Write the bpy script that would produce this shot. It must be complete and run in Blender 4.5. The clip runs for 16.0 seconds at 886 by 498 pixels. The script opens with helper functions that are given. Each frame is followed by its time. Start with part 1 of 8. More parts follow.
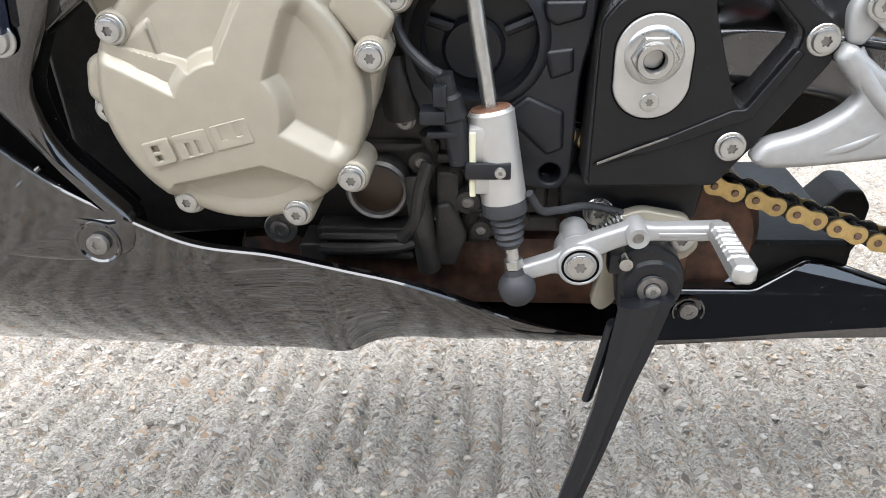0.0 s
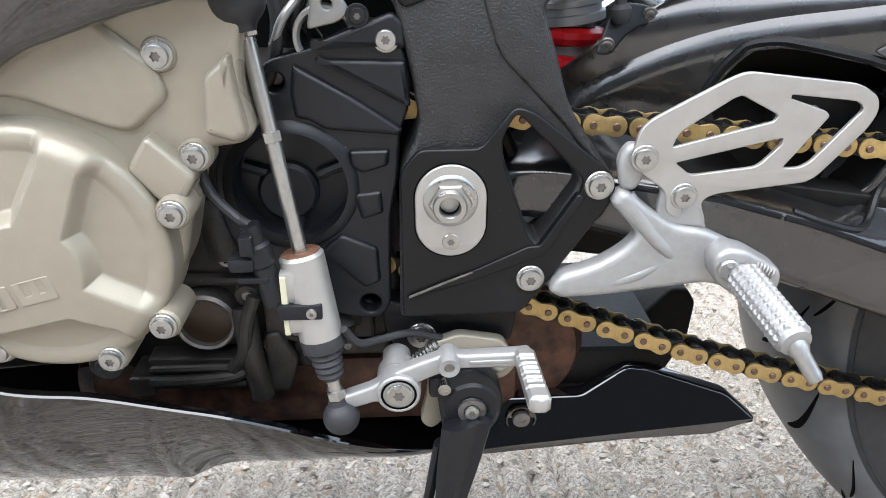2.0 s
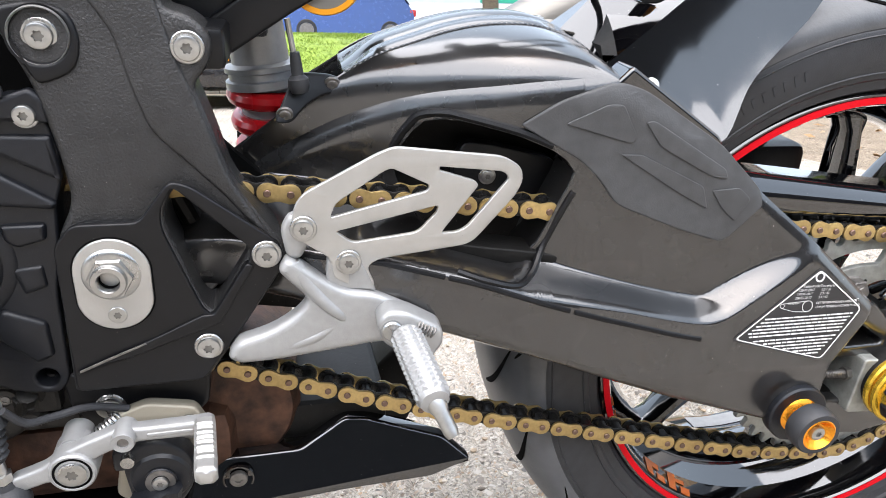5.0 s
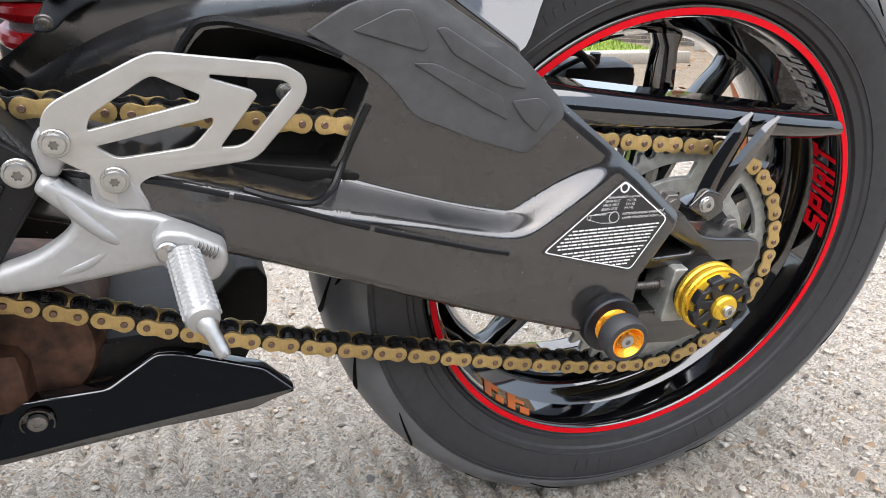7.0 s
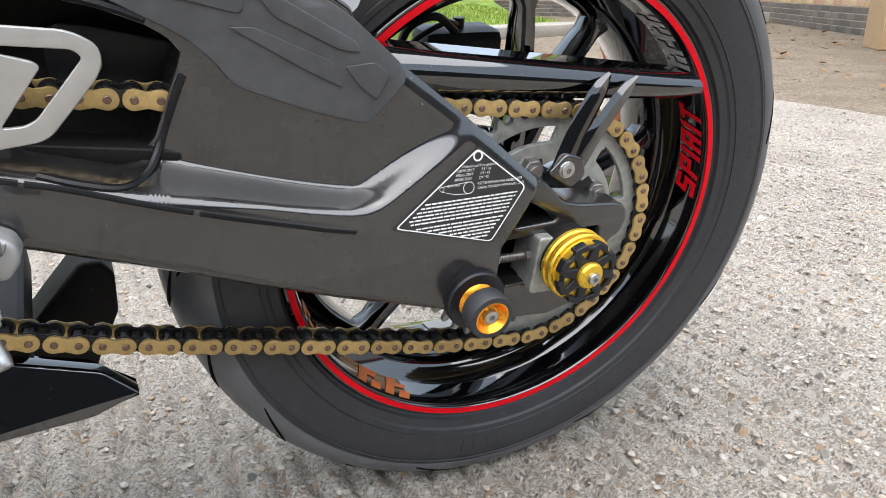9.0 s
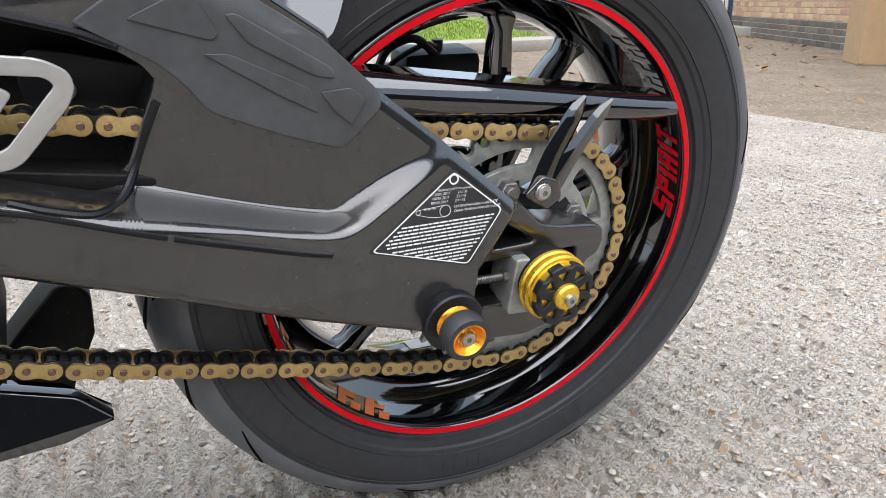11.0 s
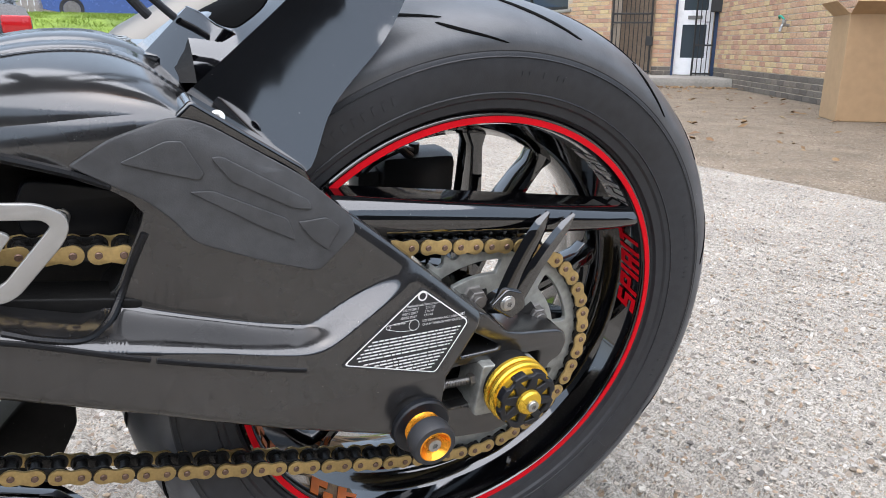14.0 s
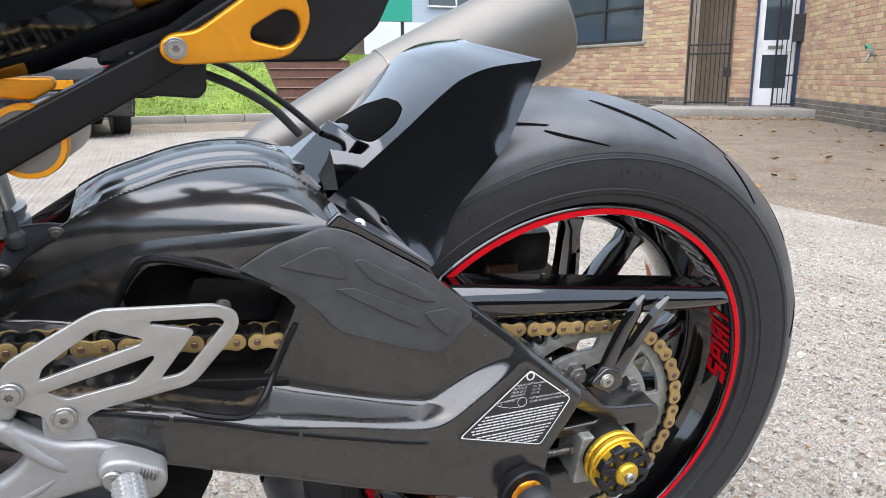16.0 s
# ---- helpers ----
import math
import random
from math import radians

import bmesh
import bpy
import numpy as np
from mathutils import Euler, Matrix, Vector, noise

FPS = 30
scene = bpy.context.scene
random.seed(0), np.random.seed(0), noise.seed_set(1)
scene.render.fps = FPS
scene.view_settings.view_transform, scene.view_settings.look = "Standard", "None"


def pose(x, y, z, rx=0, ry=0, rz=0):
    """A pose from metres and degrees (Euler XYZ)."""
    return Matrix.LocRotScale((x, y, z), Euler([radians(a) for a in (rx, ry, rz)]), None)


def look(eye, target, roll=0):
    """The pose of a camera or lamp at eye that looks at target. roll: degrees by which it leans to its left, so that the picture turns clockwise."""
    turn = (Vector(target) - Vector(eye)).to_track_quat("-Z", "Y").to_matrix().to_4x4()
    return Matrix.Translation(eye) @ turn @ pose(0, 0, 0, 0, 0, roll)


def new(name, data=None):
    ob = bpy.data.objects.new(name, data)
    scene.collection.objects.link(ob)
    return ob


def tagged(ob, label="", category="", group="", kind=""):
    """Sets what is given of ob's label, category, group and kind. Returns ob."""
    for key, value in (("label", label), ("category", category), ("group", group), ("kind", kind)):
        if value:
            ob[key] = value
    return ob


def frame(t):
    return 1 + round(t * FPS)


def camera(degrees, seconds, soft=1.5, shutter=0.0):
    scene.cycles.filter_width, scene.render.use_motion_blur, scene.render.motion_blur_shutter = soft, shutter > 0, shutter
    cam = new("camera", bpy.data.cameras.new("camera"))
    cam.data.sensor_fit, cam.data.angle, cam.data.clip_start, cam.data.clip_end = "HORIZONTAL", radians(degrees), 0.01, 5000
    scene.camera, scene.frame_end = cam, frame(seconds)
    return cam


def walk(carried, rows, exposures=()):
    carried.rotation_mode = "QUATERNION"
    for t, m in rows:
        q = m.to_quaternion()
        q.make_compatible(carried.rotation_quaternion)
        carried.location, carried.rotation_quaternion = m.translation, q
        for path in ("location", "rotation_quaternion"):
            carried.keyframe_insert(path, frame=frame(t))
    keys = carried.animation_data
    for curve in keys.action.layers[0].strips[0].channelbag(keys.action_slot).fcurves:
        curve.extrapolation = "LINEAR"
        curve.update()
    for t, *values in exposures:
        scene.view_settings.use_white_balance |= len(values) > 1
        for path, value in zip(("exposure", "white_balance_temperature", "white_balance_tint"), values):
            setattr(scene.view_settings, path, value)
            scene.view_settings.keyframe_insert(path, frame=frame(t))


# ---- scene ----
cam = camera(62.9, 16.0, soft=0.9)
PATH = [
    (0, (-0.686, -0.672, 0.469), (-0.895, 1.193, -0.221), -0.6),
    (0.5, (-0.662, -0.67, 0.482), (-0.797, 1.222, -0.152), -0.6),
    (1, (-0.646, -0.668, 0.496), (-0.734, 1.238, -0.102), -0.6),
    (1.5, (-0.632, -0.669, 0.507), (-0.675, 1.247, -0.066), -0.6),
    (2, (-0.615, -0.672, 0.526), (-0.612, 1.251, -0.026), -0.6),
    (2.5, (-0.603, -0.68, 0.547), (-0.549, 1.247, 0.015), -0.7),
    (3, (-0.582, -0.682, 0.557), (-0.466, 1.249, 0.049), -0.8),
    (3.5, (-0.549, -0.682, 0.575), (-0.363, 1.248, 0.085), -0.7),
    (4, (-0.526, -0.682, 0.571), (-0.265, 1.247, 0.111), -0.4),
    (4.2, (-0.519, -0.683, 0.572), (-0.231, 1.241, 0.107), -0.2),
    (6.3, (-0.428, -0.697, 0.528), (0.077, 1.152, -0.045), 0.6),
    (6.5, (-0.418, -0.698, 0.527), (0.109, 1.14, -0.059), 0.5),
    (7, (-0.402, -0.701, 0.529), (0.188, 1.107, -0.09), 0.3),
    (7.5, (-0.373, -0.701, 0.525), (0.278, 1.077, -0.117), -0.0),
    (8, (-0.345, -0.69, 0.515), (0.361, 1.061, -0.146), -0.3),
    (8.5, (-0.34, -0.69, 0.514), (0.411, 1.039, -0.156), -0.6),
    (9, (-0.336, -0.689, 0.516), (0.44, 1.027, -0.158), -0.9),
    (11.5, (-0.322, -0.694, 0.531), (0.505, 1.012, -0.103), -0.6),
    (12, (-0.308, -0.699, 0.54), (0.538, 1.001, -0.089), -0.4),
    (12.5, (-0.299, -0.697, 0.532), (0.563, 0.998, -0.087), -0.2),
    (13, (-0.295, -0.688, 0.516), (0.584, 1.006, -0.084), -0.0),
    (13.5, (-0.303, -0.702, 0.545), (0.577, 1.001, -0.026), 0.3),
    (14, (-0.323, -0.714, 0.594), (0.538, 1.008, 0.053), 0.5),
    (14.5, (-0.341, -0.723, 0.614), (0.485, 1.027, 0.109), 0.4),
    (15, (-0.356, -0.736, 0.634), (0.426, 1.041, 0.157), 0.2),
    (15.5, (-0.37, -0.741, 0.649), (0.365, 1.058, 0.176), 0.1),
    (16, (-0.377, -0.747, 0.66), (0.316, 1.071, 0.196), -0.4),
]
# the film camera darkens its picture a little as more of the bright yard comes in
STOPS = [(0, 1.29, 6420, 11), (2, 1.26, 6340, 11), (4.2, 1.38, 6460, 13), (6.5, 1.13, 6560, 13), (9, 0.86, 6450, 11), (11.5, 0.77, 6340, 12), (13.5, 0.70, 6250, 13), (16, 0.72, 6280, 13)]
walk(cam, [(t, look(eye, target, roll)) for t, eye, target, roll in PATH], STOPS)

# ---- sky, sun, exposure ----
SUN_EL, SUN_AZ = 72.0, 212.0
world = bpy.data.worlds.new("world")
scene.world = world
world.use_nodes = True
wn, wl = world.node_tree.nodes, world.node_tree.links
for n in list(wn):
    wn.remove(n)
sky = wn.new("ShaderNodeTexSky")
sky.sky_type, sky.sun_disc = "NISHITA", False
sky.sun_elevation, sky.sun_rotation = radians(SUN_EL), radians(SUN_AZ)
sky.dust_density = 3.0
sky_bg = wn.new("ShaderNodeBackground")
sky_bg.inputs[1].default_value = 0.06
cloud_bg = wn.new("ShaderNodeBackground")
cloud_bg.inputs[0].default_value = (0.76, 0.89, 1.0, 1)
cloud_bg.inputs[1].default_value = 0.68
both = wn.new("ShaderNodeAddShader")
w_out = wn.new("ShaderNodeOutputWorld")
wl.new(sky.outputs[0], sky_bg.inputs[0])
wl.new(sky_bg.outputs[0], both.inputs[0])
wl.new(cloud_bg.outputs[0], both.inputs[1])
wl.new(both.outputs[0], w_out.inputs[0])

sun_data = bpy.data.lights.new("sun", "SUN")
sun_data.energy, sun_data.angle, sun_data.color = 3.1, radians(96), (1.0, 0.97, 0.95)
sun = new("sun", sun_data)
sun.rotation_euler = (radians(90 - SUN_EL), 0, radians(180 - SUN_AZ))


# ---- materials ----
def surface(name, base, rough=0.5, metal=0.0, vary=0.12, scale=40.0, bump=0.0, bump_scale=300.0, coat=0.0,
            tint=None, specks=0.0, speck_col=(0.5, 0.47, 0.42), spec=0.5, rvary=0.1, piece=0.0, crough=0.04):
    """Painted, cast or moulded surface: two scales of colour change, uneven gloss, fine relief, dust specks."""
    m = bpy.data.materials.new(name)
    m.use_nodes = True
    nt = m.node_tree
    nd, lk = nt.nodes, nt.links
    b = nd["Principled BSDF"]
    co = nd.new("ShaderNodeTexCoord")
    big, small = nd.new("ShaderNodeTexNoise"), nd.new("ShaderNodeTexNoise")
    big.inputs["Scale"].default_value, big.inputs["Detail"].default_value = scale * 0.25, 3
    small.inputs["Scale"].default_value, small.inputs["Detail"].default_value = scale * 3, 5
    for n in (big, small):
        lk.new(co.outputs["Object"], n.inputs["Vector"])
    add = nd.new("ShaderNodeMath")
    add.operation = "ADD"
    lk.new(big.outputs[0], add.inputs[0])
    lk.new(small.outputs[0], add.inputs[1])
    ramp = nd.new("ShaderNodeMapRange")
    ramp.inputs[1].default_value, ramp.inputs[2].default_value = 0.7, 1.3
    ramp.inputs[3].default_value, ramp.inputs[4].default_value = 0.0, 1.0
    lk.new(add.outputs[0], ramp.inputs[0])
    mix = nd.new("ShaderNodeMix")
    mix.data_type = "RGBA"
    lo = tuple(c * (1 - vary) for c in base)
    hi = tuple(min(1, c * (1 + vary)) for c in (tint or base))
    mix.inputs[6].default_value, mix.inputs[7].default_value = (*lo, 1), (*hi, 1)
    lk.new(ramp.outputs[0], mix.inputs[0])
    colour = mix.outputs[2]
    if piece:
        info = nd.new("ShaderNodeObjectInfo")
        pr = nd.new("ShaderNodeMapRange")
        pr.inputs[3].default_value, pr.inputs[4].default_value = 1 - piece, 1 + piece
        lk.new(info.outputs["Random"], pr.inputs[0])
        hs = nd.new("ShaderNodeHueSaturation")
        lk.new(pr.outputs[0], hs.inputs["Value"])
        lk.new(colour, hs.inputs["Color"])
        colour = hs.outputs[0]
    if specks:
        sp = nd.new("ShaderNodeTexNoise")
        sp.inputs["Scale"].default_value, sp.inputs["Detail"].default_value = 620, 3
        lk.new(co.outputs["Object"], sp.inputs["Vector"])
        th = nd.new("ShaderNodeMapRange")
        th.inputs[1].default_value, th.inputs[2].default_value = 0.765 - specks * 0.08, 0.82 - specks * 0.08
        lk.new(sp.outputs[0], th.inputs[0])
        m2 = nd.new("ShaderNodeMix")
        m2.data_type = "RGBA"
        m2.inputs[7].default_value = (*speck_col, 1)
        lk.new(th.outputs[0], m2.inputs[0])
        lk.new(colour, m2.inputs[6])
        colour = m2.outputs[2]
    lk.new(colour, b.inputs["Base Color"])
    rr = nd.new("ShaderNodeMapRange")
    rr.inputs[1].default_value, rr.inputs[2].default_value = 0.35, 0.65
    rr.inputs[3].default_value, rr.inputs[4].default_value = max(0.02, rough - rvary), min(1, rough + rvary)
    lk.new(big.outputs[0], rr.inputs[0])
    lk.new(rr.outputs[0], b.inputs["Roughness"])
    b.inputs["Metallic"].default_value = metal
    b.inputs["Specular IOR Level"].default_value = spec
    b.inputs["Coat Weight"].default_value = coat
    if coat:
        cr = nd.new("ShaderNodeMapRange")
        cr.inputs[1].default_value, cr.inputs[2].default_value = 0.75, 1.25
        cr.inputs[3].default_value, cr.inputs[4].default_value = crough * 0.6, crough * 1.7
        lk.new(add.outputs[0], cr.inputs[0])
        lk.new(cr.outputs[0], b.inputs["Coat Roughness"])
    if bump:
        fine = nd.new("ShaderNodeTexNoise")
        fine.inputs["Scale"].default_value, fine.inputs["Detail"].default_value = bump_scale, 4
        lk.new(co.outputs["Object"], fine.inputs["Vector"])
        bp = nd.new("ShaderNodeBump")
        bp.inputs["Strength"].default_value, bp.inputs["Distance"].default_value = bump, 0.001
        lk.new(fine.outputs[0], bp.inputs["Height"])
        lk.new(bp.outputs[0], b.inputs["Normal"])
    return m


M_GLOSS = surface("gloss_black_lacquer", (0.0016, 0.0016, 0.0021), 0.05, vary=0.3, coat=1.0, specks=0.3, rvary=0.03, spec=0.3)
M_GLOSS.node_tree.nodes["Principled BSDF"].inputs["Coat IOR"].default_value = 1.8
M_SATIN = surface("satin_black_paint", (0.0060, 0.0062, 0.0072), 0.36, spec=0.30, vary=0.2, scale=20, specks=0.1, bump=0.05, rvary=0.06)
M_ARM = surface("black_swingarm_paint", (0.0125, 0.0122, 0.0124), 0.32, vary=0.25, scale=16, specks=0.3, bump=0.05, bump_scale=700, coat=1.0, rvary=0.05, spec=0.2, crough=0.11)
M_ARM.node_tree.nodes["Principled BSDF"].inputs["Coat IOR"].default_value = 1.78
M_FRAME = surface("textured_black_frame_paint", (0.021, 0.0208, 0.0212), 0.36, vary=0.3, scale=30, specks=0.15, bump=0.75, bump_scale=620, spec=0.5)
M_PLASTIC = surface("matt_black_plastic", (0.0075, 0.0085, 0.0115), 0.40, vary=0.2, scale=60, spec=0.42, bump=0.12, bump_scale=1200, specks=0.25)
M_DARK = surface("dirty_black_metal", (0.006, 0.0057, 0.0053), 0.6, spec=0.25, vary=0.4, scale=30, bump=0.3, specks=0.3)
M_ENGINE = surface("grimy_grey_crankcase", (0.028, 0.026, 0.024), 0.42, metal=0.4, vary=0.45, scale=26, bump=0.4, bump_scale=400, specks=0.4)
M_COVER = surface("champagne_cast_paint", (0.325, 0.296, 0.236), 0.36, metal=0.25, vary=0.05, scale=30, bump=0.12, bump_scale=900)
M_SILVER = surface("silver_cast_aluminium", (0.35, 0.352, 0.35), 0.44, metal=0.5, vary=0.08, scale=50, bump=0.12, bump_scale=900, specks=0.1, speck_col=(0.2, 0.19, 0.17))
M_PLATE = surface("brushed_aluminium_plate", (0.45, 0.445, 0.43), 0.34, metal=0.7, vary=0.07, scale=24, bump=0.08, bump_scale=600, specks=0.12, speck_col=(0.25, 0.23, 0.2))
M_STEEL = surface("zinc_steel", (0.44, 0.44, 0.43), 0.3, metal=0.95, vary=0.12, scale=80)
M_DKSTEEL = surface("dull_dark_steel", (0.22, 0.21, 0.2), 0.45, metal=0.8, vary=0.3, scale=60, bump=0.2)
M_RUST = surface("rusty_exhaust_box", (0.020, 0.0095, 0.0065), 0.55, metal=0.3, vary=0.7, scale=22, tint=(0.085, 0.040, 0.024), bump=0.5, bump_scale=260, specks=0.4, speck_col=(0.12, 0.06, 0.035))
M_SIGHT = surface("oil_behind_glass", (0.030, 0.016, 0.008), 0.35, vary=0.2, scale=60)
M_RUBBER = surface("black_rubber", (0.030, 0.031, 0.034), 0.48, vary=0.2, scale=30, bump=0.2, bump_scale=800, spec=0.35)
M_PAD = surface("grey_rubber_guard", (0.060, 0.061, 0.063), 0.48, vary=0.2, scale=30, bump=0.2, bump_scale=800, spec=0.35)
M_TREAD = surface("worn_tyre_rubber", (0.080, 0.0825, 0.088), 0.38, vary=0.3, scale=12, bump=0.15, bump_scale=500, spec=0.55, specks=0.1)
# near-black for the shade in grooves, gaps and openings, and the pivot seal
M_SHADE_BLACK = surface("tyre_groove_rubber", (0.004, 0.004, 0.004), 0.9, spec=0.04)
M_SOCKET = surface("worn_steel_socket", (0.20, 0.195, 0.185), 0.45, metal=0.8, vary=0.3)
M_GOLD = surface("gold_chain_plate", (0.46, 0.33, 0.14), 0.36, metal=0.75, vary=0.16, scale=160, bump=0.1, piece=0.12, specks=0.15, speck_col=(0.12, 0.09, 0.05))
M_GREASE = surface("greasy_black_link", (0.012, 0.0115, 0.011), 0.3, metal=0.3, vary=0.5, scale=200, bump=0.4, bump_scale=900)
M_PIN = surface("brown_chain_pin", (0.17, 0.11, 0.085), 0.4, metal=0.7, vary=0.25, scale=300)
M_SPROCKET = surface("dusty_steel_sprocket", (0.33, 0.335, 0.31), 0.55, metal=0.45, vary=0.3, scale=40, bump=0.3, specks=0.35, speck_col=(0.1, 0.09, 0.07))
M_ORANGE_AN = surface("orange_anodised_aluminium", (0.90, 0.36, 0.03), 0.25, metal=0.8, vary=0.06)
M_GOLD_AN = surface("gold_anodised_aluminium", (0.78, 0.50, 0.05), 0.28, metal=0.75, vary=0.06)
M_YELLOW = surface("gold_painted_bracket", (0.72, 0.29, 0.006), 0.32, metal=0.4, vary=0.06, coat=0.2)
M_RED = surface("red_rim_tape", (0.66, 0.004, 0.012), 0.5, vary=0.06, spec=0.12)
M_REDSPRING = surface("red_spring_paint", (0.45, 0.008, 0.012), 0.25, vary=0.15, coat=0.4)
M_ORANGE = surface("orange_rim_decal", (0.72, 0.16, 0.02), 0.4, vary=0.08)
M_WHITE = surface("white_print", (0.72, 0.72, 0.7), 0.5, vary=0.05)
M_GREY = surface("grey_rim_decal", (0.36, 0.35, 0.34), 0.45, vary=0.15)
M_LABEL = surface("black_label_film", (0.016, 0.016, 0.017), 0.4, vary=0.1)
M_TITAN = surface("titanium_silencer", (0.20, 0.190, 0.172), 0.45, metal=0.7, vary=0.06, scale=10)
M_COPPER = surface("brown_brake_pad", (0.2, 0.1, 0.06), 0.6, metal=0.4, vary=0.4, scale=100)
M_BLUEGLOSS = surface("dark_blue_lacquer", (0.004, 0.012, 0.04), 0.08, vary=0.2, coat=1.0)
M_CREAM = surface("cream_plastic", (0.6, 0.58, 0.42), 0.5, vary=0.05)


# ---- builders ----
def shade(me, limit=32.0):
    bm = bmesh.new()
    bm.from_mesh(me)
    bmesh.ops.remove_doubles(bm, verts=bm.verts, dist=1e-6)
    cut = radians(limit)
    for f in bm.faces:
        f.smooth = True
    for e in bm.edges:
        e.smooth = len(e.link_faces) != 2 or e.calc_face_angle(0) < cut
        if e.smooth and len(e.link_faces) == 2:
            # wide flats keep their own direction beside a narrow rounded edge
            p, q = sorted(f.calc_area() for f in e.link_faces)
            if q > 14 * p and e.calc_face_angle(0) > radians(7):
                e.smooth = False
    bm.to_mesh(me)
    bm.free()


def part(name, bm, material, parent=None, label=""):
    me = bpy.data.meshes.new(name)
    bm.to_mesh(me)
    bm.free()
    me.materials.append(material)
    shade(me)
    ob = new(name, me)
    ob.parent = parent
    if label:
        tagged(ob, label)
    return ob


def again(src, m, parent):
    """One more piece on the same mesh."""
    ob = new(src.name.split(".")[0], src.data)
    ob.parent = parent
    ob.matrix_basis = m
    return ob


def merge(*bms):
    """Several bmeshes into the first."""
    out = bms[0]
    for b in bms[1:]:
        me = bpy.data.meshes.new("tmp")
        b.to_mesh(me)
        b.free()
        out.from_mesh(me)
        bpy.data.meshes.remove(me)
    return out


def fillet(pts, r, n=3):
    """Rounds the corners of a closed outline; r is one radius or one a corner."""
    out, k = [], len(pts)
    for i in range(k):
        p, a, b = Vector(pts[i]), Vector(pts[i - 1]), Vector(pts[(i + 1) % k])
        ri = r[i] if isinstance(r, (list, tuple)) else r
        da, db = (a - p), (b - p)
        la, lb = da.length, db.length
        if ri <= 0 or la < 1e-6 or lb < 1e-6:
            out.append(tuple(p))
            continue
        t = min(ri, la * 0.45, lb * 0.45)
        s, e = p + da / la * t, p + db / lb * t
        for j in range(n + 1):
            u = j / n
            out.append(tuple(s * (1 - u) ** 2 + p * 2 * u * (1 - u) + e * u * u))
    return out


def plate(outer, y_out, thick, holes=(), bevel=0.0015, res=2):
    """A flat piece with an outline in x and z, its outer face at y_out, its back at y_out + thick."""
    cu = bpy.data.curves.new("c", "CURVE")
    cu.dimensions, cu.fill_mode = "2D", "BOTH"
    bevel = min(bevel, thick * 0.49)
    cu.extrude, cu.bevel_depth, cu.bevel_resolution, cu.offset = thick / 2 - bevel, bevel, res, -bevel
    for ring in (outer, *holes):
        sp = cu.splines.new("POLY")
        sp.points.add(len(ring) - 1)
        for q, (x, z) in zip(sp.points, ring):
            q.co = (x, z, 0, 1)
        sp.use_cyclic_u = True
    ob = bpy.data.objects.new("c", cu)
    scene.collection.objects.link(ob)
    dg = bpy.context.evaluated_depsgraph_get()
    dg.update()
    me = bpy.data.meshes.new_from_object(ob.evaluated_get(dg))
    bpy.data.objects.remove(ob)
    bpy.data.curves.remove(cu)
    bm = bmesh.new()
    bm.from_mesh(me)
    bpy.data.meshes.remove(me)
    yc = y_out + thick / 2
    for v in bm.verts:
        x, z, d = v.co
        v.co = (x, yc - d, z)
    return bm


def circle(cx, cz, r, n=24):
    return [(cx + r * math.cos(2 * math.pi * i / n), cz + r * math.sin(2 * math.pi * i / n)) for i in range(n)]


def lathe(profile, n=48, centre=(0, 0, 0), axis=None, closed=False):
    """Turns (radius, along) round the y axis, or round another axis through centre."""
    bm = bmesh.new()
    rings = []
    for r, y in profile:
        if r < 1e-6:
            rings.append([bm.verts.new((0, y, 0))])
        else:
            rings.append([bm.verts.new((r * math.cos(2 * math.pi * i / n), y, r * math.sin(2 * math.pi * i / n))) for i in range(n)])
    pairs = list(zip(rings, rings[1:])) + ([(rings[-1], rings[0])] if closed else [])
    for a, b in pairs:
        for i in range(n):
            q = [a[i % len(a)], a[(i + 1) % len(a)], b[(i + 1) % len(b)], b[i % len(b)]]
            q = list(dict.fromkeys(q))
            if len(q) > 2:
                bm.faces.new(q)
    bmesh.ops.recalc_face_normals(bm, faces=bm.faces)
    m = Matrix.Translation(centre)
    if axis is not None:
        m = m @ Vector((0, 1, 0)).rotation_difference(Vector(axis)).to_matrix().to_4x4()
    bm.transform(m)
    return bm


def loft(rings, ring_closed=True, caps=True):
    bm = bmesh.new()
    rows = [[bm.verts.new(p) for p in ring] for ring in rings]
    k = len(rows[0])
    for a, b in zip(rows, rows[1:]):
        for i in range(k if ring_closed else k - 1):
            j = (i + 1) % k
            bm.faces.new((a[i], a[j], b[j], b[i]))
    if caps and ring_closed:
        bm.faces.new(list(reversed(rows[0])))
        bm.faces.new(rows[-1])
    bmesh.ops.recalc_face_normals(bm, faces=bm.faces)
    return bm


def smooth_path(pts, per=8):
    """Catmull-Rom through the points."""
    p = [Vector(q) for q in pts]
    p = [p[0] * 2 - p[1]] + p + [p[-1] * 2 - p[-2]]
    out = []
    for i in range(1, len(p) - 2):
        for j in range(per):
            t = j / per
            out.append(0.5 * ((2 * p[i]) + (p[i + 1] - p[i - 1]) * t + (2 * p[i - 1] - 5 * p[i] + 4 * p[i + 1] - p[i + 2]) * t * t
                              + (3 * p[i] - p[i - 1] - 3 * p[i + 1] + p[i + 2]) * t ** 3))
    return out + [p[-2]]


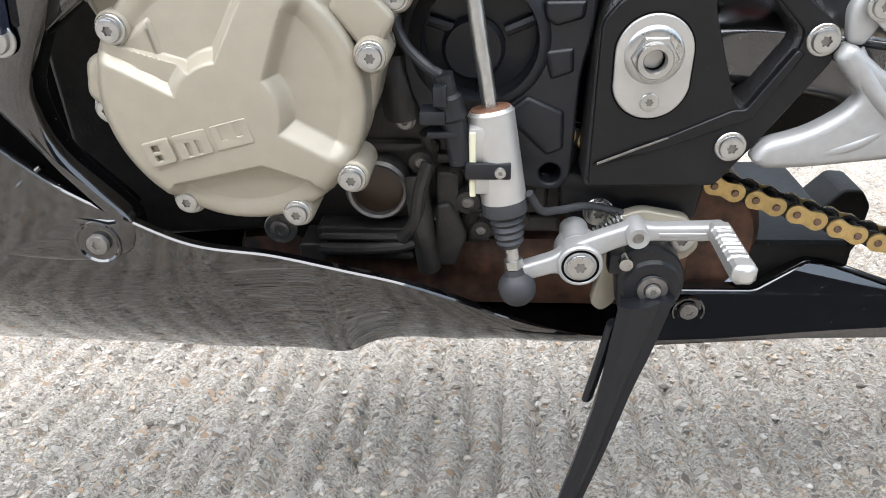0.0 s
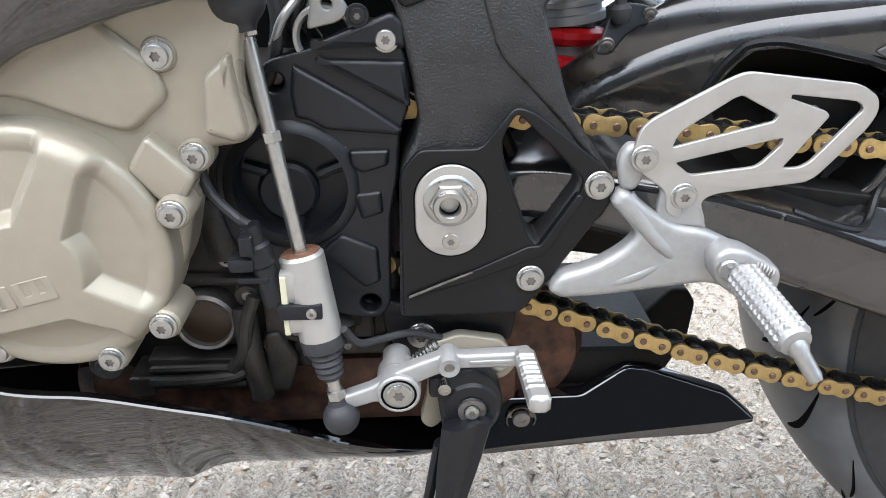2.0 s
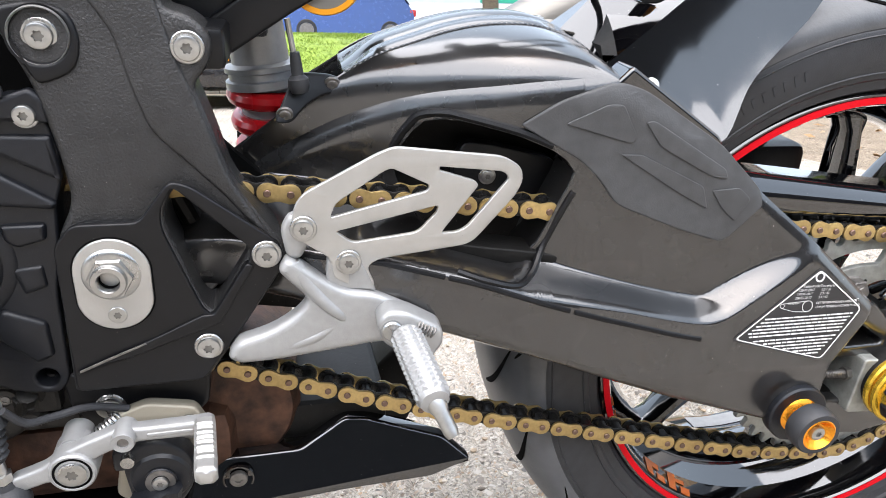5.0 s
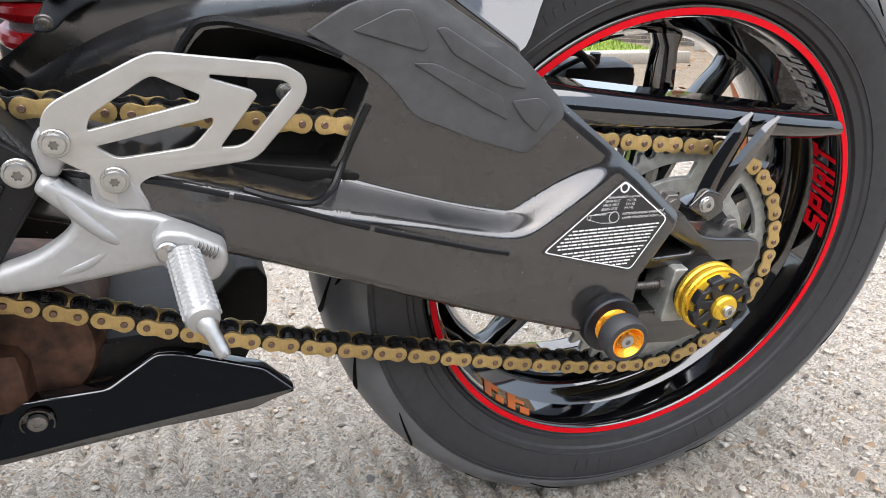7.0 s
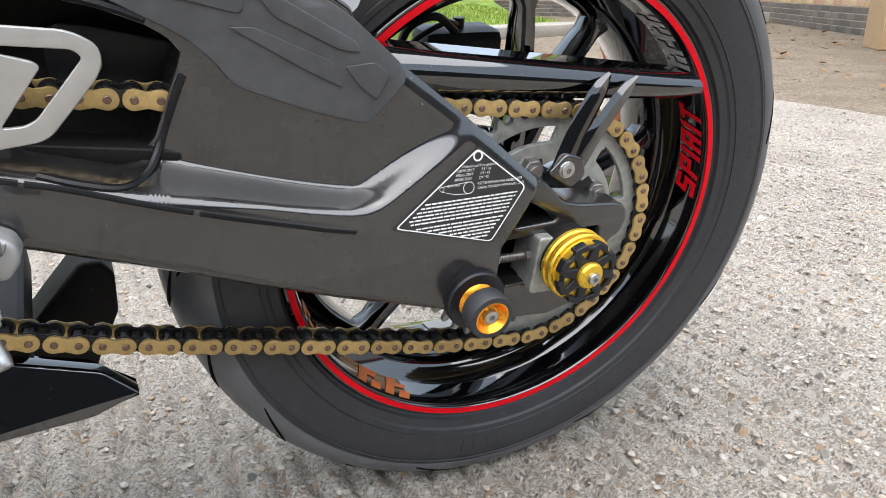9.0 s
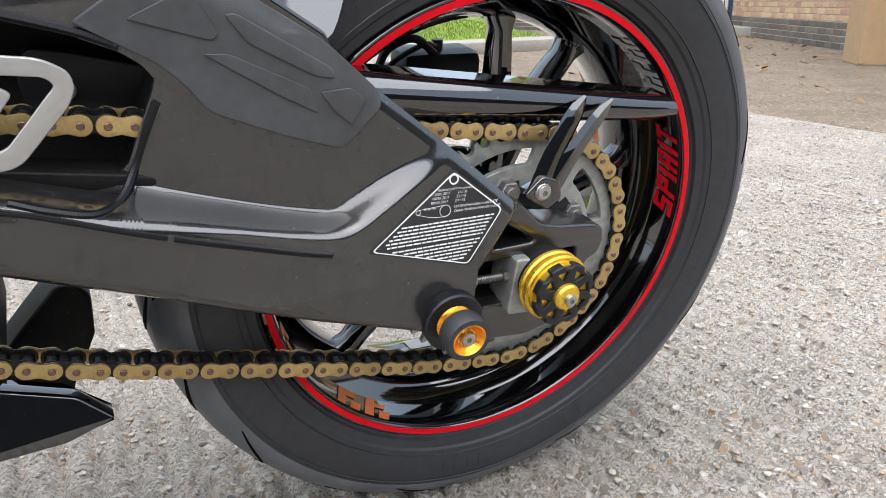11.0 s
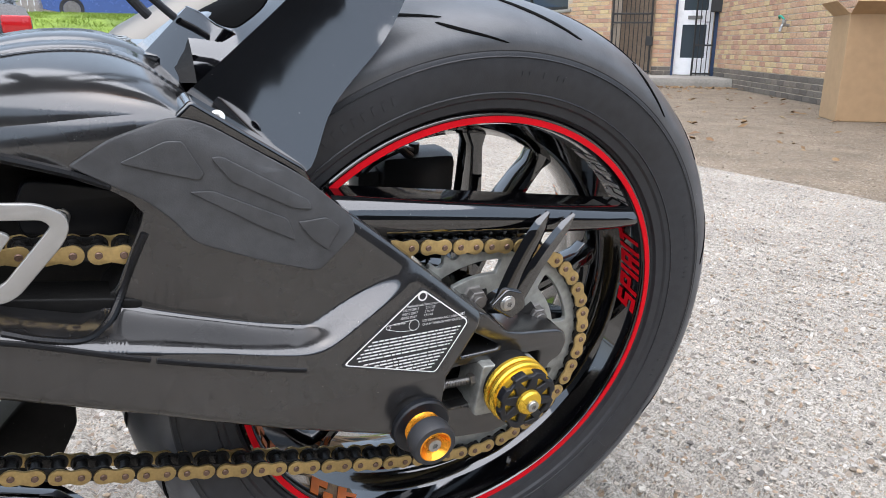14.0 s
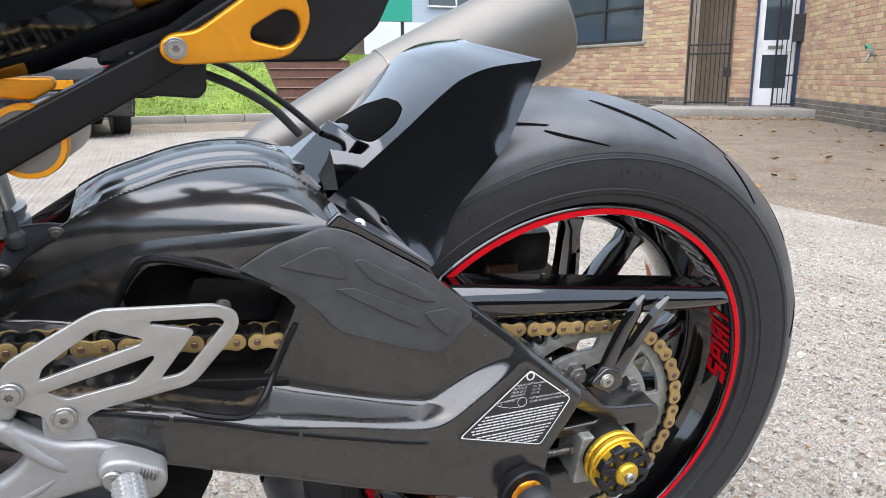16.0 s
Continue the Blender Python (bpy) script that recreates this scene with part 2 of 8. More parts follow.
def tube(pts, r, n=10, smooth=True, flat=1.0):
    """A rod or hose along points; r is one radius or a function of 0 to 1."""
    path = smooth_path(pts) if smooth and len(pts) > 2 else [Vector(q) for q in pts]
    rings, side = [], None
    for i, p in enumerate(path):
        d = (path[min(i + 1, len(path) - 1)] - path[max(i - 1, 0)]).normalized()
        if side is None:
            side = d.cross(Vector((0, 0, 1)))
            side = side.normalized() if side.length > 0.05 else d.cross(Vector((0, 1, 0))).normalized()
        side = (side - d * side.dot(d)).normalized()
        up = d.cross(side)
        rr = r(i / (len(path) - 1)) if callable(r) else r
        rings.append([p + (side * math.cos(2 * math.pi * k / n) + up * math.sin(2 * math.pi * k / n) * flat) * rr for k in range(n)])
    return loft(rings)


def block(x0, x1, y0, y1, z0, z1, bevel=0.002):
    bm = bmesh.new()
    bmesh.ops.create_cube(bm, size=1.0)
    bm.transform(Matrix.Translation(((x0 + x1) / 2, (y0 + y1) / 2, (z0 + z1) / 2)) @ Matrix.Diagonal((abs(x1 - x0), abs(y1 - y0), abs(z1 - z0), 1)))
    if bevel:
        bmesh.ops.bevel(bm, geom=list(bm.edges), offset=bevel, segments=2, profile=0.5, affect="EDGES")
    return bm


def star(r, k=6, depth=0.72, n=36):
    return [(r * (1 - (1 - depth) * (0.5 - 0.5 * math.cos(k * 2 * math.pi * i / n))) * math.cos(2 * math.pi * i / n),
             r * (1 - (1 - depth) * (0.5 - 0.5 * math.cos(k * 2 * math.pi * i / n))) * math.sin(2 * math.pi * i / n)) for i in range(n)]


def bolt_mesh(r, h, flange=0.0):
    """Button head with a six-lobed socket, seen from -y, its seat at y = 0."""
    n = 36
    sock, lip = star(r * 0.45, n=n), [(r * 0.56 * math.cos(2 * math.pi * i / n), r * 0.56 * math.sin(2 * math.pi * i / n)) for i in range(n)]
    ring = lambda s, y: [(s * math.cos(2 * math.pi * i / n), y, s * math.sin(2 * math.pi * i / n)) for i in range(n)]
    rows = []
    if flange:
        rows += [ring(flange, 0), ring(flange, -0.0012), ring(flange * 0.94, -0.0018), ring(r, -0.002)]
    else:
        rows += [ring(r, 0)]
    rows += [ring(r, -h * 0.72), ring(r * 0.94, -h * 0.92), ring(r * 0.82, -h), [(x, -h, z) for x, z in lip], [(x, -h, z) for x, z in sock], [(x, -h * 0.72, z) for x, z in sock]]
    bm = loft(rows)
    return bm


BOLTS = {}


def bolt(loc, r=0.008, h=0.005, flange=0.0, parent=None, material=None, tilt=None, name="bolt"):
    key = (r, h, flange, (material or M_STEEL).name, name)
    m = Matrix.Translation(loc)
    if tilt:
        m = m @ pose(0, 0, 0, *tilt)
    if key not in BOLTS:
        BOLTS[key] = part(name, bolt_mesh(r, h, flange), material or M_STEEL, parent)
        me = BOLTS[key].data
        me.materials.append(M_SOCKET)
        # socket faces take a darker steel: the shade of the recess in colour
        for p in me.polygons:
            c = p.center
            if math.hypot(c.x, c.z) < r * 0.46 and c.y > -h * 0.97:
                p.material_index = 1
        BOLTS[key].matrix_basis = m
        return BOLTS[key]
    return again(BOLTS[key], m, parent)


def lerp_curve(keys, x):
    return float(np.interp(x, [k[0] for k in keys], [k[1] for k in keys]))


def easy(keys):
    """A smooth curve through (x, value) keys, as a function."""
    xs, vs = np.array([k[0] for k in keys]), np.array([k[1] for k in keys])
    d = np.gradient(vs, xs)

    def f(x):
        x = min(max(x, xs[0]), xs[-1])
        i = min(max(int(np.searchsorted(xs, x) - 1), 0), len(xs) - 2)
        h = xs[i + 1] - xs[i]
        t = (x - xs[i]) / h
        return float((1 + 2 * t) * (1 - t) ** 2 * vs[i] + t * (1 - t) ** 2 * h * d[i] + t * t * (3 - 2 * t) * vs[i + 1] + t * t * (t - 1) * h * d[i + 1])
    return f


# ---- the motorcycle stands on its side stand: its own axes lean 9.5 degrees, with their origin in the rear axle ----
LEAN_DEG = 9.52
BIKE = Matrix.Translation((0.003, -0.035, 0.3237)) @ pose(0, 0, 0, LEAN_DEG, 0, 0)
bike = tagged(new("motorcycle"), "black sports motorcycle leaning on its side stand on rough concrete", "motorcycle")
bike.matrix_basis = BIKE


# ---- rear wheel ----
def rear_wheel():
    rim_prof = [(0.2325, -0.0835), (0.2305, -0.0850), (0.2225, -0.0850), (0.2200, -0.0815), (0.2185, -0.0700), (0.2165, -0.0520), (0.2050, -0.0380), (0.1960, -0.0260),
                (0.1935, 0.0), (0.1960, 0.0260), (0.2050, 0.0380), (0.2165, 0.0520), (0.2200, 0.0815), (0.2225, 0.0850), (0.2325, 0.0835),
                (0.2290, 0.0600), (0.2120, 0.0400), (0.2050, 0.0), (0.2120, -0.0400), (0.2290, -0.0600)]
    wheel = part("rear_wheel", lathe(rim_prof, 144, closed=True), M_GLOSS, bike, "gloss black cast wheel with a red rim stripe")
    # tyre: sidewall, shoulder edge and round crown
    prof = [(0.2290, -0.0790), (0.2350, -0.0840), (0.2362, -0.0885), (0.2440, -0.0905), (0.2460, -0.0930), (0.2620, -0.0975), (0.2780, -0.0985), (0.2850, -0.0975), (0.2862, -0.0965), (0.2872, -0.0968)]
    for i in range(1, 15):
        a = i / 14 * math.pi / 2
        prof.append((0.2872 + 0.0378 * math.sin(a) ** 0.92, -0.0968 * math.cos(a) ** 0.80))
    prof += [(r, -y) for r, y in reversed(prof[:-1])]
    tyre = part("tyre", lathe(prof, 160), M_TREAD, wheel, "worn black sports tyre with slanted grooves")
    tyre.data.materials.append(M_RUBBER)
    for p in tyre.data.polygons:
        p.material_index = 1 if math.hypot(p.center.x, p.center.z) < 0.2868 else 0
    # red stripe on the rim flange
    part("rim_stripe", lathe([(0.2228, -0.0853), (0.2228, -0.0866), (0.2284, -0.0866), (0.2284, -0.0853)], 144, closed=True), M_RED, wheel, "red reflective rim tape")
    # tread grooves: slanted leaf shapes just proud of the crown, shade painted near-black
    def crown(s):
        a = math.pi / 2 * s
        return 0.2872 + 0.0378 * math.sin(a) ** 0.92, -0.0968 * math.cos(a) ** 0.80

    def groove(a0, a1, s0, s1, w):
        rows = []
        for i in range(15):
            u = i / 14
            s = s0 + (s1 - s0) * u
            r, y = crown(s)
            ang = radians(a0 + (a1 - a0) * (u + 0.12 * math.sin(math.pi * u)))
            half = w * (0.18 + math.sin(math.pi * min(1, u * 0.92 + 0.06)) ** 0.7) / 2 / r
            r2, y2 = crown(min(1, s + 0.004))
            rows.append([((r + d) * math.cos(ang + e), y - d, (r + d) * math.sin(ang + e)) for e, d in ((-half, -0.002), (-half, 0.0005), (half, 0.0005), (half, -0.002))])
        return loft(rows)
    for k in range(9):
        base = k * 40.0 + 8
        g = part("tread_groove", groove(base - 13, base, 0.30, 0.80, 0.0088), M_SHADE_BLACK, tyre) if k == 0 else again(g, pose(0, 0, 0, 0, -40.0 * k, 0), tyre)
        h = part("tread_groove", groove(base + 2, base + 13, 0.08, 0.42, 0.0058), M_SHADE_BLACK, tyre) if k == 0 else again(h, pose(0, 0, 0, 0, -40.0 * k, 0), tyre)
        q = part("tread_groove", groove(base + 12, base + 24, 0.48, 0.92, 0.0075), M_SHADE_BLACK, tyre) if k == 0 else again(q, pose(0, 0, 0, 0, -40.0 * k, 0), tyre)
    # moulded rings and block lettering shapes on the sidewall
    part("sidewall_rib", merge(lathe([(0.2505, -0.0945), (0.2510, -0.0957), (0.2520, -0.0950)], 128), lathe([(0.2815, -0.0985), (0.2822, -0.0992), (0.2829, -0.0984)], 128)), M_RUBBER, tyre)
    def side_y(r):
        return float(np.interp(r, [0.246, 0.262, 0.278, 0.285], [-0.0930, -0.0975, -0.0985, -0.0975]))

    def raised(a, r0, r1, w, h=0.0006):
        rows = []
        for j in range(4):
            r = r0 + (r1 - r0) * j / 3
            y = side_y(r)
            e = w / 2 / r
            rows.append([(r * math.cos(a - e), y + 0.001, r * math.sin(a - e)), (r * math.cos(a - e), y - h, r * math.sin(a - e)),
                         (r * math.cos(a + e), y - h, r * math.sin(a + e)), (r * math.cos(a + e), y + 0.001, r * math.sin(a + e))])
        return loft(rows)
    rnd = random.Random(4)
    for start, count, step, r0, r1, w in ((-66, 6, 4.6, 0.256, 0.2745, 0.0095), (-20, 9, 1.5, 0.2665, 0.2715, 0.0022), (8, 14, 1.3, 0.268, 0.2715, 0.0020), (112, 12, 2.0, 0.262, 0.270, 0.0035), (75, 8, 1.6, 0.266, 0.271, 0.0022), (-100, 4, 3.2, 0.258, 0.272, 0.006)):
        for i in range(count):
            if rnd.random() < 0.86:
                part("sidewall_mark", raised(radians(start + i * step), r0, r1, w * rnd.uniform(0.6, 1.0), 0.0006), M_RUBBER, tyre)
    # spokes: five pairs running from the hub to the rim
    for k in range(10):
        a = radians((84 if k % 2 else 57) + (k // 2) * 72)
        rows = []
        for u in np.linspace(0, 1, 9):
            r = 0.045 + u * 0.158
            wide = 0.0068 + 0.004 * (1 - u) + 0.011 * (max(0, u - 0.86) / 0.14) ** 2
            deep = 0.016 + 0.010 * (1 - u)
            ang = a + (-0.14 if k % 2 else 0.14) * (1 - u)
            c, s = math.cos(ang), math.sin(ang)
            y0 = -0.022 + 0.012 * u
            ring = []
            for th in np.linspace(0, 2 * math.pi, 13)[:-1]:
                ct, st = math.cos(th), math.sin(th)
                e = math.copysign(abs(ct) ** 0.6, ct) * wide
                f = math.copysign(abs(st) ** 0.6, st) * deep
                ring.append((r * c - e * s, y0 + f, r * s + e * c))
            rows.append(ring)
        part("spoke", loft(rows), M_GLOSS, wheel)
    part("hub", lathe([(0.0, -0.070), (0.040, -0.070), (0.052, -0.060), (0.056, -0.030), (0.062, 0.0), (0.055, 0.035), (0.045, 0.055), (0.0, 0.055)], 48), M_GLOSS, wheel)
    # decals on the inside of the rim
    def strip(a0, a1, y0, y1, r, slant=0.0, lift=0.0007):
        rows = []
        n = max(2, int(abs(a1 - a0) / 1.0))
        for i in range(n + 1):
            a = radians(a0 + (a1 - a0) * i / n)
            sl = radians(slant)
            rr = lambda y: float(np.interp(y, [-0.0815, -0.07, -0.052, -0.038], [0.2200, 0.2185, 0.2165, 0.2050])) - lift
            rows.append([(rr(y0) * math.cos(a), y0, rr(y0) * math.sin(a)), (rr((y0 + y1) / 2) * math.cos(a + sl / 2), (y0 + y1) / 2, rr((y0 + y1) / 2) * math.sin(a + sl / 2)), (rr(y1) * math.cos(a + sl), y1, rr(y1) * math.sin(a + sl)),
                         ((rr(y1) - 0.0005) * math.cos(a + sl), y1, (rr(y1) - 0.0005) * math.sin(a + sl)), ((rr(y0) - 0.0005) * math.cos(a), y0, (rr(y0) - 0.0005) * math.sin(a))])
        return loft(rows)
    for a0, cnt, material, step, lab in ((31, 5, M_GREY, 5.2, "grey letter shape"), (-137, 2, M_ORANGE, 10.0, "orange letter shape"), (-165, 2, M_ORANGE, 9.0, "orange letter shape"), (96, 4, M_GREY, 5.2, "grey letter shape")):
        for i in range(cnt):
            q = a0 + i * step
            f = step / 5.0
            bits = [strip(q, q + 1.5 * f, -0.0805, -0.054, 0.219, slant=1.4 * f)]
            if i % 3 != 2:
                bits.append(strip(q + 2.4 * f, q + 4.1 * f, -0.0805, -0.070, 0.219, slant=0.6 * f))
            if i % 2 == 0:
                bits.append(strip(q + 2.3 * f, q + 3.9 * f, -0.064, -0.054, 0.219, slant=0.6 * f))
            else:
                bits.append(strip(q + 1.5 * f, q + 4.0 * f, -0.066, -0.060, 0.219, slant=0.4 * f))
            part("rim_decal", merge(*bits), material, wheel, lab)
    # the red word, its letters lying along the rim with their heads inward
    stem, bar_top = (0, 0, 0.30, 1), (0, 0.80, 1, 1)
    bowl = [bar_top, (0.70, 0.42, 1, 1), (0, 0.40, 1, 0.58)]
    shapes = {"S": [(0, 0, 1, 0.20), (0.70, 0, 1, 0.60), (0, 0.40, 1, 0.60), (0, 0.40, 0.30, 1), bar_top], "P": [stem] + bowl, "I": [stem], "R": [stem] + bowl + [(0.62, 0, 0.95, 0.42)], "T": [(0.35, 0, 0.65, 1), bar_top]}
    q = -3.0
    for letter in "SPIRIT":
        w_l = 1.4 if letter == "I" else 4.3
        bits = []
        for u0, v0, u1, v1 in shapes[letter]:
            u0, u1 = (0.0, 1.0) if letter == "I" else (u0, u1)
            bits.append(strip(q + u0 * w_l + 2.2 * v0, q + u1 * w_l + 2.2 * v0, -0.0805 + 0.0265 * v0, -0.0805 + 0.0265 * v1, 0.219, slant=2.2 * (v1 - v0)))
        part("rim_decal", merge(*bits), M_RED, wheel, "red letter " + letter)
        q += w_l + 1.1
    # big orange and red shapes on the far barrel
    def far(a0, a1, y0, y1):
        rows = []
        for i in range(9):
            a = radians(a0 + (a1 - a0) * i / 8)
            f = lambda y: float(np.interp(y, [0.026, 0.038, 0.052, 0.0815], [0.1960, 0.2050, 0.2165, 0.2200])) - 0.0008
            rows.append([(f(y) * math.cos(a), y, f(y) * math.sin(a)) for y in (y0, (y0 + y1) / 2, y1)])
        return loft(rows, ring_closed=False)
    for a0, a1, material in ((24, 40, M_ORANGE), (44, 58, M_ORANGE), (-140, -128, M_ORANGE), (-124, -112, M_ORANGE), (-96, -70, M_GREY), (8, 22, M_ORANGE)):
        part("rim_decal", far(a0, a1, 0.055, 0.078), material, wheel)
    # brake disc on the far side
    holes = [circle(0.094 * math.cos(k * 0.2618 + (k % 2) * 0.05), 0.094 * math.sin(k * 0.2618 + (k % 2) * 0.05), 0.0035, 10) for k in range(24)]
    part("brake_disc", plate(circle(0, 0, 0.110, 96), 0.098, 0.005, [circle(0, 0, 0.072, 48)] + holes, 0.0004), M_DKSTEEL, wheel)
    # sprocket with its carrier
    n_teeth = 46
    outline = []
    for k in range(n_teeth):
        for da, r in ((0.0, 0.1108), (0.22, 0.1122), (0.38, 0.1185), (0.5, 0.1200), (0.62, 0.1185), (0.78, 0.1122)):
            a = 2 * math.pi * (k + da) / n_teeth
            outline.append((r * math.cos(a), r * math.sin(a)))
    cut = []
    for k in range(5):
        a = radians(30 + 72 * k)
        pts = []
        for j in range(9):
            b = a - 0.34 + 0.68 * j / 8
            pts.append((0.1000 * math.cos(b), 0.1000 * math.sin(b)))
        for j in range(9):
            b = a + 0.30 - 0.60 * j / 8
            pts.append((0.0845 * math.cos(b), 0.0845 * math.sin(b)))
        cut.append(fillet(pts, [0.004 if j in (0, 8, 9, 17) else 0 for j in range(18)]))
    lobes = []
    for j in range(90):
        b = 2 * math.pi * j / 90
        r = 0.054 + 0.0185 * (0.5 - 0.5 * math.cos(5 * (b - radians(31)))) ** 0.6
        lobes.append((r * math.cos(b), r * math.sin(b)))
    spr = part("sprocket", plate(outline, -0.1105, 0.006, [lobes] + cut, 0.0008), M_SPROCKET, wheel, "dusty steel rear sprocket")
    part("sprocket_carrier", merge(lathe([(0.0, -0.105), (0.044, -0.105), (0.052, -0.098), (0.054, -0.080), (0.050, -0.070), (0.0, -0.070)], 48)), M_DARK, wheel)
    for k in range(5):
        a = radians(31 + 72 * k)
        nut = part("sprocket_nut", merge(lathe([(0.0, -0.134), (0.006, -0.134), (0.0065, -0.1335), (0.0065, -0.128)], 16, (0, 0, 0)), lathe([(0.0, -0.130), (0.0095, -0.130), (0.0105, -0.129), (0.0105, -0.121), (0.012, -0.119)], 6)), M_DKSTEEL, spr) if k == 0 else again(nut, Matrix.Identity(4), spr)
        nut.matrix_basis = Matrix.Translation((0.066 * math.cos(a), 0.0085, 0.066 * math.sin(a)))
        part("carrier_arm", tube([(0.03 * math.cos(a), -0.10, 0.03 * math.sin(a)), (0.07 * math.cos(a), -0.105, 0.07 * math.sin(a))], 0.016, 10, False), M_DARK, spr)
    return wheel


wheel = rear_wheel()


# ---- drive chain ----
def chain():
    top = easy([(-0.70, 0.188), (-0.60, 0.1765), (-0.50, 0.1675), (-0.35, 0.1525), (-0.15, 0.1325), (0.0, 0.1168)])
    low = easy([(-0.70, 0.078), (-0.62, 0.052), (-0.548, 0.0265), (-0.487, 0.005), (-0.42, -0.0185), (-0.363, -0.0355), (-0.268, -0.0600), (-0.16, -0.0875), (-0.08, -0.1060), (0.0, -0.1163)])
    R = 0.1163
    pts = [(x, top(x)) for x in np.linspace(-0.69, 0.005, 120)]
    pts += [(R * math.cos(a), R * math.sin(a)) for a in np.linspace(radians(86), radians(-86), 90)]
    pts += [(x, low(x)) for x in np.linspace(-0.005, -0.69, 120)]
    pts += [(-0.69 + 0.055 * math.cos(a), 0.133 + 0.055 * math.sin(a)) for a in np.linspace(radians(-92), radians(-268), 40)]
    p = np.array(pts + [pts[0]])
    s = np.concatenate([[0], np.cumsum(np.hypot(*np.diff(p, axis=0).T))])
    n = int(round(s[-1] / 0.01605 / 2)) * 2
    pitch = s[-1] / n
    pos = [(float(np.interp(i * pitch, s, p[:, 0])), float(np.interp(i * pitch, s, p[:, 1]))) for i in range(n + 1)]
    drive = part("drive_chain", lathe([(0.0, -0.002), (0.030, -0.002), (0.030, 0.002), (0.0, 0.002)], 24, (-0.69, -0.1075, 0.133)), M_DARK, bike, "worn gold motorcycle drive chain with black greasy rollers")
    h = pitch / 2
    eight = []
    for sx in (1, -1):
        for a in np.linspace(-115, 115, 11):
            eight.append((sx * h + sx * 0.0074 * math.cos(radians(a)), sx * 0.0074 * math.sin(radians(a))))
    waist = []
    for i, q in enumerate(eight):
        waist.append(q)
        if i in (10, 21):
            waist.append((0.0, 0.0056 if i == 10 else -0.0056))
    outer_near = plate(waist, -0.0115, 0.0024, bevel=0.0005, res=1)
    outer_far = plate(waist, 0.0091, 0.0024, bevel=0.0005, res=1)
    inner = merge(plate(waist, -0.0085, 0.0022, bevel=0.0004, res=1), plate(waist, 0.0063, 0.0022, bevel=0.0004, res=1),
                  *[lathe([(0.0052, -0.0065), (0.0052, 0.0065)], 14, (sx * h, 0, 0)) for sx in (1, -1)])
    # ---- shared pieces
    first_o = first_i = None
    for i in range(n):
        (x0, z0), (x1, z1) = pos[i], pos[i + 1]
        m = Matrix.Translation(((x0 + x1) / 2, -0.1075, (z0 + z1) / 2)) @ Matrix.Rotation(-math.atan2(z1 - z0, x1 - x0), 4, "Y")
        if i % 2:
            if first_o is None:
                first_o = part("outer_link", merge(outer_near, outer_far), M_GOLD, drive)
                link = first_o
                pins = part("link_pin", merge(*[lathe([(0.0, -0.0130), (0.0022, -0.0130), (0.0027, -0.0124), (0.0027, 0.012)], 12, (sx * h, 0, 0)) for sx in (1, -1)]), M_PIN, link)
                rivets = pins
            else:
                link = again(first_o, m, drive)
                again(rivets, Matrix.Identity(4), link)
            link.matrix_basis = m
        else:
            if first_i is None:
                first_i = part("inner_link", inner, M_GREASE, drive)
                first_i.matrix_basis = m
            else:
                again(first_i, m, drive)
    return drive


drive_chain = chain()


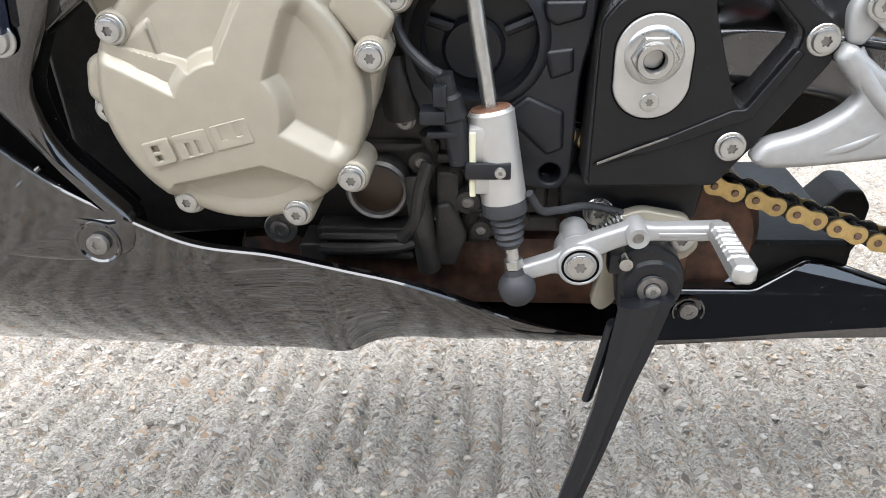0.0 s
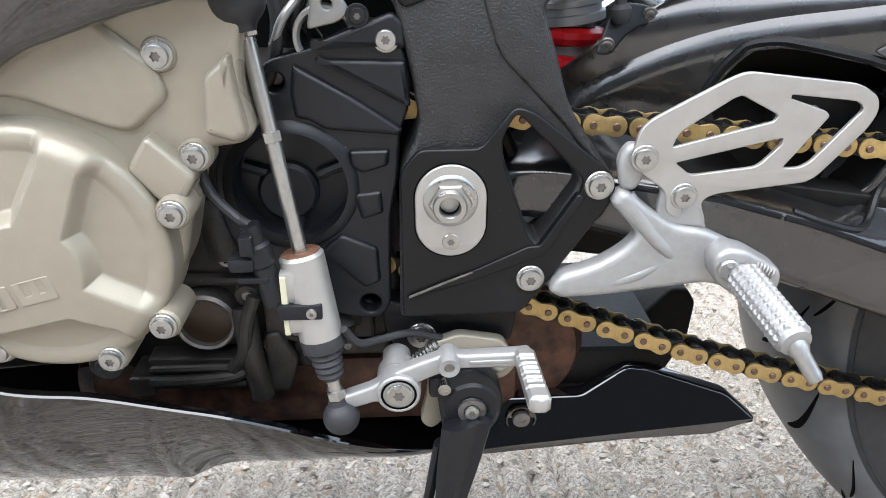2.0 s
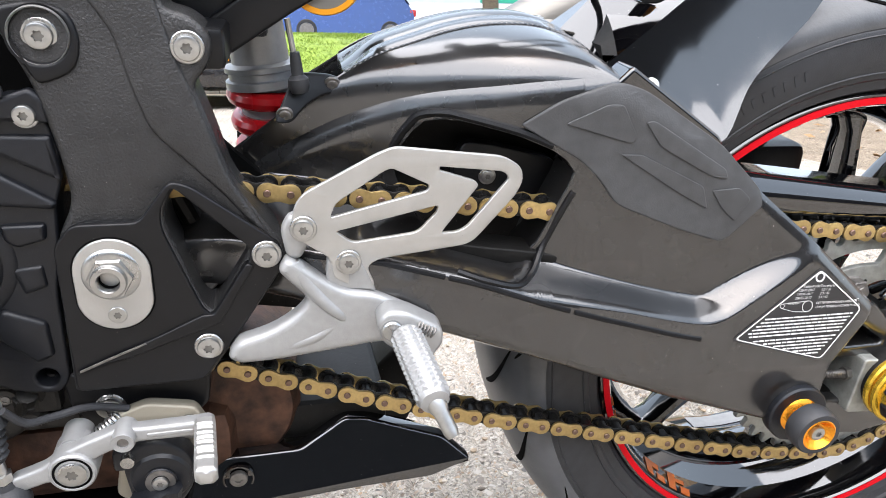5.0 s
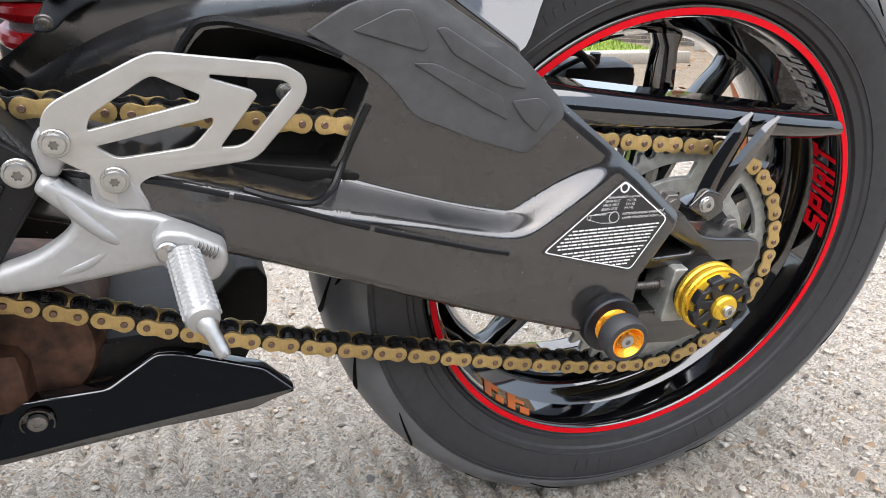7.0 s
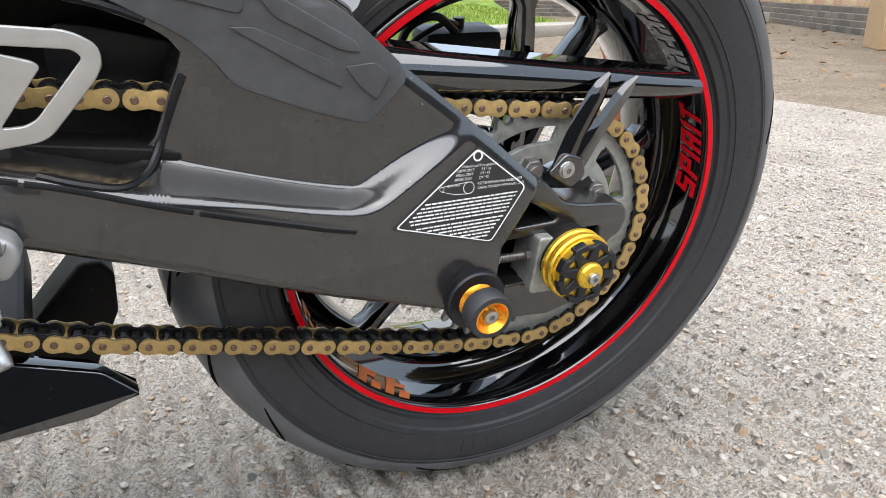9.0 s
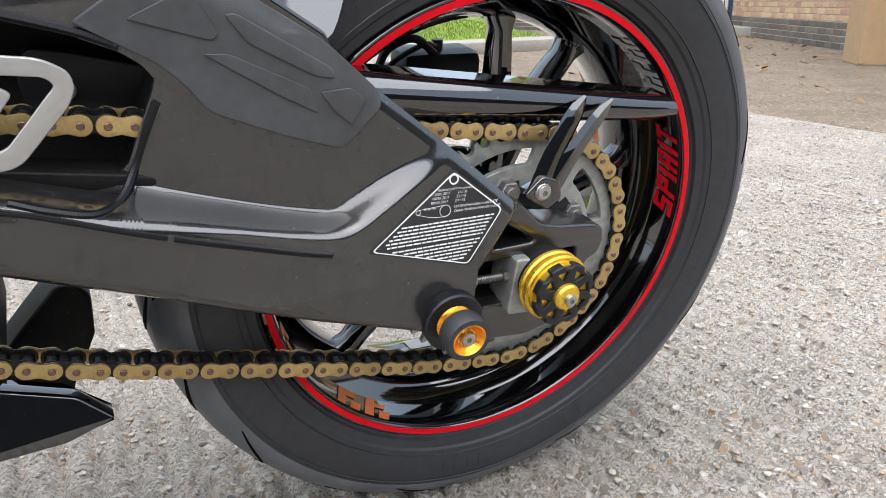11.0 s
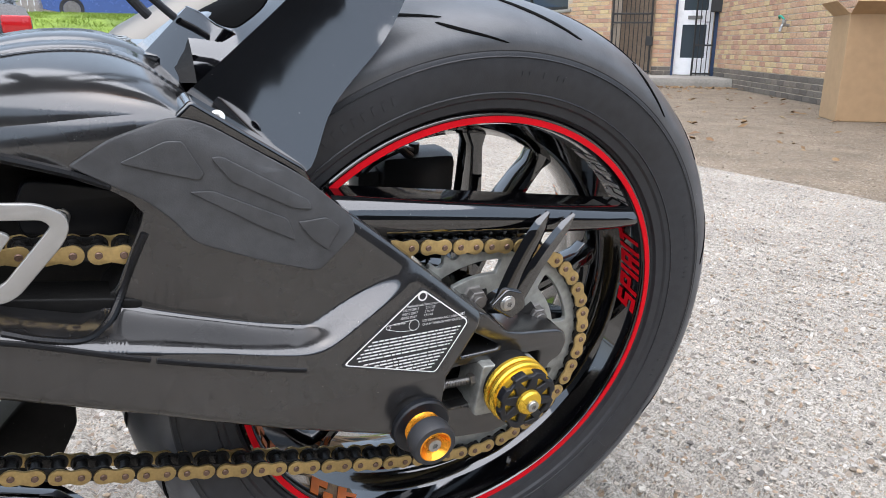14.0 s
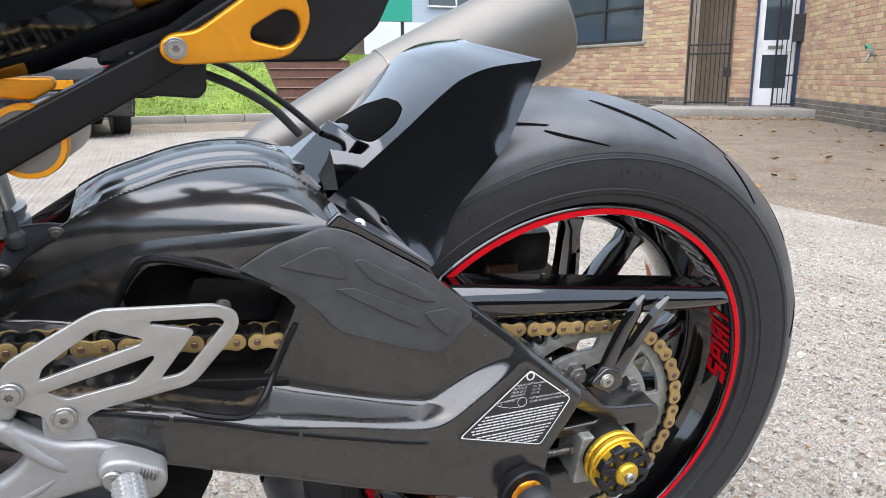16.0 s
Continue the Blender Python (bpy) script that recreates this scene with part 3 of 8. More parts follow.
# ---- swingarm ----
def swingarm():
    up = easy([(-0.62, 0.110), (-0.56, 0.148), (-0.53, 0.166), (-0.498, 0.186), (-0.447, 0.212), (-0.401, 0.229), (-0.35, 0.240), (-0.309, 0.2465), (-0.268, 0.2475), (-0.24, 0.235), (-0.193, 0.204), (-0.139, 0.162), (-0.08, 0.114), (-0.028, 0.069)])
    lo_k = [(-0.62, 0.095), (-0.56, 0.100), (-0.50, 0.098), (-0.452, 0.088), (-0.390, 0.068), (-0.302, 0.0365), (-0.203, -0.002), (-0.111, -0.034), (-0.070, -0.043), (-0.0665, 0.012), (-0.028, 0.0645)]
    win_b = [(-0.4231, 0.1774), (-0.418, 0.160), (-0.405, 0.136), (-0.390, 0.124), (-0.3635, 0.116), (-0.3398, 0.1090), (-0.3261, 0.1100), (-0.3144, 0.1235), (-0.3035, 0.1513), (-0.2963, 0.1682), (-0.2925, 0.1800)]
    win_t = [(-0.4231, 0.1774), (-0.4145, 0.1927), (-0.4081, 0.2022), (-0.4002, 0.2105), (-0.386, 0.2135), (-0.3721, 0.2130), (-0.3359, 0.2064), (-0.3116, 0.1975), (-0.300, 0.1900), (-0.2925, 0.1800)]
    crease_k = [(-0.62, 0.136), (-0.494, 0.1365), (-0.447, 0.131), (-0.421, 0.124), (-0.369, 0.1095), (-0.323, 0.093), (-0.282, 0.080), (-0.201, 0.0575), (-0.168, 0.051)]
    wide_k = [(-0.62, 0.026), (-0.336, 0.021), (-0.25, 0.0145), (-0.17, 0.0150), (-0.12, 0.0150)]
    rise_k = [(-0.40, 0.0), (-0.336, 0.001), (-0.25, 0.0095), (-0.17, 0.0120)]
    crease_s = easy(crease_k)
    face = lambda x, z: -0.1685 + max(0.0, z - 0.024) * 0.13 + max(0.0, x + 0.2) * 0.018

    upper_k = easy([(-0.62, -0.050), (-0.50, -0.052), (-0.465, -0.058), (-0.43, -0.070), (-0.40, -0.085), (-0.37, -0.100), (-0.337, -0.1145), (-0.30, -0.1240), (-0.25, -0.1310), (-0.18, -0.1375), (-0.14, -0.1400), (-0.09, -0.1545), (-0.03, -0.164)])
    ease = lambda t: (lambda q: q * q * (3 - 2 * q))(min(1.0, max(0.0, t)))

    def depth(x, z):
        """Side face: the lower beam stands proud, with a rounded shelf in to the upper plate."""
        low_y = face(x, min(z, 0.17))
        c = crease_s(min(x, -0.168))
        back = (x + 0.1733) * -0.523 + (z - 0.0652) * 0.852
        t = ease((z - c - lerp_curve(rise_k, x)) / lerp_curve(wide_k, x)) * ease(back / 0.0165)
        y = low_y + (upper_k(x) - low_y) * t - 0.0012 * math.exp(-((z - c) / 0.0055) ** 2) * (1 - ease((x + 0.20) / 0.04))
        e = up(x) - z
        y += 0.006 * max(0.0, 1 - e / 0.020) ** 2
        f = z - lerp_curve(lo_k, x)
        y += 0.010 * max(0.0, 1 - f / 0.012) ** 2
        return y + 0.030 * ease((-0.47 - x) / 0.09) * (1 - t)
    xs = sorted(set(list(np.linspace(-0.62, -0.028, 230)) + [-0.4231, -0.4215, -0.419, -0.416, -0.412, -0.405, -0.402, -0.398, -0.309, -0.302, -0.297, -0.2963, -0.2945, -0.2925, -0.0702, -0.0664]))
    bm = bmesh.new()

    def strip(low, high, rows, x_from, x_to, ret_low, ret_high):
        grid = []
        for x in xs:
            if not x_from - 1e-6 <= x <= x_to + 1e-6:
                continue
            a, b = low(x), high(x)
            col = []
            if ret_low:
                col += [(x, depth(x, a) + 0.046, a + 0.002), (x, depth(x, a) + 0.006, a)]
            c = crease_s(min(x, -0.168)) + lerp_curve(rise_k, x)
            c1 = min(max(c - 0.004, a + 0.1 * (b - a)), a + 0.55 * (b - a))
            c2 = min(max(c + lerp_curve(wide_k, x) * 1.15, c1 + 0.2 * (b - a) * 0.5), a + 0.88 * (b - a))
            n3 = rows // 3
            zs = list(np.linspace(a, c1, n3, endpoint=False)) + list(np.linspace(c1, c2, n3, endpoint=False)) + list(np.linspace(c2, b, rows - 2 * n3))
            for v, z in enumerate(zs):
                y = depth(x, z)
                col.append((x, y, z))
            if ret_high:
                col += [(x, depth(x, b) + 0.008, b + 0.0005), (x, depth(x, b) + 0.046, b)]
            grid.append([bm.verts.new(p) for p in col])
        for g, h in zip(grid, grid[1:]):
            for i in range(len(g) - 1):
                bm.faces.new((g[i], h[i], h[i + 1], g[i + 1]))
    lo = lambda x: lerp_curve(lo_k, x)
    wb, wt = (lambda x: lerp_curve(win_b, x)), (lambda x: lerp_curve(win_t, x))
    strip(lo, up, 60, -0.62, -0.4231, True, True)
    strip(lo, wb, 36, -0.4231, -0.2925, True, True)
    strip(wt, up, 12, -0.4231, -0.2925, True, True)
    strip(lo, up, 105, -0.2925, -0.028, True, True)
    bmesh.ops.recalc_face_normals(bm, faces=bm.faces)
    arm = part("swingarm", bm, M_ARM, bike, "black painted aluminium swingarm with a welded chain window")
    shade(arm.data, 55)
    normals = []
    for vert in arm.data.vertices:
        x, y, z = vert.co
        if abs(y - depth(x, z)) < 2e-5:
            h = 0.0008
            normals.append(Vector(((depth(x + h, z) - depth(x - h, z)) / (2 * h), -1.0, (depth(x, z + h) - depth(x, z - h)) / (2 * h))).normalized())
        else:
            normals.append(vert.normal.copy())
    arm.data.normals_split_custom_set_from_vertices(normals)
    # top of the arm: broad shoulders rising to a flat welded plate with two pressed lines
    seam = easy([(-0.56, 0.166), (-0.53, 0.188), (-0.50, 0.210), (-0.470, 0.229), (-0.4345, 0.2500), (-0.400, 0.2625), (-0.378, 0.2695), (-0.336, 0.2760), (-0.300, 0.2735), (-0.277, 0.2650), (-0.259, 0.2520), (-0.240, 0.2370)])
    rows = []
    for x in sorted([-0.4568, -0.4562] + list(np.linspace(-0.545, -0.240, 70))):
        u, z = up(x), max(seam(x), up(x) + 0.001)
        yu = depth(x, u)
        ys = -0.046 if x < -0.30 else -0.046 - 0.012 * ease((x + 0.30) / 0.04)
        ctrl = (yu * 0.93 + ys * 0.07, z - 0.22 * (z - u))
        half = []
        for k in range(13):
            q = k / 12
            half.append((yu * (1 - q) ** 2 + ctrl[0] * 2 * q * (1 - q) + ys * q * q, (u - 0.0005) * (1 - q) ** 2 + ctrl[1] * 2 * q * (1 - q) + z * q * q))
        half += [(ys + 0.0010, z - 0.0016), (ys + 0.0026, z - 0.0016), (ys + 0.0036, z + 0.0004)]
        if x > -0.4565:
            lift = 0.006 * ease((x + 0.4565) / 0.03)
            half += [(-0.0265, z + lift * 0.7), (-0.0240, z + lift * 0.72 - 0.0014), (-0.0222, z + lift * 0.72 - 0.0014), (-0.0200, z + lift * 0.8), (0.0, z + lift)]
        else:
            half += [(ys + 0.0050, z - 0.0020), (ys + 0.0065, z - 0.014), (ys + 0.0070, z - 0.030), (ys + 0.0080, z - 0.048), (0.0, z - 0.050)]
        rows.append([(x, y, w) for y, w in half + [(-y, w) for y, w in reversed(half[:-1])]])
    top = part("arm_bridge", loft(rows, ring_closed=False), M_ARM, arm, "gloss black top of the swingarm with pressed lines")
    shade(top.data, 50)
    for side in (-1, 1):
        bead = [(x, side * (0.0455 + (0.012 * ease((x + 0.30) / 0.04) if x > -0.30 else 0.0)), max(seam(x), up(x) + 0.001) + 0.0002) for x in np.linspace(-0.455, -0.246, 60)]
        part("weld", tube(bead, lambda t: 0.0010 + 0.0004 * abs(math.sin(t * 160)), 8), M_ARM, arm)
    # welds: round the window and along the lower beam
    def weld(pts, r=0.0030):
        path = smooth_path(pts, 10)
        total = [0.0]
        for a, b in zip(path, path[1:]):
            total.append(total[-1] + (b - a).length)
        k = int(total[-1] / 0.0022)
        q = [Vector([float(np.interp(total[-1] * i / (3 * k), total, [v[j] for v in path])) for j in range(3)]) for i in range(3 * k + 1)]
        return tube(q, lambda t: r * (0.95 + 0.07 * abs(math.sin(t * k * math.pi))), 8, False)
    wpts = [(-0.4285, 0.172), (-0.4190, 0.1935), (-0.4115, 0.2055), (-0.4030, 0.2145), (-0.387, 0.2180), (-0.371, 0.2165), (-0.335, 0.2095), (-0.311, 0.2010)]
    part("weld", weld([(x, depth(x, z) + 0.0005, z) for x, z in wpts], 0.0036), M_SATIN, arm)
    wpts = [(-0.2935, 0.166), (-0.3005, 0.150), (-0.3115, 0.1215), (-0.3235, 0.1060), (-0.340, 0.1045), (-0.364, 0.1110), (-0.385, 0.118)]
    part("weld", weld([(x, depth(x, z) + 0.0005, z) for x, z in wpts], 0.0030), M_SATIN, arm)
    for a, b in ((-0.50, -0.395), (-0.392, -0.30), (-0.296, -0.19)):
        xs2 = np.linspace(a, b, 6)
        part("weld", weld([(x, depth(x, lerp_curve(crease_k, x)) + 0.0005, lerp_curve(crease_k, x)) for x in xs2], 0.0022), M_SATIN, arm)
    # inside of the window: chain slider, inner wall
    part("inner_wall", plate([(-0.62, 0.05), (-0.12, -0.02), (-0.08, 0.06), (-0.2, 0.17), (-0.30, 0.235), (-0.45, 0.225), (-0.60, 0.13)], -0.036, 0.01), M_DARK, arm)
    part("chain_slider", plate(fillet([(-0.374, 0.172), (-0.366, 0.1905), (-0.345, 0.1885), (-0.292, 0.1755), (-0.280, 0.160), (-0.295, 0.142), (-0.372, 0.150)], 0.006), -0.071, 0.014), M_SATIN, arm)
    part("chain_slider", plate(fillet([(-0.53, 0.146), (-0.42, 0.132), (-0.32, 0.118), (-0.29, 0.112), (-0.29, 0.104), (-0.53, 0.128)], 0.003), -0.124, 0.03), M_DARK, arm)
    bolt((-0.346, -0.0715, 0.1625), 0.0052, 0.004, 0.0070, arm)
    # rubber guard glued on the flank
    pad_o = fillet([(-0.336, 0.215), (-0.310, 0.234), (-0.270, 0.2485), (-0.248, 0.242), (-0.184, 0.203), (-0.146, 0.168), (-0.144, 0.157), (-0.162, 0.138), (-0.173, 0.127), (-0.210, 0.138), (-0.262, 0.158), (-0.276, 0.177), (-0.291, 0.191)], [0.003, 0.01, 0.01, 0.008, 0.01, 0.006, 0.004, 0.004, 0.006, 0.008, 0.008, 0.008, 0.008])

    def hug_face(bm, lift):
        for v in bm.verts:
            v.co.y = depth(v.co.x, min(v.co.z, up(v.co.x) - 0.001)) - lift + (v.co.y)
        return bm

    def dense(poly, thick, bevel):
        b = plate(poly, -thick, thick, bevel=bevel)
        bmesh.ops.triangulate(b, faces=b.faces)
        for _ in range(3):
            long = [e for e in b.edges if e.calc_length() > 0.012]
            if long:
                bmesh.ops.subdivide_edges(b, edges=long, cuts=1)
                bmesh.ops.triangulate(b, faces=[f for f in b.faces if len(f.verts) > 3])
        return b
    pad = part("rubber_guard", hug_face(dense(pad_o, 0.003, 0.0012), 0.0005), M_PAD, arm, "matt rubber heel guard with raised panels")
    for poly in ([(-0.306, 0.218), (-0.277, 0.233), (-0.266, 0.233), (-0.253, 0.209), (-0.257, 0.205)], [(-0.249, 0.221), (-0.242, 0.222), (-0.181, 0.186), (-0.179, 0.179), (-0.193, 0.181), (-0.235, 0.203)],
                 [(-0.264, 0.197), (-0.248, 0.197), (-0.197, 0.173), (-0.191, 0.155), (-0.216, 0.168)], [(-0.190, 0.170), (-0.168, 0.172), (-0.157, 0.163), (-0.167, 0.145), (-0.179, 0.155)]):
        part("guard_panel", hug_face(dense(fillet(poly, 0.003), 0.0015, 0.0007), 0.0034), M_PAD, pad)
    # warning label: a black diamond with white print
    st = fillet([(-0.0905, 0.1085), (-0.0445, 0.0715), (-0.0765, 0.0275), (-0.1625, 0.0520)], 0.004)
    lab = part("warning_label", hug_face(dense(st, 0.0004, 0.0001), 0.0003), M_LABEL, arm, "black diamond warning label with white print")
    inn = fillet([(-0.0905, 0.1065), (-0.0462, 0.0712), (-0.0772, 0.0292), (-0.1598, 0.0525)], 0.004)
    inn2 = fillet([(-0.0905, 0.1053), (-0.0475, 0.0710), (-0.0775, 0.0301), (-0.1580, 0.0528)], 0.0035)
    part("label_border", hug_face(plate(inn, -0.0003, 0.0003, [inn2], 0.0), 0.0006), M_WHITE, lab)
    slope = math.atan2(-0.005, 0.08)

    def edge_x(z):
        left = np.interp(z, [0.0520, 0.1085], [-0.1580, -0.0905]) if z > 0.052 else np.interp(z, [0.0275, 0.0520], [-0.0765, -0.1580])
        right = np.interp(z, [0.0715, 0.1085], [-0.0475, -0.0905]) if z > 0.0715 else np.interp(z, [0.0275, 0.0715], [-0.0765, -0.0475])
        return left + 0.005, right - 0.004
    rnd = random.Random(9)

    def bars(z, h, x0, x1):
        out, x = [], x0
        while x < x1 - 0.001:
            w = min(rnd.uniform(0.0025, 0.0075), x1 - x)
            out.append(plate([(x, z), (x + w, z), (x + w, z + h), (x, z + h)], -0.0003, 0.0003, bevel=0.0))
            x += w + 0.0009
        return merge(*out)
    for row in range(12):
        z = 0.0672 - row * 0.00285 - (0.0012 if row > 5 else 0)
        x0, x1 = edge_x(z)
        x0, x1 = max(x0, -0.152 + row * 0.001), min(x1, -0.050 - row * 0.0028)
        if x1 - x0 > 0.008:
            part("print_line", hug_face(bars(z, 0.0011, x0, x1), 0.0006), M_WHITE, lab)
    part("label_disc", hug_face(plate(circle(-0.0905, 0.1005, 0.0042, 20), -0.0003, 0.0003, [circle(-0.0905, 0.1005, 0.0030, 16)], 0.0), 0.0006), M_WHITE, lab)
    part("label_diagram", hug_face(merge(plate(circle(-0.098, 0.0765, 0.0048, 20), -0.0003, 0.0003, [circle(-0.098, 0.0765, 0.0044, 20)], 0.0), plate(circle(-0.121, 0.0780, 0.0020, 16), -0.0003, 0.0003, [circle(-0.121, 0.0780, 0.0017, 16)], 0.0),
                                         plate([(-0.121, 0.0799), (-0.098, 0.0813), (-0.098, 0.0810), (-0.121, 0.0796)], -0.0003, 0.0003, bevel=0.0), plate([(-0.121, 0.0762), (-0.110, 0.0728), (-0.098, 0.0719), (-0.098, 0.0716), (-0.110, 0.0725), (-0.121, 0.0759)], -0.0003, 0.0003, bevel=0.0)), 0.0006), M_WHITE, lab)

    def words(text, x, z, size, name="print_line"):
        cu = bpy.data.curves.new("t", "FONT")
        cu.body, cu.size, cu.fill_mode = text, size, "FRONT"
        ob = bpy.data.objects.new("t", cu)
        scene.collection.objects.link(ob)
        dg = bpy.context.evaluated_depsgraph_get()
        dg.update()
        me = bpy.data.meshes.new_from_object(ob.evaluated_get(dg))
        bpy.data.objects.remove(ob)
        b = bmesh.new()
        b.from_mesh(me)
        c, s = math.cos(slope * 0.3), math.sin(slope * 0.3)
        for v in b.verts:
            u, w = v.co.x, v.co.y
            v.co = (x + u * c - w * s, -0.0003, z + u * s + w * c)
        part(name, hug_face(b, 0.0006), M_WHITE, lab)
    words("KETTENSPANNUNG UNBELASTET", -0.0905, 0.0780, 0.0027)
    words("CHAIN TENSION WITHOUT LOAD", -0.0905, 0.0745, 0.0027)
    words("45-50 mm", -0.1165, 0.0790, 0.0026)
    words("Reifendruck/Tire pressure", -0.1045, 0.0925, 0.0030)
    for i, text in enumerate(("120/70 ZR17        2.5 / 36", "190/55 ZR17        2.9 / 42", "200/55 ZR17        2.9 / 42")):
        words(text, -0.1085 - 0.001 * i, 0.0895 - 0.0032 * i, 0.0028)
    # axle carrier behind the plate
    part("dropout", plate(fillet([(-0.070, -0.046), (-0.066, 0.010), (-0.044, 0.046), (-0.032, 0.071), (-0.022, 0.0685), (0.0016, 0.0448), (0.020, 0.0405), (0.060, 0.0365), (0.069, 0.032), (0.0725, 0.020), (0.068, 0.006), (0.056, 0.0), (0.052, -0.012), (0.040, -0.058), (0.0, -0.068), (-0.040, -0.064)], 0.005), -0.150, 0.040,
                          [fillet([(-0.0440, 0.0275), (-0.0385, 0.0495), (-0.0340, 0.0505), (-0.0040, 0.0318), (-0.0060, 0.0285)], 0.0025), fillet([(-0.058, -0.018), (-0.055, 0.0165), (0.042, 0.0165), (0.042, -0.026), (-0.050, -0.028)], 0.003)], 0.003, 3), M_ARM, arm)
    part("dropout", block(-0.06, 0.04, -0.138, -0.112, -0.046, -0.026, 0.003), M_DARK, arm)
    part("adjuster_block", plate(fillet([(-0.030, -0.034), (-0.026, 0.020), (0.034, 0.014), (0.030, -0.038)], 0.004), -0.1605, 0.038, bevel=0.0015), M_SPROCKET, arm, "worn steel chain adjuster block")
    part("adjuster_screw", merge(tube([(-0.062, -0.148, 0.0), (-0.026, -0.148, -0.001)], 0.0036, 12, False), *[lathe([(0.0036, -0.0004), (0.0043, 0), (0.0036, 0.0004)], 12, (-0.060 + 0.0016 * i, -0.148, -0.0001 * i), (1, 0, 0)) for i in range(20)],
                                 lathe([(0.0, -0.003), (0.0062, -0.003), (0.0062, 0.003), (0.0, 0.003)], 6, (-0.062, -0.148, 0), (1, 0, 0)), lathe([(0.0, -0.0025), (0.0062, -0.0025), (0.0062, 0.0025), (0.0, 0.0025)], 6, (-0.030, -0.148, -0.001), (1, 0, 0))), M_DKSTEEL, arm)
    # axle slider: gold rings and a black star cap
    ax = (0.005, 0.001, -0.003)
    axle = part("axle_slider", lathe([(0.0, -0.143), (0.0265, -0.143), (0.0280, -0.146), (0.0280, -0.164), (0.0270, -0.166), (0.0, -0.166)], 48, ax), M_DARK, arm, "round axle slider with gold rings and a black star cap")
    for y in (-0.166, -0.1745):
        part("gold_ring", lathe([(0.0240, y), (0.0300, y - 0.0005), (0.0312, y - 0.002), (0.0312, y - 0.005), (0.0300, y - 0.0068), (0.0270, y - 0.0075), (0.0, y - 0.0075)], 56, ax), M_GOLD_AN, axle)
    part("gold_disc", lathe([(0.0275, -0.181), (0.0275, -0.1895), (0.0, -0.1905)], 48, ax), M_GOLD_AN, axle)
    spikes = []
    for k in range(8):
        a = radians(k * 45 + 12)
        spikes.append(fillet([(0.0135 * math.cos(a), 0.0135 * math.sin(a)), (0.0235 * math.cos(a - 0.24), 0.0235 * math.sin(a - 0.24)), (0.0235 * math.cos(a + 0.24), 0.0235 * math.sin(a + 0.24))], 0.0015))
    cap = plate([(x * (0.90 if i % 8 in (0, 1, 7) else 1.0), z * (0.90 if i % 8 in (0, 1, 7) else 1.0)) for i, (x, z) in enumerate(circle(0, 0, 0.0290, 64))], -0.1935, 0.009, spikes, 0.0012)
    bmesh.ops.translate(cap, verts=cap.verts, vec=ax)
    part("star_cap", cap, M_PLASTIC, axle)
    part("gold_hub", lathe([(0.0125, -0.190), (0.0120, -0.1965), (0.0105, -0.1985), (0.0070, -0.1995), (0.0, -0.1995)], 32, ax), M_GOLD_AN, axle)
    bolt((0.005, -0.1985, -0.003), 0.0055, 0.004, parent=axle)
    # paddock bobbin
    bob = part("paddock_bobbin", lathe([(0.0, -0.160), (0.0255, -0.160), (0.0265, -0.162), (0.0265, -0.1715), (0.0250, -0.173), (0.0, -0.173)], 48, (-0.0885, 0, -0.0215)), M_PLASTIC, arm, "black and orange paddock stand bobbin")
    part("bobbin_spool", lathe([(0.0165, -0.173), (0.0150, -0.1745), (0.0108, -0.1770), (0.0108, -0.1800), (0.0140, -0.1825), (0.0170, -0.1840), (0.0165, -0.185)], 40, (-0.0885, 0, -0.0215)), M_ORANGE_AN, bob, "orange anodised spool")
    part("bobbin_ring", lathe([(0.0150, -0.181), (0.0192, -0.183), (0.0200, -0.186), (0.0200, -0.197), (0.0185, -0.1995), (0.0145, -0.2000), (0.0140, -0.196)], 48, (-0.0885, 0, -0.0215)), M_RUBBER, bob, "black rubber end ring")
    part("bobbin_cup", lathe([(0.0145, -0.2000), (0.0135, -0.2005), (0.0105, -0.196), (0.0080, -0.194), (0.0, -0.194)], 40, (-0.0885, 0, -0.0215)), M_ORANGE_AN, bob)
    bolt((-0.0885, -0.194, -0.0215), 0.0062, 0.005, parent=bob)
    return arm, depth


arm, arm_face = swingarm()


# ---- frame, footrest and engine side ----
def tilt_in(bm, z0=0.10, k=0.115):
    """Leans a flank inwards as it rises."""
    for v in bm.verts:
        v.co.y += max(0.0, v.co.z - z0) * k
    return bm


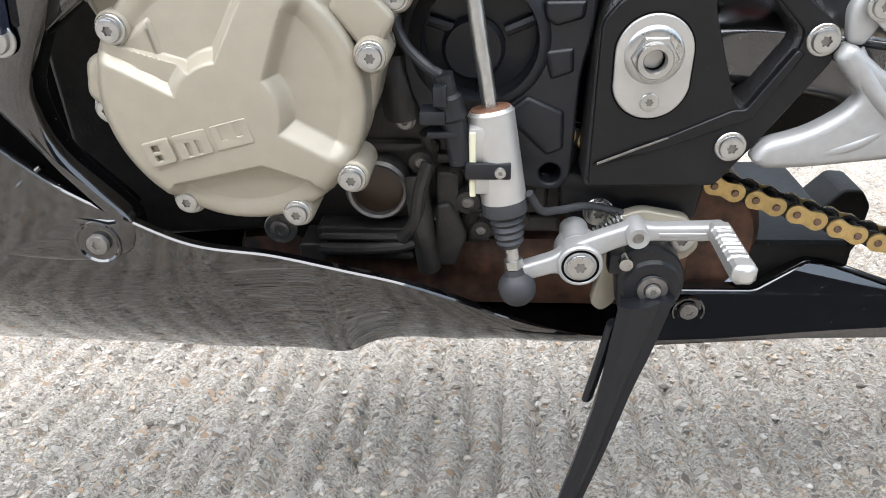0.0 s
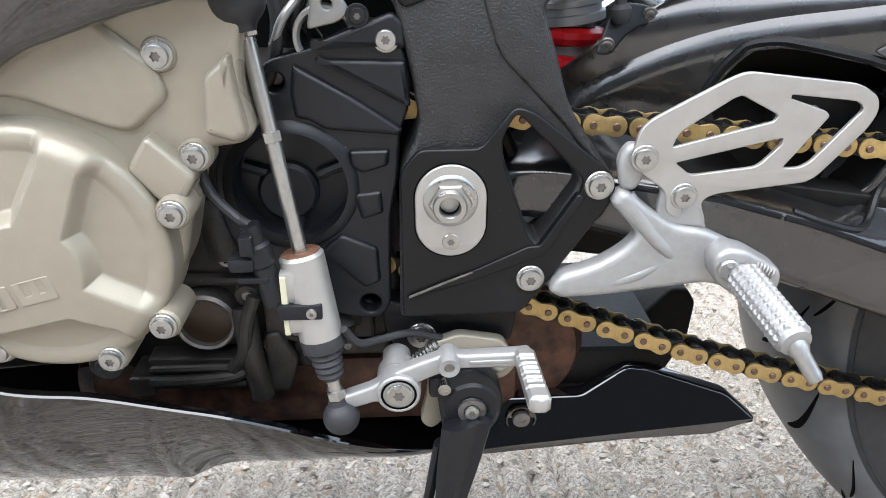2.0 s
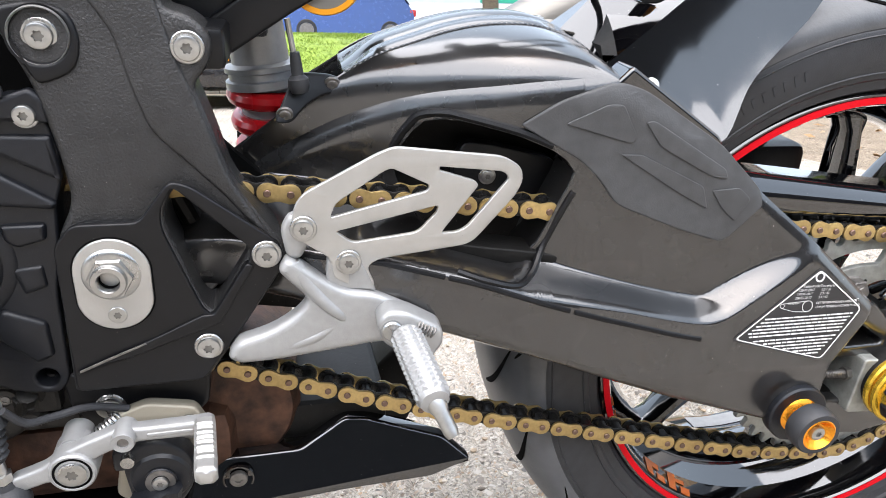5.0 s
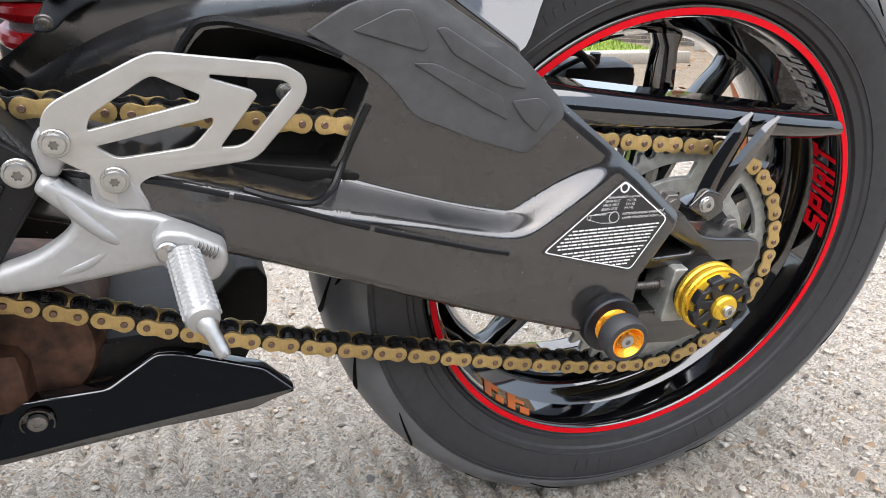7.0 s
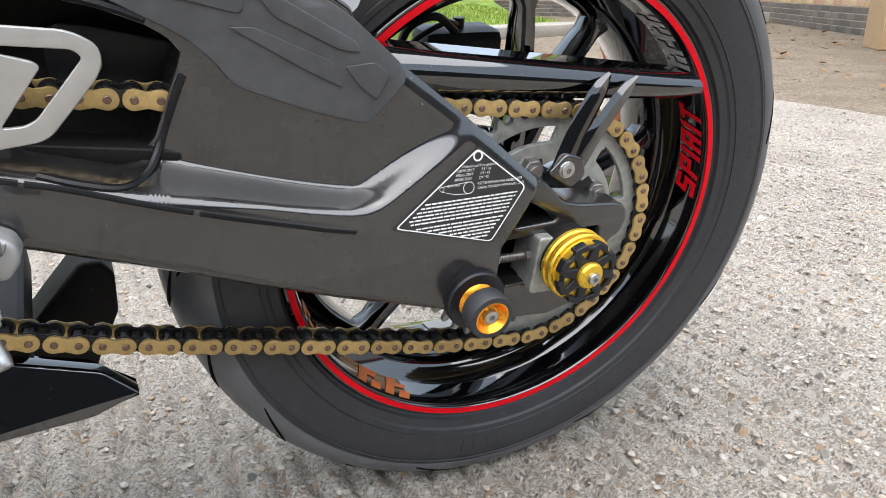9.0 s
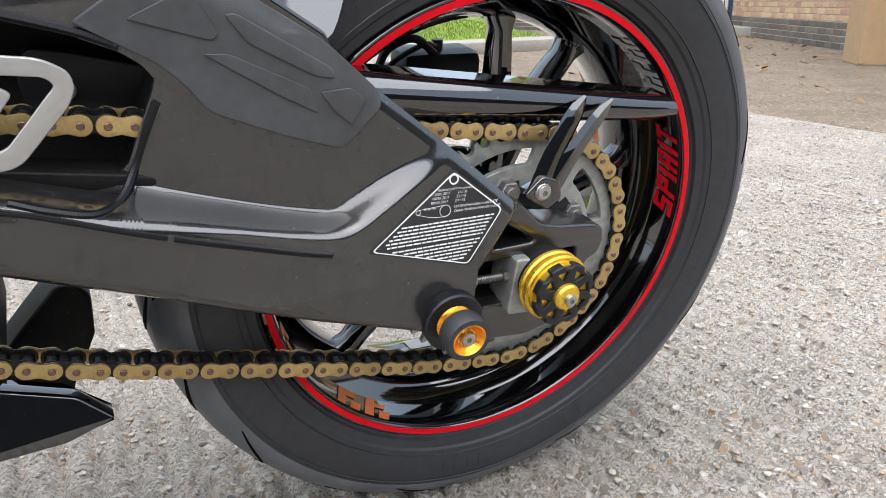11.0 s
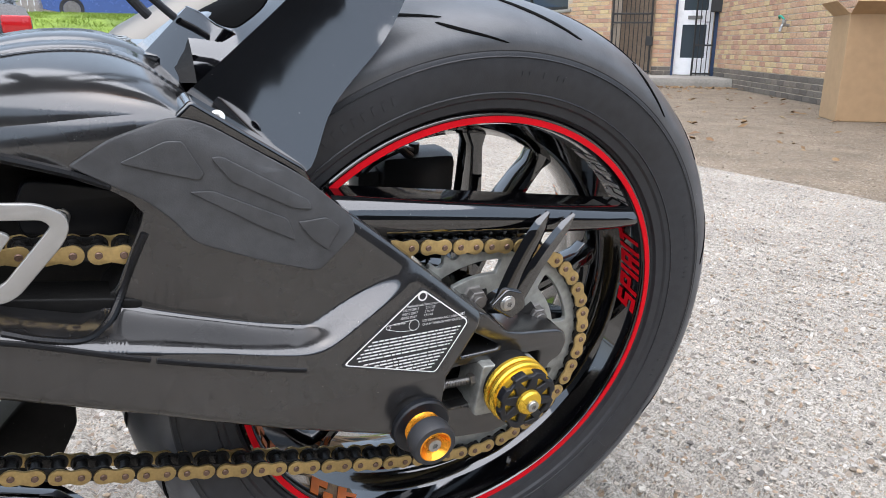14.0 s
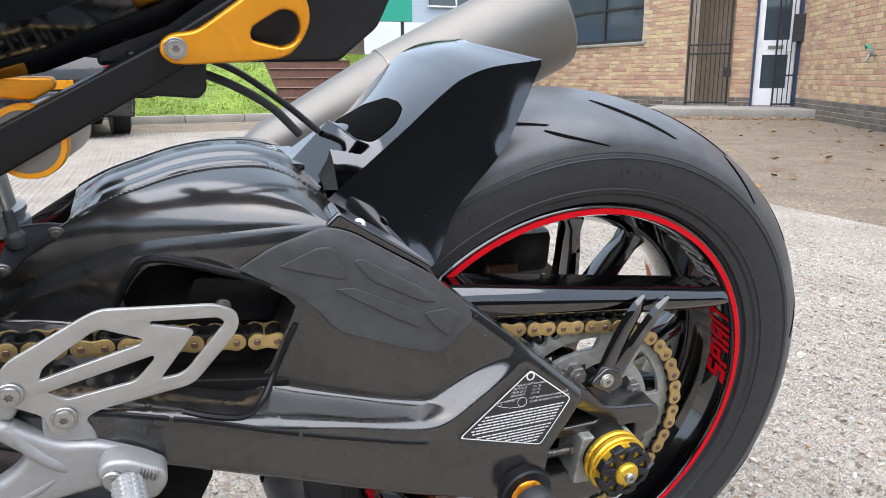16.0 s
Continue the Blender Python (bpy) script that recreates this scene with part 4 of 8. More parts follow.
def main_frame():
    outline = [(-0.72, 0.40), (-0.700, 0.300), (-0.672, 0.288), (-0.656, 0.281), (-0.651, 0.272), (-0.639, 0.246), (-0.635, 0.232), (-0.628, 0.200), (-0.6255, 0.178), (-0.628, 0.168), (-0.634, 0.157), (-0.6385, 0.142),
               (-0.639, 0.113), (-0.6405, 0.0455), (-0.5575, 0.0465), (-0.538, 0.074), (-0.5035, 0.126), (-0.5000, 0.137), (-0.506, 0.147), (-0.533, 0.185), (-0.541, 0.215), (-0.551, 0.243), (-0.540, 0.255), (-0.538, 0.272), (-0.550, 0.283), (-0.564, 0.286), (-0.568, 0.31), (-0.575, 0.40)]
    radii = [0, 0.01, 0.008, 0.004, 0.004, 0.01, 0.006, 0.01, 0.008, 0.006, 0.006, 0.008, 0.01, 0.003, 0.006, 0.006, 0.008, 0.007, 0.006, 0.012, 0.012, 0.005, 0.01, 0.01, 0.008, 0.005, 0.01, 0]
    win = fillet([(-0.5655, 0.184), (-0.5255, 0.1435), (-0.5265, 0.1345), (-0.5485, 0.0975), (-0.5555, 0.104), (-0.5735, 0.157), (-0.5735, 0.170)], [0.004, 0.004, 0.005, 0.004, 0.004, 0.008, 0.006])
    fr = part("main_frame", tilt_in(plate(fillet(outline, radii), -0.1575, 0.042, [win], 0.004, 3)), M_FRAME, bike, "black textured main frame with chipped edges")
    facet = fillet([(-0.640, 0.40), (-0.613, 0.312), (-0.606, 0.294), (-0.592, 0.272), (-0.586, 0.245), (-0.577, 0.217), (-0.556, 0.196), (-0.535, 0.174), (-0.523, 0.158), (-0.5085, 0.146), (-0.534, 0.188), (-0.5435, 0.217), (-0.5535, 0.245), (-0.560, 0.262), (-0.566, 0.285), (-0.572, 0.31), (-0.578, 0.40)], 0.008)
    part("frame_facet", tilt_in(plate(facet, -0.1598, 0.006, bevel=0.0026, res=3)), M_FRAME, fr)
    part("frame_lug", tilt_in(plate(fillet([(-0.656, 0.284), (-0.634, 0.2895), (-0.614, 0.285), (-0.6085, 0.269), (-0.613, 0.251), (-0.634, 0.243), (-0.640, 0.255)], 0.010), -0.1600, 0.006, [circle(-0.630, 0.2705, 0.0148, 32)], 0.0026, 3)), M_SATIN, fr)
    # smooth raised pivot panel with a slanted rib
    pan = fillet([(-0.6385, 0.0470), (-0.6375, 0.150), (-0.626, 0.1640), (-0.588, 0.1640), (-0.579, 0.176), (-0.568, 0.190), (-0.5560, 0.186), (-0.5060, 0.1470), (-0.5020, 0.137), (-0.5055, 0.1265), (-0.5400, 0.0745), (-0.5590, 0.0480)], 0.005)
    wider = [(-0.552 + (x + 0.552) * 1.08, 0.140 + (z - 0.140) * 1.05) for x, z in win]
    part("pivot_panel", plate(pan, -0.1592, 0.005, [wider], bevel=0.0014), M_SATIN, fr)
    rib = [(-0.637, 0.062), (-0.600, 0.078), (-0.556, 0.0985), (-0.549, 0.0985), (-0.5265, 0.134), (-0.5215, 0.132), (-0.545, 0.092), (-0.600, 0.0715)]
    part("frame_rib", plate(fillet(rib, 0.002), -0.1612, 0.008, bevel=0.0014), M_SATIN, fr)
    part("paint_chip", plate([(-0.634, 0.0628), (-0.612, 0.0722), (-0.592, 0.0806), (-0.593, 0.0814), (-0.613, 0.0735), (-0.634, 0.0645)], -0.1618, 0.001, bevel=0.0002), M_DKSTEEL, fr, "bare metal scratch")
    # swingarm pivot: oval plate, nut, hollow spindle
    oval = [(-0.6065 + 0.0225 * math.cos(a), (0.1325 if math.sin(a) >= 0 else 0.1155) + 0.0225 * math.sin(a)) for a in np.linspace(0, 2 * math.pi, 49)[:-1]]
    piv = part("pivot_plate", plate(oval, -0.1612, 0.010, bevel=0.0012), M_PLATE, fr, "silver oval plate round the swingarm pivot")
    part("pivot_seal", plate([(x + (x + 0.6065) * 0.045, z + (z - 0.124) * 0.035) for x, z in oval], -0.1597, 0.006, bevel=0.0006), M_SHADE_BLACK, piv)
    nut = part("pivot_nut", lathe([(0.0172, -0.161), (0.0172, -0.1628), (0.0160, -0.1640), (0.0135, -0.1646), (0.0100, -0.1648)], 48, (-0.6068, 0.0015, 0.1315)), M_STEEL, piv, "zinc hexagon pivot nut")
    part("nut_hexagon", lathe([(0.0138, -0.1660), (0.0138, -0.1690), (0.0130, -0.1702), (0.0100, -0.1705)], 6, (-0.6070, 0.004, 0.1305)), M_STEEL, nut)
    part("pivot_spindle", lathe([(0.0108, -0.1700), (0.0108, -0.1735), (0.0100, -0.1748), (0.0070, -0.1748), (0.0064, -0.1738), (0.0062, -0.150), (0.0, -0.150)], 36, (-0.6075, 0.005, 0.1300)), M_STEEL, nut)
    # near-black liner darkens the bore, its shade put into the colour
    part("pivot_bore", lathe([(0.0061, -0.1700), (0.0060, -0.155), (0.0, -0.155)], 24, (-0.6075, 0.005, 0.1300)), M_SHADE_BLACK, nut)
    bolt((-0.6065, -0.1605, 0.1035), 0.0056, 0.0018, parent=piv)
    for loc, r in (((-0.554, -0.1595, 0.075), 0.0082), ((-0.5135, -0.1595, 0.1395), 0.0082), ((-0.630, -0.1365, 0.2705), 0.0085), ((-0.552, -0.139, 0.265), 0.0085)):
        bolt(loc, r * 0.9, 0.005, r * 1.15, fr)
    part("lug_washer", lathe([(0.0150, -0.1400), (0.0158, -0.1418), (0.0165, -0.1400)], 40, (-0.630, 0, 0.2705)), M_STEEL, fr)
    # lower bracket under the pivot
    low = part("lower_bracket", plate(fillet([(-0.655, 0.048), (-0.640, 0.043), (-0.556, 0.046), (-0.560, 0.012), (-0.568, 0.005), (-0.60, 0.002), (-0.640, -0.004), (-0.652, 0.020)], 0.004), -0.135, 0.03, bevel=0.003), M_SATIN, fr)
    bolt((-0.626, -0.134, 0.0165), 0.0082, 0.005, 0.0105, low)
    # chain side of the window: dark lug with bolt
    # near-black sheet standing in for the shade behind the frame window
    part("window_backing", plate([(-0.600, 0.060), (-0.600, 0.200), (-0.560, 0.205), (-0.505, 0.150), (-0.535, 0.085)], -0.060, 0.01, bevel=0.0), M_SHADE_BLACK, fr)
    part("guide_rail", tube([(-0.580, -0.090, 0.150), (-0.555, -0.092, 0.138), (-0.520, -0.092, 0.132)], 0.010, 10), M_DARK, fr)
    part("guide_rail", tube([(-0.575, -0.100, 0.170), (-0.562, -0.102, 0.140), (-0.555, -0.100, 0.118)], 0.007, 10), M_DARK, fr)
    lug = part("guide_lug", plate(fillet([(-0.5695, 0.1035), (-0.5670, 0.1195), (-0.5560, 0.1235), (-0.5400, 0.1190), (-0.5380, 0.1130), (-0.5520, 0.0985)], 0.005), -0.128, 0.014, [fillet([(-0.5640, 0.1085), (-0.5620, 0.1165), (-0.5480, 0.1175), (-0.5450, 0.1140), (-0.5560, 0.1065)], 0.0035)], bevel=0.0015), M_DKSTEEL, fr)
    bolt((-0.5545, -0.124, 0.1125), 0.0046, 0.004, 0.0058, lug)
    return fr


main_frame()


def footrest():
    outer = [(-0.4995, 0.161), (-0.4965, 0.177), (-0.490, 0.1845), (-0.443, 0.2075), (-0.432, 0.2115), (-0.354, 0.2005), (-0.3405, 0.1915), (-0.3385, 0.182), (-0.343, 0.172), (-0.372, 0.1405), (-0.379, 0.137), (-0.441, 0.133), (-0.450, 0.1285), (-0.443, 0.111), (-0.460, 0.1145), (-0.473, 0.123), (-0.474, 0.137), (-0.493, 0.151)]
    h1 = fillet([(-0.433, 0.1970), (-0.4070, 0.1835), (-0.4085, 0.1795), (-0.4740, 0.1662), (-0.4705, 0.1755), (-0.438, 0.1955)], [0.004, 0.002, 0.002, 0.002, 0.004, 0.003])
    h2 = fillet([(-0.4005, 0.1685), (-0.401, 0.164), (-0.4145, 0.1500), (-0.4595, 0.1470), (-0.4705, 0.1560)], [0.002, 0.003, 0.005, 0.004, 0.002])
    h3 = fillet([(-0.4005, 0.1960), (-0.354, 0.1895), (-0.3490, 0.1845), (-0.3790, 0.1505), (-0.386, 0.1475), (-0.3975, 0.1480), (-0.3715, 0.1810), (-0.375, 0.1845), (-0.4005, 0.1935)], [0.002, 0.004, 0.004, 0.006, 0.004, 0.002, 0.003, 0.003, 0.001])
    rest = part("footrest_bracket", plate(fillet([(-0.546, 0.066), (-0.540, 0.078), (-0.515, 0.0855), (-0.497, 0.098), (-0.4895, 0.108), (-0.5095, 0.130), (-0.504, 0.138), (-0.499, 0.138), (-0.481, 0.1235), (-0.466, 0.1135), (-0.446, 0.111), (-0.410, 0.0935), (-0.398, 0.082), (-0.402, 0.070), (-0.417, 0.0625), (-0.437, 0.072), (-0.476, 0.0665), (-0.515, 0.0615), (-0.538, 0.0605)],
                                                   [0.003, 0.006, 0.01, 0.012, 0.01, 0.004, 0.004, 0.004, 0.01, 0.01, 0.01, 0.01, 0.006, 0.005, 0.01, 0.01, 0.02, 0.02, 0.005]), -0.166, 0.018, bevel=0.0055, res=4), M_SILVER, bike, "silver cast footrest bracket with heel plate")
    part("bracket_rib", tube([(-0.499, -0.159, 0.133), (-0.483, -0.1635, 0.110), (-0.468, -0.1630, 0.094), (-0.458, -0.155, 0.082)], lambda t: 0.0062 * (1 - 0.5 * t), 14), M_SILVER, rest)
    part("bracket_rib", tube([(-0.508, -0.160, 0.071), (-0.487, -0.1625, 0.078), (-0.468, -0.1620, 0.090)], lambda t: 0.0058 * (1 - 0.4 * t), 14), M_SILVER, rest)
    part("plate_arm", plate(fillet([(-0.5065, 0.158), (-0.500, 0.169), (-0.490, 0.166), (-0.4865, 0.150), (-0.494, 0.136), (-0.503, 0.138)], 0.005), -0.161, 0.012, bevel=0.004, res=3), M_SILVER, rest)
    part("plate_arm", plate(fillet([(-0.4765, 0.140), (-0.456, 0.139), (-0.443, 0.109), (-0.476, 0.112), (-0.478, 0.124)], [0.004, 0.004, 0.003, 0.006, 0.005]), -0.1605, 0.010, bevel=0.003, res=3), M_SILVER, rest)
    heel_bm = plate(fillet(outer, [0.008, 0.006, 0.006, 0.008, 0.008, 0.012, 0.010, 0.008, 0.01, 0.006, 0.006, 0.01, 0.006, 0.006, 0.004, 0.004, 0.006, 0.006]), -0.1645, 0.0038, [h1, h2, h3], 0.0009)
    for v in heel_bm.verts:
        v.co.y += 0.145 * (v.co.x + 0.490)
    heel = part("heel_plate", heel_bm, M_PLATE, rest, "brushed aluminium heel plate with slanted cut-outs")
    for x, z in ((-0.4915, 0.1605), (-0.4625, 0.1335)):
        bolt((x, -0.1645 + 0.145 * (x + 0.49), z), 0.0068, 0.0045, 0.0088, heel)
    # hinge of the peg
    part("peg_bracket", plate(fillet([(-0.446, 0.098), (-0.438, 0.106), (-0.424, 0.104), (-0.400, 0.090), (-0.399, 0.078), (-0.408, 0.066), (-0.426, 0.070), (-0.442, 0.082)], 0.005), -0.184, 0.022, bevel=0.004, res=3), M_SILVER, rest)
    part("hinge_pin", lathe([(0.0, -0.1875), (0.0062, -0.1875), (0.0072, -0.1865), (0.0072, -0.182)], 24, (-0.4355, 0, 0.0925)), M_STEEL, rest)
    part("peg_spring", merge(*[lathe([(0.0042, -0.0008), (0.0052, 0), (0.0042, 0.0008)], 14, (-0.418 + i * 0.0022, -0.181, 0.0935 - i * 0.0012), (0.88, 0, -0.48)) for i in range(6)]), M_DKSTEEL, rest)
    # folding peg: points down, outwards and back
    a, b = Vector((-0.4265, -0.184, 0.0885)), Vector((-0.4165, -0.248, 0.0765))
    d = (b - a)
    L = d.length
    peg = part("foot_peg", lathe([(0.0, 0.0), (0.0085, 0.0), (0.0102, 0.003), (0.0106, L * 0.5), (0.0104, L - 0.006), (0.0092, L - 0.001), (0.0060, L), (0.0, L)], 28, a, d), M_SILVER, rest, "ribbed silver foot peg")
    up = d.normalized().cross(Vector((1, 0, 0))).normalized()
    side = up.cross(d.normalized())
    for i in range(13):
        for j in range(12):
            ang = 2 * math.pi * j / 12
            o = side * math.cos(ang) + up * math.sin(ang)
            c = a + d * ((i + 1.1) / 14.6) + o * 0.0100
            m = Matrix.Translation(c) @ Vector((0, 1, 0)).rotation_difference(o).to_matrix().to_4x4()
            if i == j == 0:
                knob = part("peg_tooth", lathe([(0.0033, 0.0), (0.0012, 0.0014), (0.0, 0.0015)], 4), M_SILVER, peg)
                knob.matrix_basis = m
            else:
                again(knob, m, peg)
    part("peg_feeler", lathe([(0.0064, 0.0), (0.0064, 0.008), (0.0050, 0.011), (0.0048, 0.024), (0.0036, 0.0275), (0.0, 0.028)], 20, b - d * 0.09, Vector((0.010, -0.016, -0.018))), M_STEEL, peg)


footrest()


def gear_linkage():
    # quickshifter strut between the two lever balls
    top, bot = Vector((-0.7265, -0.152, 0.262)), Vector((-0.6820, -0.183, -0.015))
    d = (bot - top)
    at = lambda u: top + d * u
    rod = part("shift_rod", merge(lathe([(0.0048, 0), (0.0048, d.length * 0.58)], 20, at(0.06), d), lathe([(0.0042, 0), (0.0058, 0.001), (0.0058, 0.007), (0.0042, 0.008)], 6, at(0.30), d)), M_STEEL, bike, "polished steel gear shift rod with quickshifter sensor")
    part("sensor_body", lathe([(0.0, 0.0), (0.0125, 0.0), (0.0142, 0.002), (0.0142, 0.058), (0.0135, 0.060)], 40, at(0.575), d), M_PLATE, rod, "silver quickshifter sensor body")
    part("sensor_seal", lathe([(0.0, -0.0008), (0.0118, -0.0008), (0.0125, 0.001)], 32, at(0.575), d), M_COPPER, rod)
    for u, h in ((0.64, 0.022), (0.72, 0.018)):
        c = at(u)
        part("sensor_block", block(c.x - 0.0155, c.x + 0.004, c.y - 0.0125, c.y + 0.006, c.z - h / 2, c.z + h / 2, 0.002), M_PLATE, rod)
    c = at(0.695)
    part("sensor_clip", block(c.x - 0.020, c.x + 0.0075, c.y - 0.0150, c.y - 0.0105, c.z - 0.0052, c.z + 0.0052, 0.0012), M_PLASTIC, rod)
    part("sensor_shim", block(c.x - 0.0175, c.x - 0.0135, c.y - 0.012, c.y - 0.002, c.z - 0.018, c.z + 0.024, 0.001), M_CREAM, rod)
    bolt((c.x + 0.001, c.y - 0.0150, c.z), 0.0034, 0.0022, parent=rod, material=M_STEEL)
    part("rubber_bellows", merge(lathe([(0.0138, 0.0), (0.0145, 0.002), (0.0140, 0.010), (0.0095, 0.013), (0.0112, 0.0155), (0.0090, 0.018), (0.0105, 0.0205), (0.0085, 0.023), (0.0098, 0.0255), (0.0080, 0.028), (0.0090, 0.030), (0.0058, 0.034)], 32, at(0.775), d)), M_RUBBER, rod, "black rubber bellows")
    part("lock_nut", merge(lathe([(0.0045, 0), (0.0045, 0.022)], 16, at(0.885), d), lathe([(0.0050, 0), (0.0066, 0.0008), (0.0066, 0.0065), (0.0050, 0.0073)], 6, at(0.925), d)), M_STEEL, rod)
    part("rubber_boot", lathe([(0.0, 0.0), (0.0060, 0.0), (0.0068, 0.004)] + [(0.0125 * math.sin(radians(a)), 0.0145 - 0.0125 * math.cos(radians(a))) for a in range(40, 181, 12)] + [(0.0, 0.027)], 36, at(0.95), d), M_RUBBER, rod, "round black rubber ball boot")
    part("rubber_boot", lathe([(0.0, -0.003), (0.0070, -0.003), (0.0080, 0.0)] + [(0.0165 * math.sin(radians(a)), 0.0155 - 0.0165 * math.cos(radians(a))) for a in range(35, 181, 12)] + [(0.0, 0.032)], 36, at(0.085) + Vector((0.002, -0.012, 0)), -d), M_RUBBER, rod)
    part("lock_nut", lathe([(0.0050, 0), (0.0066, 0.0008), (0.0066, 0.0085), (0.0050, 0.0095)], 6, at(0.080), d), M_STEEL, rod)
    # plug and cable
    plug = part("cable_plug", merge(lathe([(0.0, 0), (0.0062, 0), (0.0062, 0.012), (0.0085, 0.014), (0.0090, 0.026), (0.0075, 0.028), (0.0078, 0.055), (0.0, 0.055)], 16, (-0.7285, -0.178, 0.126), (0.010, 0, -0.05)), block(-0.742, -0.7265, -0.188, -0.172, 0.098, 0.107, 0.002), block(-0.7335, -0.7255, -0.190, -0.182, 0.110, 0.122, 0.001)), M_PLASTIC, bike, "black cable plug with a corrugated hose")
    part("plug_clip", block(-0.738, -0.719, -0.186, -0.170, 0.0895, 0.0935, 0.001), M_PLASTIC, plug)
    part("cable", tube([(-0.7285, -0.176, 0.124), (-0.738, -0.170, 0.128), (-0.752, -0.165, 0.142), (-0.756, -0.160, 0.160), (-0.745, -0.150, 0.200), (-0.742, -0.145, 0.24)], 0.0034, 10), M_RUBBER, plug)
    part("cable", tube([(-0.6765, -0.180, 0.052), (-0.668, -0.172, 0.036), (-0.655, -0.160, 0.0305), (-0.635, -0.150, 0.0285), (-0.612, -0.146, 0.0215)], 0.0027, 10), M_RUBBER, plug)
    # lever
    lev = part("shift_lever", plate(fillet([(-0.683, -0.0075), (-0.681, 0.0005), (-0.6597, 0.0083), (-0.650, 0.0165), (-0.633, 0.0240), (-0.6175, 0.0300), (-0.6093, 0.0340), (-0.6018, 0.0308), (-0.5671, 0.0316), (-0.556, 0.0325), (-0.5525, 0.0290), (-0.5570, 0.0225), (-0.566, 0.0205), (-0.6013, 0.0205), (-0.616, 0.0165), (-0.630, 0.0100), (-0.636, -0.006), (-0.650, -0.0075), (-0.657, -0.0040), (-0.681, -0.0115)], 0.004), -0.184, 0.011, bevel=0.0026, res=3), M_SILVER, bike, "silver cast gear shift lever")
    part("lever_groove", plate(fillet([(-0.595, 0.0240), (-0.567, 0.0245), (-0.566, 0.0275), (-0.596, 0.0272)], 0.0012), -0.1846, 0.002, bevel=0.0008), M_SILVER, lev)
    part("lever_boss", lathe([(0.0, -0.1865), (0.0118, -0.1865), (0.0124, -0.1872), (0.0136, -0.1872), (0.0146, -0.186), (0.0150, -0.182), (0.0150, -0.160)], 40, (-0.6425, 0, 0.0036)), M_SILVER, lev)
    # groove drawn as a near-black ring on the face, shade as colour
    part("boss_groove", lathe([(0.0104, -0.1868), (0.0112, -0.1870), (0.0120, -0.1868)], 40, (-0.6425, 0, 0.0036)), M_SHADE_BLACK, lev)
    bolt((-0.6425, -0.1866, 0.0036), 0.0088, 0.0022, parent=lev)
    part("lever_eye", lathe([(0.0036, -0.180), (0.0036, -0.1905), (0.0068, -0.1908), (0.0074, -0.189), (0.0074, -0.172)], 28, (-0.6090, 0, 0.0262)), M_SILVER, lev)
    part("eye_hole", lathe([(0.0036, -0.1895), (0.0, -0.1895)], 20, (-0.6090, 0, 0.0262)), M_DKSTEEL, lev)
    # toe peg: a flat-topped bar with eight cross grooves, pointing out at the rider's foot
    a, b = Vector((-0.5590, -0.182, 0.0285)), Vector((-0.5560, -0.231, 0.0245))
    rows = []
    for i in range(41):
        u = i / 40
        c = a.lerp(b, u)
        w = 0.0066 + 0.0004 * u if u < 0.93 else 0.0070 * (1 - ((u - 0.93) / 0.07) ** 2 * 0.45)
        groove = 0.0011 * max(0.0, math.sin((u - 0.10) / 0.72 * 16 * math.pi)) if 0.10 < u < 0.82 else 0.0
        rows.append([(c.x + w * p, c.y, c.z + w * q - (groove if q > 0.5 else 0.0)) for p, q in ((-1, -0.5), (-0.6, -0.9), (0.6, -0.9), (1, -0.5), (1, 0.55), (0.72, 0.85), (0, 0.92), (-0.72, 0.85), (-1, 0.55))])
    part("toe_peg", loft(rows), M_PLATE, lev, "grooved aluminium toe peg")
    part("pivot_post", lathe([(0.0098, -0.150), (0.0098, -0.172), (0.0, -0.172)], 28, (-0.6440, 0, 0.0185), (0, 1, 0.05)), M_SILVER, lev)
    # upper lever on the gearbox shaft
    up = part("shaft_lever", merge(plate(fillet([(-0.714, 0.262), (-0.710, 0.270), (-0.690, 0.281), (-0.676, 0.284), (-0.672, 0.268), (-0.690, 0.262), (-0.707, 0.258)], 0.004), -0.166, 0.010, bevel=0.0035, res=3), lathe([(0.0058, -0.168), (0.0105, -0.168), (0.0118, -0.166), (0.0118, -0.150)], 36, (-0.678, 0, 0.2755)),
                                   block(-0.6865, -0.6795, -0.165, -0.154, 0.2790, 0.2890, 0.003), block(-0.6785, -0.6660, -0.165, -0.154, 0.2770, 0.2875, 0.003), lathe([(0.0, 0.0), (0.0055, 0.0), (0.0055, 0.005), (0.0, 0.005)], 6, (-0.666, -0.1595, 0.2825), (1, 0, 0))), M_SILVER, bike, "silver clamp lever on the gearbox shaft")
    part("shaft_end", lathe([(0.0060, -0.1692), (0.0030, -0.1692), (0.0, -0.168)], 24, (-0.678, 0, 0.2755)), M_COPPER, up)


gear_linkage()


